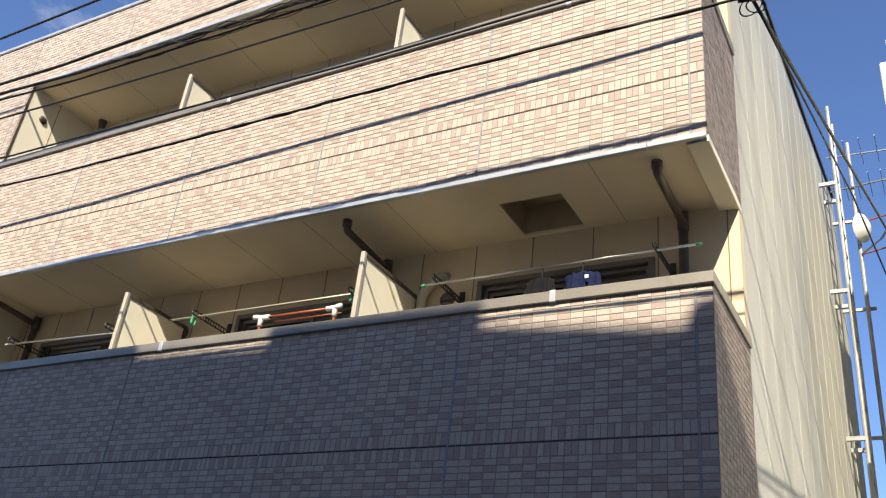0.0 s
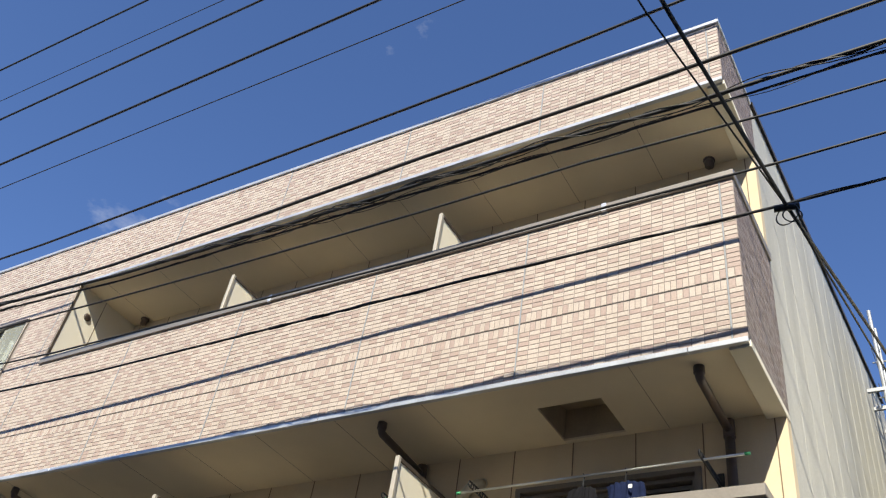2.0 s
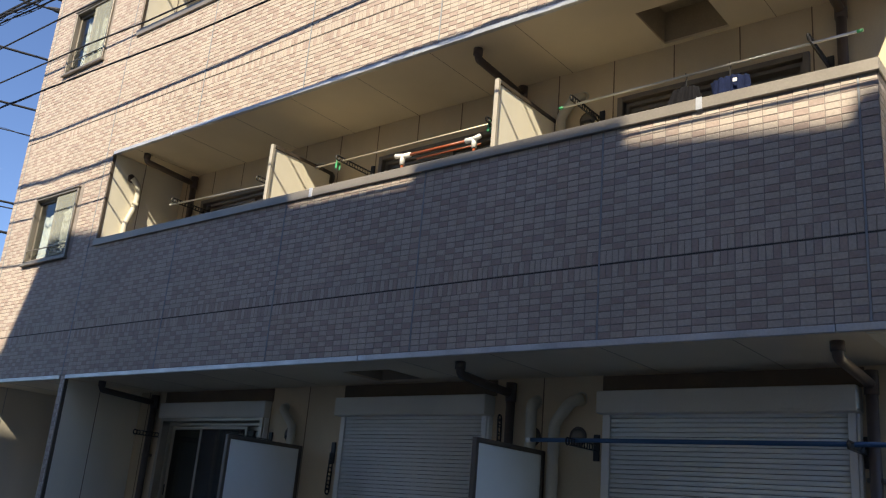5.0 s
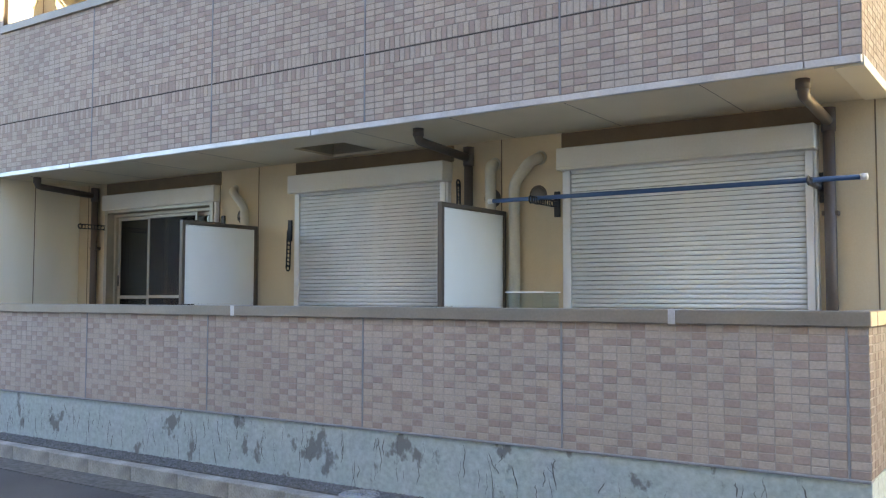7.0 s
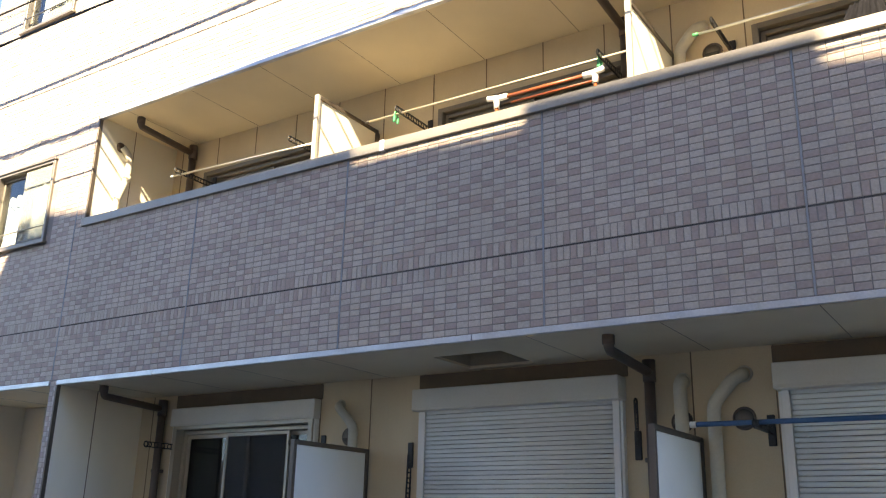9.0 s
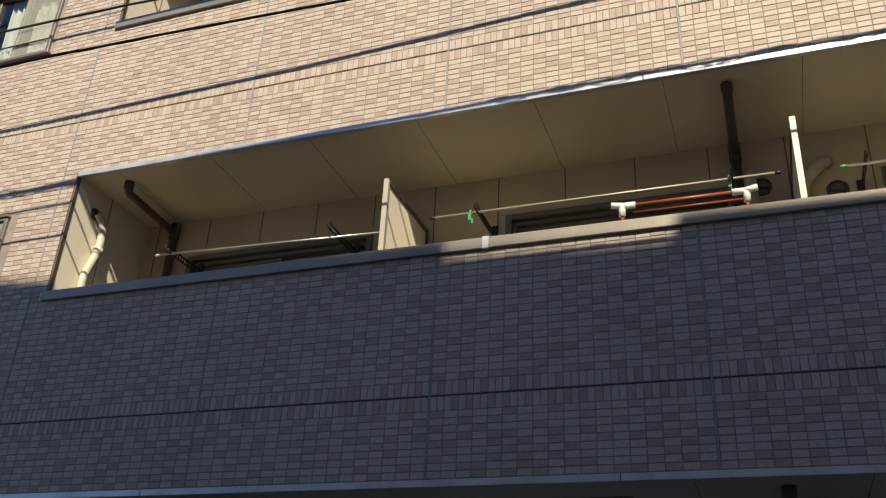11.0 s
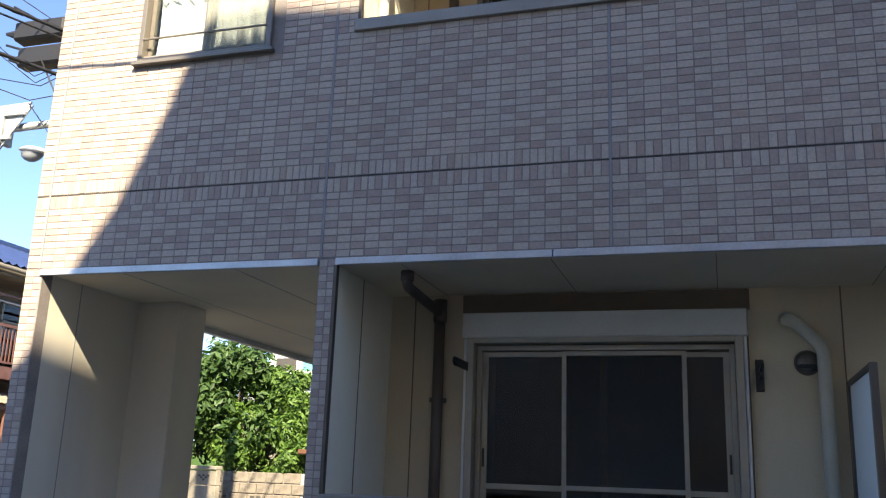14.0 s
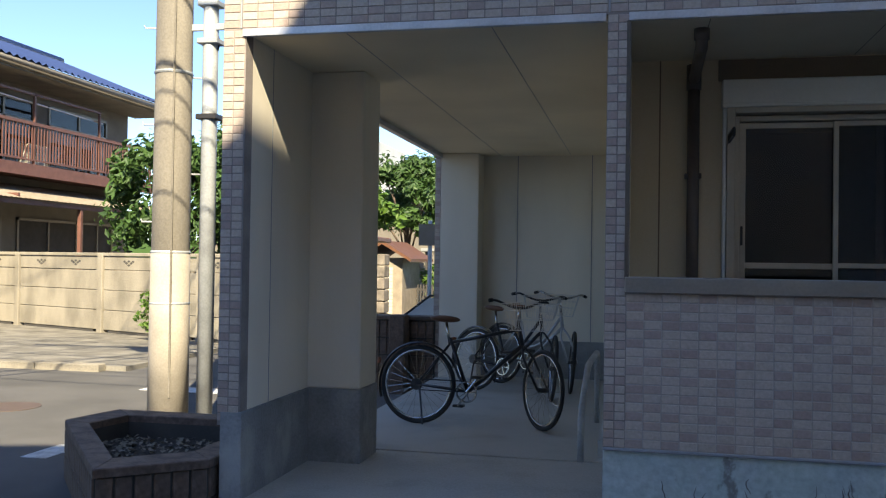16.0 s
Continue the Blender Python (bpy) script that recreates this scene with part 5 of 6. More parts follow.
for i in range(5):
    a, b = Vector((*outer[i], 0)), Vector((*outer[(i + 1) % 5], 0))
    a2, b2 = Vector((*inner[i], 0)), Vector((*inner[(i + 1) % 5], 0))
    bm = bmesh.new()
    q = [a + (a - a2) * 0.08, b + (b - b2) * 0.08, b2, a2]
    lo4 = [bm.verts.new((p.x, p.y, H)) for p in q]
    hi4 = [bm.verts.new((p.x, p.y, H + 0.05)) for p in q]
    bm.faces.new(hi4)
    for k in range(4):
        bm.faces.new((lo4[k], lo4[(k + 1) % 4], hi4[(k + 1) % 4], hi4[k]))
    bmesh.ops.bevel(bm, geom=list(bm.edges), offset=0.006, segments=1, affect="EDGES")
    part("cap_brick", bm, M_PLANT_BRICK, pl)
rl = random.Random(3)
vs, fs = [], []
for i in range(420):
    t, i5 = rl.random() ** 0.5, rl.randrange(5)
    p = Vector((cx, cy, 0)).lerp(Vector((*inner[i5], 0)).lerp(Vector((*inner[(i5 + 1) % 5], 0)), rl.random()), t * 0.95)
    b0, s, a = len(vs), rl.uniform(0.012, 0.032), rl.uniform(0, 6.28)
    for k in range(4):
        vs.append((-12.9 + p.x + s * math.cos(a + k * 1.57) * (1 if k % 2 else 0.55), 5.8 + p.y + s * math.sin(a + k * 1.57) * (1 if k % 2 else 0.55), PZ + H - 0.105 + rl.uniform(0.0, 0.025)))
    fs.append((b0, b0 + 1, b0 + 2, b0 + 3))
tagged(mesh_ob("dead_leaves", vs, fs, M_LEAFLIT), "dry pale leaves scattered on the planter soil", "dead leaves", "", "stuff")


# ---- bicycles ----
def wheel(ob, c, lean, name, steer=0.0):
    """Tyre, rim and spokes; the wheel's plane is y = 0 before steering."""
    R = 0.335
    axis = Vector((math.sin(steer), -math.cos(steer), 0))
    bm = bmesh.new()
    add_ring(bm, c, axis, R - 0.018, 0.018, 40, 8)
    w = part(name, bm, M_RUBBER, ob, "black tyre", True)
    bm = bmesh.new()
    add_ring(bm, c, axis, R - 0.043, 0.011, 40, 6, 0.8)
    part("rim", bm, M_CHROME, w, "bright metal rim", True)
    bm = bmesh.new()
    u = axis.orthogonal().normalized()
    v = axis.cross(u)
    cc = Vector(c)
    for i in range(28):
        a = 2 * math.pi * i / 28
        d = u * math.cos(a) + v * math.sin(a)
        e = u * math.cos(a + 0.5 * (-1) ** i) + v * math.sin(a + 0.5 * (-1) ** i)
        add_tube(bm, [cc + e * 0.024 + axis * (0.026 if i % 2 else -0.026), cc + d * (R - 0.05)], 0.0013, 3, False)
    part("spokes", bm, M_CHROME, w)["kind"] = "stuff"
    part("hub", tube([cc - axis * 0.045, cc + axis * 0.045], 0.021, 10), M_BRACK, w, "", True)


def bicycle(m, paint, label, basket, city, steer=0.0):
    ob = thing("bicycle", (0, 0, 0), label, "bicycle", "parked bicycles")
    rear, fr = Vector((0, 0, 0.335)), Vector((1.08, 0, 0.335))
    bb, seat, head_t, head_b = Vector((0.44, 0, 0.29)), Vector((0.27, 0, 0.74)), Vector((0.86, 0, 0.86)), Vector((0.90, 0, 0.70))
    wheel(ob, rear, 0, "rear_wheel")
    wheel(ob, fr, 0, "front_wheel", steer)
    bm = bmesh.new()
    add_tube(bm, [bb, seat], 0.016)
    add_tube(bm, [bb, head_b], 0.019)
    if city:
        add_tube(bm, bend([bb + Vector((-0.05, 0, 0.15)), Vector((0.6, 0, 0.48)), head_t - Vector((0, 0, 0.06))], 0.12), 0.016)
    else:
        add_tube(bm, [seat - Vector((0, 0, 0.04)), head_t - Vector((0, 0, 0.03))], 0.015)
    add_tube(bm, [head_t, head_b], 0.020)
    for s in (-1, 1):
        add_tube(bm, [rear + Vector((0, 0.055 * s, 0)), bb + Vector((0, 0.03 * s, 0))], 0.009)
        add_tube(bm, [rear + Vector((0, 0.055 * s, 0)), seat + Vector((0, 0.012 * s, -0.05))], 0.008)
    part("frame", bm, paint, ob, "", True)
    sd = Vector((math.sin(steer) * -0.05, math.cos(steer) * 0.05, 0))
    bm = bmesh.new()
    for s in (-1, 1):
        add_tube(bm, bend([fr + sd * s, fr.lerp(head_b, 0.75) + sd * s, head_b], 0.05), 0.011)
    part("fork", bm, paint, ob, "", True)
    part("seat_post", tube([seat - Vector((0, 0, 0.06)), seat + Vector((-0.04, 0, 0.13))], 0.013, 8), M_CHROME, ob, "", True)
    bm = bmesh.new()
    bmesh.ops.create_uvsphere(bm, u_segments=16, v_segments=8, radius=1.0)
    for v in bm.verts:
        t = (v.co.x + 1) / 2
        v.co = Vector((0.22 + v.co.x * 0.135, v.co.y * (0.085 * (1 - t) ** 0.8 + 0.02), 0.895 + v.co.z * 0.03 + 0.012 * (1 - t)))
    part("saddle", bm, M_SADDLE, ob, "brown leather saddle", True)
    st = head_t + Vector((-0.02, 0, 0.10))
    rot = Matrix.Rotation(steer, 3, "Z")
    bars = [(-0.16 if city else 0.04, -0.28, 0.10), (0.03, -0.22, 0.11), (0.05, -0.06, 0.05), (0.05, 0.06, 0.05), (0.03, 0.22, 0.11), (-0.16 if city else 0.04, 0.28, 0.10)]
    hb = part("handlebar", tube(bend([st + rot @ Vector(b) for b in bars], 0.04), 0.011, 8), M_CHROME if paint is M_BIKE_S else M_BIKE, ob, "", True)
    for b, e in ((bars[0], bars[1]), (bars[5], bars[4])):
        p, q = st + rot @ Vector(b), st + rot @ Vector(e)
        part("grip", tube([p, p.lerp(q, 0.5)], 0.017, 8), M_RUBBER, hb, "black rubber grip", True)
    part("stem", tube([head_t, st + rot @ Vector((0.05, 0, 0.05))], 0.014, 8), M_CHROME, ob, "", True)
    bm = bmesh.new()
    add_ring(bm, bb + Vector((0, -0.045, 0)), (0, 1, 0), 0.085, 0.008, 24, 6)
    for a in range(5):
        add_tube(bm, [bb + Vector((0, -0.045, 0)), bb + Vector((0.085 * math.cos(a * 1.257), -0.045, 0.085 * math.sin(a * 1.257)))], 0.005, 4)
    part("chainring", bm, M_CHROME, ob)
    part("chain_guard", boxes([((rear.x + 0.02, -0.052, 0.375), (bb.x, -0.044, 0.385)), ((rear.x + 0.02, -0.052, 0.285), (bb.x, -0.044, 0.293))], 0.002), M_BIKE, ob)
    part("rear_sprocket", tube([rear + Vector((0, -0.06, 0)), rear + Vector((0, -0.03, 0))], 0.05, 16), M_BRACK, ob)
    for s, a in ((-1, 0.9), (1, 0.9 + math.pi)):
        e = bb + Vector((0.165 * math.cos(a), 0.065 * s, 0.165 * math.sin(a)))
        cr = part("crank", tube([bb + Vector((0, 0.06 * s, 0)), e], 0.009, 6), M_CHROME, ob)
        part("pedal", box((e.x - 0.045, e.y + (0 if s > 0 else -0.09), e.z - 0.012), (e.x + 0.045, e.y + (0.09 if s > 0 else 0), e.z + 0.012), 0.004), M_BRACK, cr)
    bm = bmesh.new()
    arc = [rear + Vector((0.365 * math.cos(a), 0, 0.365 * math.sin(a))) for a in np.linspace(0.5, 3.5, 22)]
    prev = None
    for p in arc:
        d = (p - rear).normalized()
        row = [bm.verts.new(p + Vector((0, w, 0)) - d * k) for w, k in ((-0.028, 0.014), (-0.014, 0.0), (0.014, 0.0), (0.028, 0.014))]
        if prev:
            for k in range(3):
                bm.faces.new((prev[k], row[k], row[k + 1], prev[k + 1]))
        prev = row
    part("mudguard", bm, M_BIKE if not city else M_CHROME, ob, "", True)
    part("kickstand", tube([rear + Vector((0.03, -0.06, -0.02)), Vector((0.10, -0.17, 0.012))], 0.009, 6), M_BIKE, ob)
    part("reflector", box((-0.37, -0.03, 0.50), (-0.355, 0.03, 0.55), 0.004), M_RED, ob, "small red reflector")
    if basket:
        bm = bmesh.new()
        b0 = st + rot @ Vector((0.12, 0, -0.02))
        for k, (w, dd, z) in enumerate(((0.13, 0.10, -0.12), (0.15, 0.12, -0.03), (0.165, 0.135, 0.04), (0.18, 0.15, 0.10))):
            pts = [b0 + rot @ Vector((0.10 + dx * dd, dy * w, z)) for dx, dy in ((-1, -1), (1, -1), (1, 1), (-1, 1), (-1, -1))]
            for p, q in zip(pts, pts[1:]):
                add_tube(bm, [p, q], 0.004 if k == 3 else 0.0022, 4)
        for i in range(9):
            t = -1 + 2 * i / 8
            for e in ((t, -1), (t, 1), (-1, t), (1, t)):
                add_tube(bm, [b0 + rot @ Vector((0.10 + e[0] * 0.10, e[1] * 0.13, -0.12)), b0 + rot @ Vector((0.10 + e[0] * 0.15, e[1] * 0.18, 0.10))], 0.0018, 3)
            add_tube(bm, [b0 + rot @ Vector((0.0, t * 0.13, -0.12)), b0 + rot @ Vector((0.20, t * 0.13, -0.12))], 0.0018, 3)
        part("basket", bm, M_STEEL, ob, "wire front basket")
    ob.matrix_basis = m
    return ob


bicycle(pose(-11.58, 7.95, 0.0, -5, 0, -3), M_BIKE, "black city bicycle with a brown saddle and a wire basket", True, False, -0.9)
bicycle(pose(-11.48, 10.1, 0.0, -6, 0, -34), M_BIKE, "black bicycle with a wire front basket", True, True, -0.8)
bicycle(pose(-11.30, 10.75, 0.0, -6, 0, -37), M_BIKE_S, "silver bicycle with a wire front basket", True, True, -0.8)

rail = thing("hoop_rail", (-10.12, 6.86, 0.0), "bent galvanised steel hoop rail set in the floor", "rail")
part("hoop", tube(bend([(0, 0, -0.02), (0, 0, 0.34), (0.02, 0.5, 0.62), (0.04, 1.6, 0.62), (0.04, 1.6, -0.02)], 0.12, 6), 0.024, 12), M_GALV, rail, "", True)

# low brick wall and the dark box behind the bay
lw = thing("low_brick_wall", (-12.45, 11.0, -0.18), "low brown brick garden wall outside the bay", "garden wall")
part("core_wall", box((-0.45, 0, 0), (0.32, 0.18, 0.85)), M_VOID, lw)
first = None
for row in range(4):
    for i in range(8):
        if first is None:
            first = part("brick", box((0, 0, 0), (0.088, 0.03, 0.20), 0.006), M_PLANT_BRICK, lw)
            o = first
        else:
            o = first.copy()
            scene.collection.objects.link(o)
        o.location = (-0.45 + i * 0.096, -0.022, 0.01 + row * 0.212)
part("cap", box((-0.47, -0.04, 0.86), (0.34, 0.22, 0.91), 0.008), M_PLANT_BRICK, lw)
part("pier", box((-0.16, -0.30, 0), (0.02, -0.05, 0.93), 0.01), M_PLANT_BRICK, lw)
van = thing("car", (-12.78, 11.75, -0.18), "white parked car seen over the low wall", "car")
bm = bmesh.new()
sec = [(0.0, 0.30), (0.0, 0.80), (0.42, 1.12), (1.25, 1.16), (1.8, 1.5), (2.75, 1.5), (3.2, 1.1), (3.2, 0.30)]
l1 = [bm.verts.new((x, 0, z)) for x, z in sec]
l2 = [bm.verts.new((x, 1.55, z)) for x, z in sec]
bm.faces.new(l1)
bm.faces.new(l2[::-1])
for i in range(len(sec)):
    j = (i + 1) % len(sec)
    bm.faces.new((l1[i], l2[i], l2[j], l1[j]))
bmesh.ops.bevel(bm, geom=list(bm.edges), offset=0.05, segments=2, affect="EDGES")
part("body", bm, M_SKYWALL, van)
for x in (0.65, 2.85):
    for yy in (0.0, 1.40):
        part("wheel", tube([(x, yy, 0.29), (x, yy + 0.16, 0.29)], 0.29, 20), M_RUBBER, van)
part("side_window", box((1.75, -0.01, 1.15), (2.7, 0.006, 1.42), 0.003), M_VOID, van, "dark side window")
part("windscreen_trim", tube([(-0.01, -0.01, 0.80), (0.42, -0.01, 1.13), (1.2, -0.01, 1.17)], 0.015, 6), M_RUBBER, van)


# ---- trees and shrubs ----
def tree(name, at, height, crown, n, leaf, material, label, seed, trunk=0.09, low=0.35):
    """Tapered trunk and limbs, and a crown of separate leaves gathered in uneven clumps."""
    r = random.Random(seed)
    ob = thing(name, at, label, "tree" if "tree" in name else "shrub", "street greenery")
    bm = bmesh.new()
    add_tube(bm, [(0, 0, 0), (0.05, 0.02, height * 0.3), (-0.05, 0.05, height * 0.62)], [trunk, trunk * 0.75, trunk * 0.4], 8)
    clumps = []
    for i in range(34):
        a, e = r.uniform(0, 6.28), r.uniform(-0.95 if low < 0.22 else -0.35, 1.0)
        rad = r.uniform(0.35, 1.0) ** 0.6
        ce = math.cos(e * 1.4)
        p = Vector((math.cos(a) * ce * crown[0] * rad, math.sin(a) * ce * crown[1] * rad, height * (low + (1 - low) * 0.5) + math.sin(e * 1.4) * crown[2] * rad))
        clumps.append((p, r.uniform(0.16, 0.34) * max(crown)))
        if i % 3 == 0:
            b = Vector((0, 0.02, height * r.uniform(0.25, 0.5)))
            add_tube(bm, [b, b.lerp(p, 0.5) + Vector((0, 0, 0.1)), p], [trunk * 0.4, trunk * 0.25, trunk * 0.1], 5)
    part("trunk", bm, M_BARK, ob, "", True)
    vs, fs = [], []
    for i in range(n):
        c, s = clumps[r.randrange(len(clumps))]
        d = Vector((r.gauss(0, 1), r.gauss(0, 1), r.gauss(0, 0.8))).normalized() * s * r.uniform(0.45, 1.05)
        p = c + d
        nrm = (d.normalized() + Vector((r.uniform(-.7, .7), r.uniform(-.7, .7), r.uniform(0, 0.9)))).normalized()
        u = nrm.orthogonal().normalized()
        u = (u * math.cos(a := r.uniform(0, 6.28)) + nrm.cross(u) * math.sin(a)).normalized()
        w = nrm.cross(u)
        L = leaf * r.uniform(0.6, 1.3)
        b0 = len(vs)
        vs += [p - u * L, p + w * L * 0.42 + nrm * L * 0.12, p + u * L, p - w * L * 0.42 + nrm * L * 0.12]
        fs += [(b0, b0 + 1, b0 + 2), (b0, b0 + 2, b0 + 3)]
    me = bpy.data.meshes.new("crown")
    me.from_pydata([tuple(v) for v in vs], [], fs)
    me.materials.append(material)
    cr = new("crown", me)
    cr.parent = ob
    cr["kind"] = "stuff"
    return ob


tree("garden_shrub", (-19.3, 17.6, -0.1), 3.9, (1.7, 1.4, 1.5), 6000, 0.10, M_LEAF_D, "leafy dark green shrub behind the block wall", 1, low=0.25)
tree("garden_shrub", (-18.0, 18.4, -0.1), 4.3, (1.3, 1.2, 1.7), 5000, 0.10, M_LEAF_D, "tall leafy shrub behind the block wall", 2, low=0.25)
tree("hedge_tree", (-17.3, 18.6, 0.2), 3.5, (1.5, 0.9, 1.35), 15000, 0.07, M_LEAF, "dense bright green garden tree over a block wall", 3, low=0.2)
tree("hedge_tree", (-16.3, 18.5, 0.2), 2.9, (1.0, 0.8, 1.15), 11000, 0.065, M_LEAF, "bright green garden shrub over a block wall", 4, low=0.2)
tree("street_tree", (-16.4, 26.0, 0), 4.6, (1.6, 1.4, 1.5), 9000, 0.10, M_LEAF_D, "broad green tree down the street", 5, low=0.3)
tree("fig_tree", (-16.9, 22.6, 0), 3.7, (1.1, 1.0, 0.8), 2400, 0.12, M_LEAF, "sparse broad-leaved tree by the gate", 6, low=0.4)
tree("wall_weed_shrub", (-18.35, 15.2, -0.12), 0.85, (0.25, 0.2, 0.4), 500, 0.05, M_LEAF, "small weed growing at the foot of the wall", 7, trunk=0.012, low=0.2)

# ---- block wall across the side street ----
WA, WB = Vector((-27.0, 19.2, -0.12)), Vector((-16.2, 14.9, -0.12))
bw = thing("block_wall", WA, "weathered pale concrete block wall with pierced blocks on top", "garden wall")
L = (WB - WA).length
ang = math.degrees(math.atan2(WB.y - WA.y, WB.x - WA.x))
bw.matrix_basis = Matrix.Translation(WA) @ pose(0, 0, 0, 0, 0, ang) @ Matrix.Diagonal((1, 1, 1.07, 1))
x = -1.50
while x < L:
    part("post", box((x, -0.05, 0), (x + 0.16, 0.13, 1.47), 0.01), M_BLOCKWALL, bw)
    x2 = min(x + 2.92, L)
    for row in range(3):
        part("panel", box((x + 0.165, 0.0, 0.06 + row * 0.37), (x2 - 0.005, 0.10, 0.06 + row * 0.37 + 0.362), 0.008), M_BLOCKWALL, bw)
    part("pierced_course", boxes([((x + 0.165, 0.0, 1.175), (x2 - 0.005, 0.10, 1.42))], 0.008), M_BLOCKWALL, bw)
    hb = bmesh.new()
    for c in (0.28, 0.72):
        for dx, dz in ((-0.07, 0), (0.07, 0), (0, 0.035), (0, -0.035), (-0.13, 0.03), (0.13, 0.03)):
            px = x + 0.165 + (x2 - x - 0.17) * c + dx
            vsd = [hb.verts.new(q) for q in ((px - 0.05, -0.003, 1.30 + dz), (px, -0.003, 1.30 + dz - 0.025), (px + 0.05, -0.003, 1.30 + dz), (px, -0.003, 1.30 + dz + 0.025))]
            hb.faces.new(vsd)
    part("piercings", hb, M_VOID, bw, "dark diamond piercings")
    part("coping", box((x, -0.03, 1.425), (x2, 0.13, 1.49), 0.01), M_BLOCKWALL, bw)
    part("gap_shadow", box((x + 0.3, 0.02, 0.0), (x2 - 0.2, 0.09, 0.06)), M_VOID, bw)
    x = x2
structure("gravel_lot", bm := boxes([((-60, 11.6, -0.5), (-16.6, 60, -0.11))]), M_GRAVEL_L, "pale gravel verge in front of the block wall", "gravel")
kl = bmesh.new()
for i in range(30):
    add_box(kl, (-17.9 - i * 1.0 + 0.005, 11.42, -0.4), (-16.9 - i * 1.0 - 0.005, 11.6, -0.08), 0.01)
structure("kerb_side_street", kl, M_BLOCKWALL, "pale concrete kerb of the gravel verge", "kerb")

# ---- wooden house across the side street ----
hs = thing("house", (-24.7, 13.0, -0.1), "old two-storey house with a blue tiled roof and a railed balcony", "house")
HL = 13.4
part("wall", boxes([((-7.0, 0, 0), (-1.1, HL, 6.0))]), M_STUCCO, hs)
rbm = bmesh.new()
ridge = [(-4.0, -0.6, 7.95), (-4.0, HL + 0.5, 7.95)]
eave = [(0.35, -0.6, 6.25), (0.35, HL + 0.5, 6.25)]
rear = [(-8.4, -0.6, 6.25), (-8.4, HL + 0.5, 6.25)]
for q0, q1 in ((eave, ridge), (rear, ridge)):
    n = 54
    for i in range(n):
        y0, y1 = -0.6 + (HL + 1.1) * i / n, -0.6 + (HL + 1.1) * (i + 1) / n
        ym = (y0 + y1) / 2
        a0, a1 = Vector((q0[0][0], y0, q0[0][2])), Vector((q1[0][0], y0, q1[0][2]))
        v = [rbm.verts.new(p) for p in (a0, a1, a1 + Vector((0, (y1 - y0) * 0.5, 0.07)), a0 + Vector((0, (y1 - y0) * 0.5, 0.07)), a1 + Vector((0, y1 - y0, 0)), a0 + Vector((0, y1 - y0, 0)))]
        rbm.faces.new((v[0], v[1], v[2], v[3]))
        rbm.faces.new((v[3], v[2], v[4], v[5]))
rf = part("roof", rbm, M_ROOFBLUE, hs, "blue glazed tile roof")
part("ridge_cap", tube([(-4.0, -0.7, 8.0), (-4.0, HL + 0.6, 8.0)], 0.14, 8), M_ROOFBLUE, rf, "", True)
part("soffit", boxes([((-1.1, -0.5, 6.0), (0.25, HL + 0.4, 6.1)), ((0.22, -0.6, 6.05), (0.33, HL + 0.5, 6.25))]), M_STUCCO, hs)
part("gutter", tube([(0.42, -0.6, 6.18), (0.42, HL + 0.6, 6.10)], 0.06, 8), M_STUCCO, hs, "", True)
balc = part("balcony", boxes([((-1.1, 2.0, 3.55), (0.0, HL - 0.3, 3.75)), ((-0.05, 2.0, 3.50), (0.02, HL - 0.3, 3.80))]), M_WOODPOST, hs, "red-brown steel balcony deck")
part("top_rail", boxes([((-0.04, 2.0, 4.78), (0.02, HL - 0.3, 4.86)), ((-0.03, 2.0, 3.88), (0.01, HL - 0.3, 3.93))]), M_WOODPOST, balc)
bal = None
for i in range(92):
    yy = 2.05 + i * 0.12
    if yy > HL - 0.3:
        break
    if bal is None:
        bal = part("baluster", box((-0.02, -0.016, 3.9), (0.0, 0.016, 4.8)), M_WOODPOST, balc)
        o = bal
    else:
        o = bal.copy()
        scene.collection.objects.link(o)
    o.location = (0, yy, 0)
for yy in (4.6, 7.4, 10.2, 12.9):
    part("post", box((-0.06, yy, 3.75), (0.0, yy + 0.06, 5.6 if yy < 11 else 4.86)), M_WOODPOST, balc)
part("drying_rail", tube([(-0.1, 4.2, 5.45), (-0.1, 10.5, 5.30)], 0.018, 6), M_STEEL, balc)
part("canopy_rail", box((-0.06, 4.6, 5.54), (0.0, 10.2, 5.60)), M_WOODPOST, balc)
for yy, w in ((3.2, 2.6), (6.4, 2.4), (9.4, 2.8)):
    w_ = part("window", boxes([((-1.12, yy, 3.8), (-1.05, yy + 0.07, 5.65)), ((-1.12, yy + w - 0.07, 3.8), (-1.05, yy + w, 5.65)), ((-1.12, yy, 5.58), (-1.05, yy + w, 5.65)), ((-1.12, yy, 5.08), (-1.05, yy + w, 5.14)), ((-1.12, yy + w / 2 - 0.035, 3.8), (-1.05, yy + w / 2 + 0.035, 5.65))]), M_WINFR, hs, "dark-framed sliding balcony window")
    part("pane", box((-1.095, yy + 0.07, 3.8), (-1.085, yy + w - 0.07, 5.58)), M_GLASS_D, w_)
    # dark sheet close behind the glass stands in for the unlit room
    part("dark_room_sheet", box((-1.15, yy + 0.07, 3.8), (-1.12, yy + w - 0.07, 5.55)), M_VOID, w_)
    part("blind", box((-1.119, yy + 0.2, 3.8), (-1.11, yy + w * 0.46, 5.0)), M_CURTAIN, w_, "pale curtain")
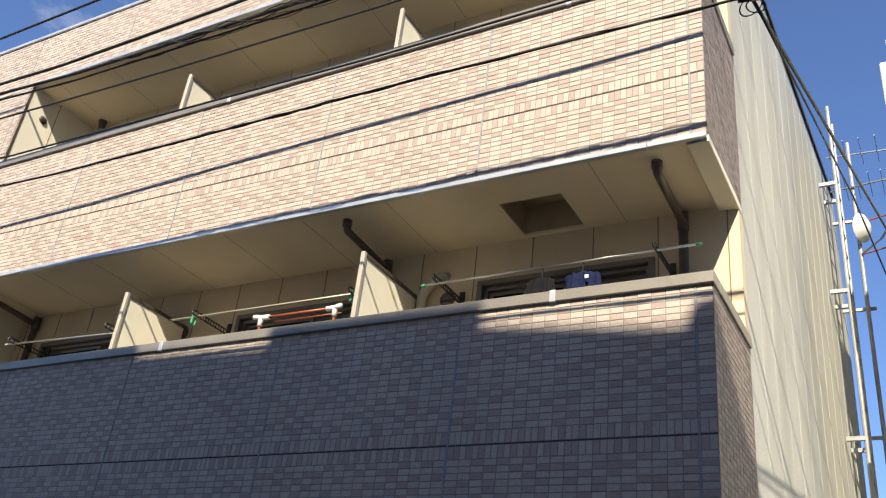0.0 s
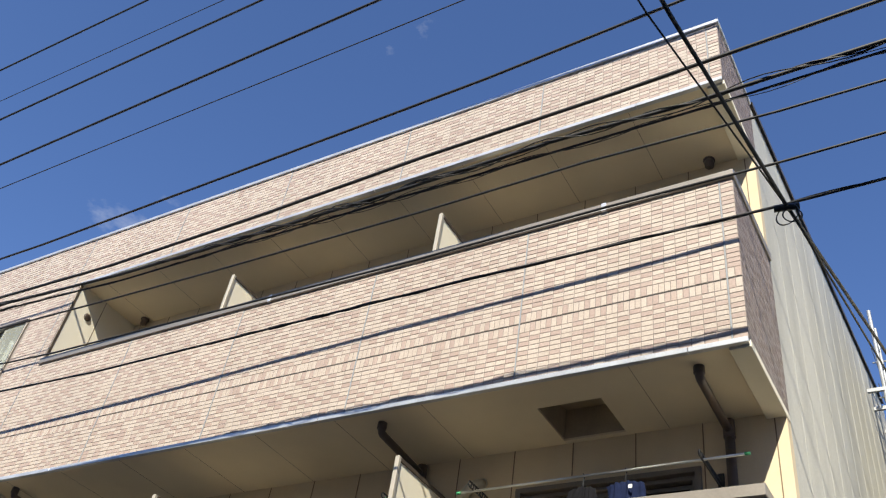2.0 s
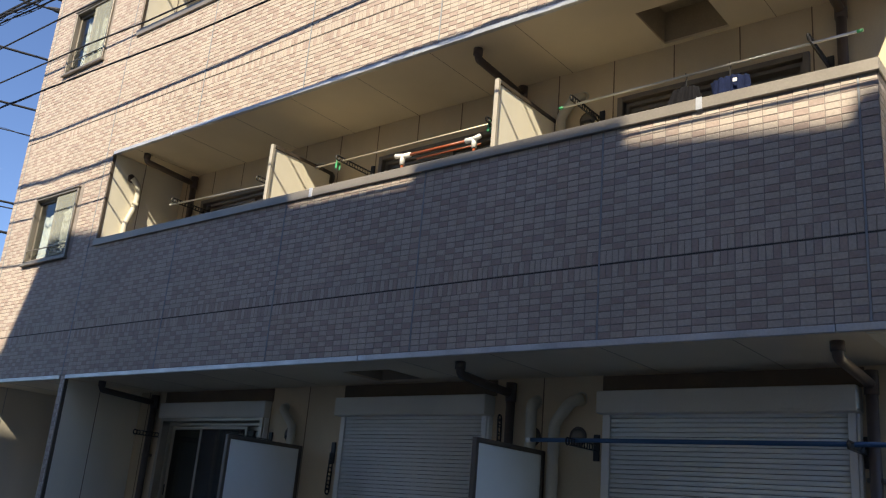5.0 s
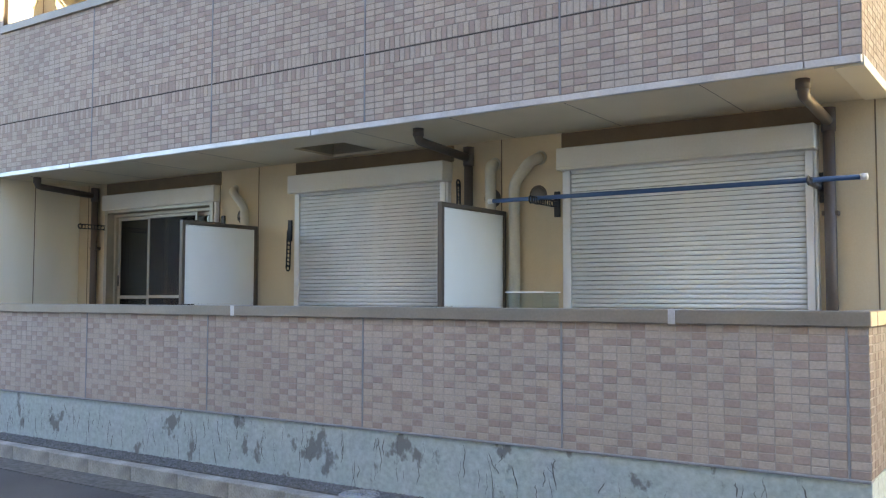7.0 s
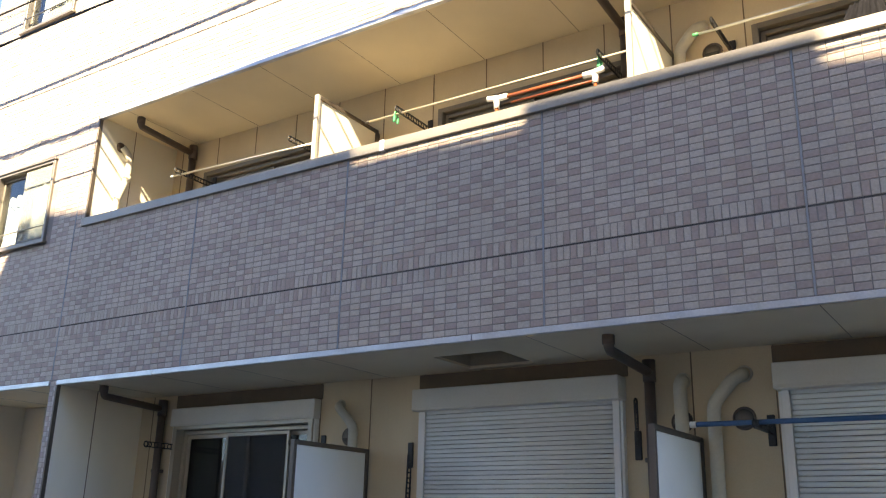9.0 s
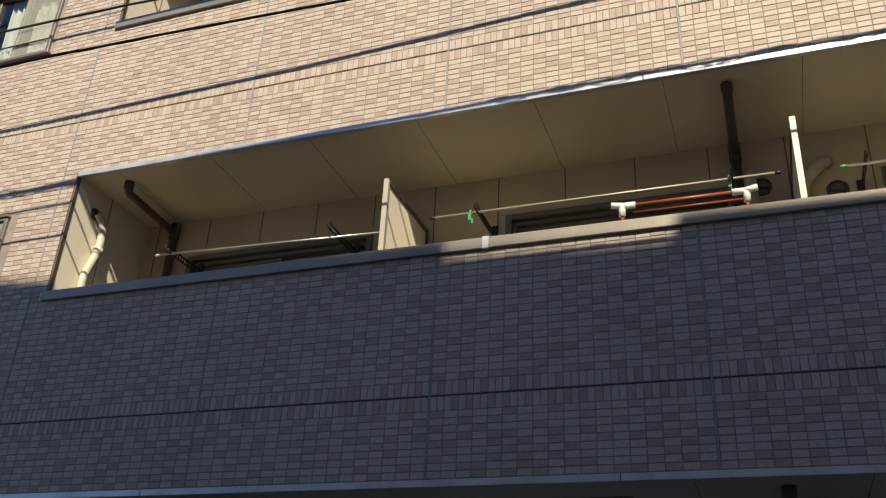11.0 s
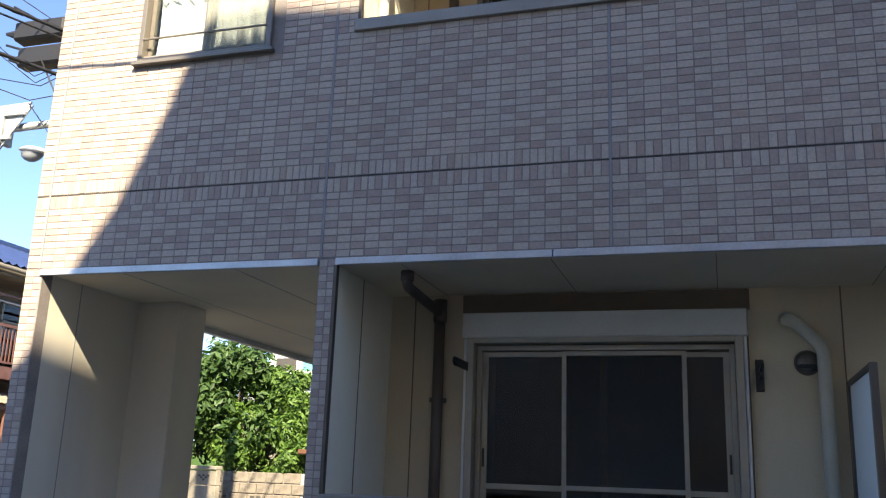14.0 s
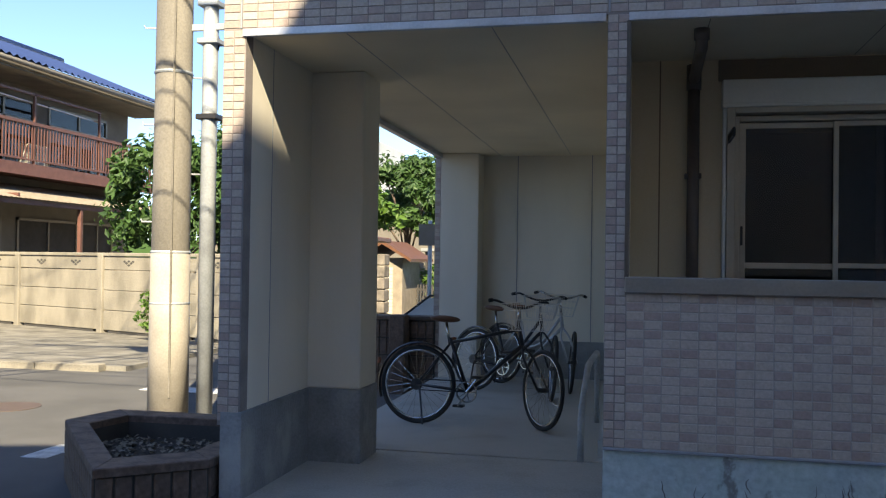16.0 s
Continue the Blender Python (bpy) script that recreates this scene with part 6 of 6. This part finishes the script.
for yy, w in ((5.0, 2.6), (8.2, 2.6), (11.0, 1.6)):
    w_ = part("window", boxes([((-1.12, yy, 0.6), (-1.05, yy + 0.07, 2.5)), ((-1.12, yy + w - 0.07, 0.6), (-1.05, yy + w, 2.5)), ((-1.12, yy, 2.43), (-1.05, yy + w, 2.5)), ((-1.12, yy + w / 2 - 0.03, 0.6), (-1.05, yy + w / 2 + 0.03, 2.5))]), M_WINFR, hs, "dark-framed ground-floor window")
    # opaque pane; the darkness of the room inside is put into its colour
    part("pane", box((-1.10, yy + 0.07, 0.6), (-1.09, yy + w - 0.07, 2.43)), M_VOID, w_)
aw = part("awning", bmesh.new(), M_TIN, hs, "faded corrugated awning on red-brown posts")
bma = bmesh.new()
prev = None
for i in range(120):
    yy = 3.0 + i * 0.085
    z = 0.02 * (i % 2)
    row = [bma.verts.new((-1.1, yy, 3.35 + z)), bma.verts.new((0.75, yy, 2.85 + z))]
    if prev:
        bma.faces.new((prev[0], prev[1], row[1], row[0]))
    prev = row
bma.to_mesh(aw.data)
bma.free()
part("awning_beam", boxes([((0.6, 3.0, 2.72), (0.68, 13.0, 2.82)), ((-1.1, 6.0, 2.9), (0.65, 6.07, 2.98))]), M_WOODPOST, aw)
for yy in (5.2, 8.4):
    part("awning_post", box((0.58, yy, 0), (0.68, yy + 0.1, 2.75), 0.006), M_WOODPOST, aw)
ac = thing("air_conditioner", (-25.1, 20.9, 3.65), "cream air-conditioner unit on the house balcony", "air conditioner")
part("casing", box((-0.15, -0.4, 0), (0.15, 0.4, 0.6), 0.02), M_DUCT, ac)
part("grille", boxes([((0.151, -0.35, 0.05 + i * 0.07), (0.158, 0.15, 0.07 + i * 0.07)) for i in range(7)]), M_SEAL, ac)
an = thing("roof_antenna", (-28.7, 24.0, 7.9), "thin television antenna on the house roof", "antenna")
part("mast", tube([(0, 0, 0), (0, 0, 3.1)], 0.02, 6), M_STEEL, an)
part("boom", tube([(-0.5, 0, 3.0), (0.5, 0.2, 3.05)], 0.012, 5), M_STEEL, an)
for i in range(6):
    part("element", tube([(-0.45 + i * 0.18, -0.25, 3.0), (-0.45 + i * 0.18, 0.3, 3.03)], 0.007, 4), M_STEEL, an)

# ---- garden corner seen through the bay ----
gw = thing("rough_block_wall", (-21.05, 17.6, -0.15), "rough-faced block garden wall with pierced blocks", "garden wall")
first = None
for row in range(7):
    for i in range(13):
        if first is None:
            first = part("block", box((0.004, 0.0, 0.004), (0.395, 0.14, 0.215), 0.014), M_BRICKW, gw)
            o = first
        else:
            o = first.copy()
            scene.collection.objects.link(o)
        o.location = (i * 0.4 + (0.2 if row % 2 else 0), random.uniform(-0.008, 0.008), row * 0.22)
part("mortar_core", box((0, 0.03, 0), (5.3, 0.12, 1.53)), M_KERB, gw)
ph = bmesh.new()
for row in (2, 4):
    for i in (4, 6, 8, 10):
        for dx, dz in ((0.13, 0.07), (0.27, 0.07), (0.13, 0.15), (0.27, 0.15)):
            add_box(ph, (i * 0.4 + dx - 0.05, -0.012, row * 0.22 + dz - 0.025), (i * 0.4 + dx + 0.05, 0.002, row * 0.22 + dz + 0.025))
part("piercings", ph, M_VOID, gw)
gt = thing("gate", (-15.78, 18.0, -0.15), "dark wrought-iron gate beside a block post under a low roof", "gate")
for i in range(8):
    part("bar", tube([(i * 0.075, 0, 0.1), (i * 0.075 + 0.05, 0, 0.7), (i * 0.075, 0, 1.30)], 0.012, 5), M_BRACK, gt)
for z in (0.25, 1.15):
    part("gate_rail", box((-0.03, -0.02, z), (0.58, 0.02, z + 0.04)), M_BRACK, gt)
for k in range(7):
    part("post_block", box((0.62, -0.2, 0.01 + k * 0.24), (1.06, 0.2, 0.24 + k * 0.24), 0.02), M_BRICKW, gt)
part("gate_roof", box((-0.15, -0.5, 1.92), (0.98, 0.6, 2.02), 0.02), M_SADDLE, gt, "low brown gate roof")
for x in (-0.06, 0.5):
    part("roof_post", box((x, -0.05, 0), (x + 0.09, 0.04, 1.93)), M_SADDLE, gt)
shd = thing("garden_shed", (-15.62, 19.9, -0.15), "small garage shed with a gabled roof and a white shutter", "shed")
part("wall", box((0, 0, 0), (0.72, 1.6, 1.62)), M_TIN, shd)
part("shutter", boxes([((0.06, -0.02 - 0.01 * (i % 2), 0.05 + i * 0.08), (0.50, 0.0, 0.122 + i * 0.08)) for i in range(17)]), M_DUCT, shd, "cream roller shutter")
bm = bmesh.new()
pr = [(-0.3, 1.62), (0.32, 2.0), (0.98, 1.60), (0.98, 1.53), (0.32, 1.92), (-0.3, 1.55)]
a_ = [bm.verts.new((x, -0.3, z)) for x, z in pr]
b_ = [bm.verts.new((x, 1.9, z)) for x, z in pr]
bm.faces.new(a_)
bm.faces.new(b_[::-1])
for i in range(6):
    bm.faces.new((a_[i], b_[i], b_[(i + 1) % 6], a_[(i + 1) % 6]))
part("roof", bm, M_SADDLE, shd, "brown gabled roof")
fb = thing("apartment_building", (-37.0, 55.5, 0), "white and teal apartment building far behind the trees", "apartment building")
part("wall", boxes([((0, 0, 0), (10.6, 8, 9.2)), ((1.0, 2, 9.2), (6, 7, 10.6))]), M_SKYWALL, fb)
for z in (4.6, 7.0):
    part("band", box((-0.1, -0.5, z), (7.6, 0.0, z + 0.9), 0.02), M_SKYWALL, fb, "white balcony band")
part("teal_stair", boxes([((7.8, -0.6, 6.2 - 0.6 * i), (10.4, -0.05, 6.8 - 0.6 * i)) if i % 2 else ((8.3, -0.6, 6.4), (10.5, -0.05, 7.4)) for i in range(2)]), M_TEAL, fb, "teal stair panel")
for i in range(4):
    for z in (5.55, 7.95):
        part("window", box((0.5 + i * 2.0, -0.04, z), (2.0 + i * 2.0, -0.005, z + 0.85)), M_TEAL if i % 3 else M_VOID, fb, "shaded balcony opening")
lh = thing("low_house", (-25.0, 30.5, 0), "low house with a grey-green ribbed metal roof", "house")
part("wall", box((0, 0, 0), (9, 6, 3.7)), M_STUCCO, lh)
bm = bmesh.new()
prev = None
for i in range(61):
    x = -0.5 + i * 10 / 60
    z = 0.05 * (i % 3 == 0)
    row = [bm.verts.new((x, -0.8, 3.6 + z)), bm.verts.new((x, 3.0, 4.5 + z))]
    if prev:
        bm.faces.new((prev[0], row[0], row[1], prev[1]))
    prev = row
part("roof", bm, M_BASE, lh, "grey-green ribbed metal roof")
fn = thing("garden_fence", (-14.95, 21.2, -0.15), "dark slatted garden fence beside the shed", "fence")
for i in range(22):
    part("slat", box((i * 0.07, 0, 0.05), (i * 0.07 + 0.035, 0.02, 1.0)), M_VOID, fn)
for z in (0.2, 0.85):
    part("fence_rail", box((-0.02, 0.02, z), (1.56, 0.05, z + 0.05)), M_VOID, fn)
tree("garden_shrub", (-14.3, 21.9, -0.1), 1.75, (0.7, 0.5, 0.6), 2600, 0.055, M_LEAF, "bright green shrub over a slatted fence", 11, trunk=0.03, low=0.2)
cr = thing("carport_roof", (-14.9, 22.8, -0.1), "flat grey carport roof on thin posts", "carport")
part("roof", box((-0.3, 0, 1.75), (1.6, 2.0, 1.83), 0.01), M_BASE, cr)
for x in (-0.2, 1.5):
    part("post", box((x, 0.1, 0), (x + 0.06, 0.16, 1.75)), M_VOID, cr)
rs = thing("road_sign", (-13.25, 15.5, -0.15), "road sign on a thin steel pole seen from behind", "road sign")
part("pole", tube([(0, 0, 0), (0, 0, 2.25)], 0.035, 10), M_GALV, rs, "", True)
part("plate", tube([(0, -0.05, 2.0), (0, -0.07, 2.0)], 0.26, 4), M_DKMETAL, rs, "dark back of a sign plate")
structure("backdrop_far_trees", boxes([((-60, 75, 0), (-8, 76, 3.0))]), M_LEAF_D, "distant dark greenery along the horizon", "backdrop")

# ---- right side: ladder, antenna, neighbour ----
ld = thing("wall_ladder", (-0.83, 11.3, 2.6), "galvanised steel ladder with a safety cage on the side wall", "ladder")
for dy in (-0.22, 0.22):
    part("stile", tube([(0, dy, 0), (0, dy, 7.2)], 0.025, 8), M_LADDER, ld)
for i in range(23):
    part("rung", tube([(0, -0.22, 0.2 + i * 0.3), (0, 0.22, 0.2 + i * 0.3)], 0.012, 6), M_LADDER, ld)
for z in (0.5, 2.4, 4.3, 5.9):
    part("standoff", boxes([((-0.21, -0.25, z), (0.0, -0.21, z + 0.05)), ((-0.21, 0.21, z), (0.0, 0.25, z + 0.05))]), M_LADDER, ld)
ms = thing("tv_antenna", (-0.70, 12.2, 5.0), "television antenna mast with dish and long yagi arms", "antenna")
part("mast", tube([(0, 0, 0), (0, 0, 4.9)], 0.028, 8), M_LADDER, ms)
for z, L_, a in ((4.7, 1.5, 0.1), (4.1, 1.1, -0.2)):
    bmy = part("boom", tube([(-0.3, 0, z), (L_, a, z)], 0.014, 6), M_STEEL, ms)
    for i in range(8):
        x = -0.25 + i * (L_ + 0.2) / 8
        part("element", tube([(x, -0.35, z + 0.02), (x, 0.35, z + 0.02)], 0.007, 4), M_STEEL, bmy)
for z in (3.5, 3.0):
    part("red_arm", tube([(0, 0, z), (1.3, -0.2, z + 0.15)], 0.012, 5), M_RED, ms, "red antenna rod")
bm = bmesh.new()
bmesh.ops.create_uvsphere(bm, u_segments=20, v_segments=12, radius=0.30)
bmesh.ops.delete(bm, geom=[v for v in bm.verts if v.co.z > -0.17], context="VERTS")
bmesh.ops.transform(bm, matrix=pose(0.12, -0.15, 3.35, -80, 0, 62) @ pose(0, 0, 0.28), verts=bm.verts)
part("dish", bm, M_PVC, ms, "white satellite dish", True)
part("dish_arm", tube([(0.0, 0, 3.0), (0.3, -0.4, 3.0), (0.5, -0.6, 3.2)], 0.015, 6), M_LADDER, ms)
part("pipe_frame", boxes([((-0.35, 0.1, 0.4), (0.1, 0.14, 0.44)), ((-0.35, 0.1, 2.2), (0.1, 0.14, 2.24)), ((-0.35, 0.1, 3.6), (0.1, 0.14, 3.64))]), M_LADDER, ms)
nb = thing("neighbour_building", (0.02, 9.15, 0), "white tiled neighbouring building with a grey drain pipe", "building")
part("wall", boxes([((0.0, 0, -0.2), (5, 10, 7.85))]), M_CREAM_W, nb)
part("tiled_parapet", boxes([((-0.10, -0.1, 7.85), (5.05, 10, 8.75)), ((0.0, -0.06, 8.75), (5.0, 9.9, 9.1))], 0.01), M_BAYWALL, nb, "white tiled parapet")
part("drain_pipe", tube(bend([(0.4, -0.12, 6.45), (-0.12, -0.12, 6.45), (-0.12, -0.12, 0)], 0.12), 0.075, 10), M_SEAL, nb, "grey drain pipe", True)
fh = thing("rear_house", (-0.75, 19.0, 0), "pale rendered house behind the block", "house")
part("wall", box((0, 0, -0.2), (7, 8, 6.6)), M_CREAM_W, fh)
part("roof", box((-0.2, -0.2, 6.6), (7.2, 8.2, 6.8), 0.03), M_DKMETAL, fh)

# ---- facade tiles: laid in panels between the joints ----
TW, TH_ = 0.0937, 0.0468
GAP = 0.0035


def one_tile(w, h):
    """Front tile at the origin in the xz plane, proud towards -y, with chamfered edges."""
    w, h, c = w - GAP, h - GAP, 0.0022
    v = [(GAP / 2, 0, GAP / 2), (w, 0, GAP / 2), (w, 0, h), (GAP / 2, 0, h)]
    v += [(GAP / 2 + c, -TP, GAP / 2 + c), (w - c, -TP, GAP / 2 + c), (w - c, -TP, h - c), (GAP / 2 + c, -TP, h - c)]
    return v, [(4, 5, 6, 7), (0, 1, 5, 4), (1, 2, 6, 5), (2, 3, 7, 6), (3, 0, 4, 7)]


def cells(x0, x1, z0, z1, holes=(), soldier=None, tw=TW):
    """Cells (x, z, w, h) of one region, panel by panel; soldier: height of the joint with upright tiles on both sides."""
    out = []
    xs = [x0] + sorted(j for j in JOINTS if x0 + 0.03 < j < x1 - 0.03) + [x1]
    bands = [(z0, z1, tw, TH_)]
    if soldier and z0 < soldier < z1:
        bands = [(z0, soldier - 0.099, TW, TH_), (soldier - 0.099, soldier - 0.005, TH_, TW), (soldier + 0.005, soldier + 0.099, TH_, TW), (soldier + 0.099, z1, TW, TH_)]
    for a, b in zip(xs, xs[1:]):
        a2, b2 = a + (0.006 if a != x0 else 0), b - (0.006 if b != x1 else 0)
        for p, q, w, h in bands:
            if q - p < 0.03:
                continue
            n, m = max(1, round((b2 - a2) / w)), max(1, round((q - p) / h))
            ww, hh = (b2 - a2) / n, (q - p) / m
            for j in range(m):
                for i in range(n):
                    x, z = a2 + i * ww, p + j * hh
                    if not any(x + ww > hx0 and x < hx1 and z + hh > hz0 and z < hz1 for hx0, hx1, hz0, hz1 in holes):
                        out.append((x, z, ww, hh))
    return out


def lay(owner, regions, plane, singles=None):
    """Tiles on owner. plane: 'front' at y = F, 'side' on the face x = XR, 'inner' on x given. singles: (x0, x1, z0, z1) laid as single pieces."""
    vs, fs, tones = [], [], []
    shared, rose_at = {}, set()
    r = random.Random(len(regions) * 31 + int(owner.matrix_world.translation.length * 10))
    count = 0
    for reg in regions:
        for x, z, w, h in cells(**reg):
            pv, pf = one_tile(w, h)
            dy = r.uniform(-0.0012, 0.0012)
            near = (round((x - w) / w), round(z / h)) in rose_at or (round(x / w), round((z - h) / h)) in rose_at
            rose = int(r.random() < (0.14 if near else 0.62))
            if rose:
                rose_at.add((round(x / w), round(z / h)))
            if singles and plane == "front" and singles[0] <= x and x + w <= singles[1] + 0.001 and singles[2] <= z and z + h <= singles[3] + 0.001 and count < 310:
                key = (round(w, 4), round(h, 4), rose)
                if key not in shared:
                    me = bpy.data.meshes.new("tile")
                    me.from_pydata(pv, [], pf)
                    me.materials.append(M_TILE_P[rose])
                    shared[key] = me
                o = new("tile", shared[key])
                o.parent = owner
                o.location = (x, F + dy - 0.0005, z)
                count += 1
                continue
            b0 = len(vs)
            if plane == "front":
                vs += [(x + a, F + dy - 0.0005 + b, z + c) for a, b, c in pv]
            else:
                vs += [(XR + 0.0005 - b + dy, x + a, z + c) for a, b, c in pv]
            fs += [tuple(b0 + k for k in f) for f in pf]
            tones += [rose] * len(pf)
    me = bpy.data.meshes.new("tile_field")
    me.from_pydata(vs, [], fs)
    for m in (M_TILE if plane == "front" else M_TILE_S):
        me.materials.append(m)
    me.polygons.foreach_set("material_index", tones)
    o = new("tile_field", me)
    o.parent = owner
    o["kind"] = "stuff"
    # sealant in the panel joints
    bm = bmesh.new()
    for reg in regions:
        if plane != "front":
            continue
        for j in JOINTS:
            if reg["x0"] + 0.03 < j < reg["x1"] - 0.03 and not any(h[0] < j < h[1] for h in reg.get("holes", ())):
                add_box(bm, (j - 0.0055, F - 0.006, reg["z0"]), (j + 0.0055, F + 0.001, reg["z1"]))
    jb = bmesh.new()
    for rg in regions:
        if plane == "front" and rg["soldier"]:
            add_box(jb, (rg["x0"], F - 0.0012, rg["soldier"] - 0.0045), (rg["x1"], F + 0.001, rg["soldier"] + 0.0045))
    if jb.verts:
        part("level_joint", jb, M_VOID, owner, "dark horizontal expansion joint")
    else:
        jb.free()
    if bm.verts:
        part("joint_sealant", bm, M_SEAL, owner, "pale grey vertical sealant lines")
    else:
        bm.free()


def reg(x0, x1, z0, z1, holes=(), soldier=None):
    return {"x0": x0, "x1": x1, "z0": z0, "z1": z1, "holes": holes, "soldier": soldier}


H2, H3 = (-11.43, -10.365, 4.18, 5.11), (-11.50, -10.51, 6.92, 7.92)
lay(W2, [reg(XL, XR, 2.73, 4.25, (H2,), 3.25)], "front", (-9.9, -8.3, 3.34, 4.25))
lay(W2L, [reg(XL, XO, 4.25, 5.45, (H2,))], "front", (-10.36, XO, 4.25, 5.45))
lay(W3, [reg(XL, XR, 5.45, 7.04, (H3,), 6.01)], "front", (-9.9, -8.3, 6.10, 7.04))
lay(W3L, [reg(XL, XO, 7.04, 8.34, (H3,))], "front", (-10.51, XO, 7.04, 8.34))
lay(WT, [reg(XL, XR, 8.36, ROOF - 0.05)], "front", (-9.9, -8.11, 8.35, 9.2))
lay(W1, [reg(PX1, XR, 0.422, 1.238)], "front", (PX1, -8.11, 0.42, 1.24))
lay(WP, [dict(reg(PX0, PX1, 0.422, 2.72), tw=0.058)], "front", (-9.99, -9.75, 0.42, 2.72))
lay(WQ, [dict(reg(XL, -11.985, 0.445, 2.72), tw=0.066)], "front", (-12.2, -11.9, 0.44, 2.72))
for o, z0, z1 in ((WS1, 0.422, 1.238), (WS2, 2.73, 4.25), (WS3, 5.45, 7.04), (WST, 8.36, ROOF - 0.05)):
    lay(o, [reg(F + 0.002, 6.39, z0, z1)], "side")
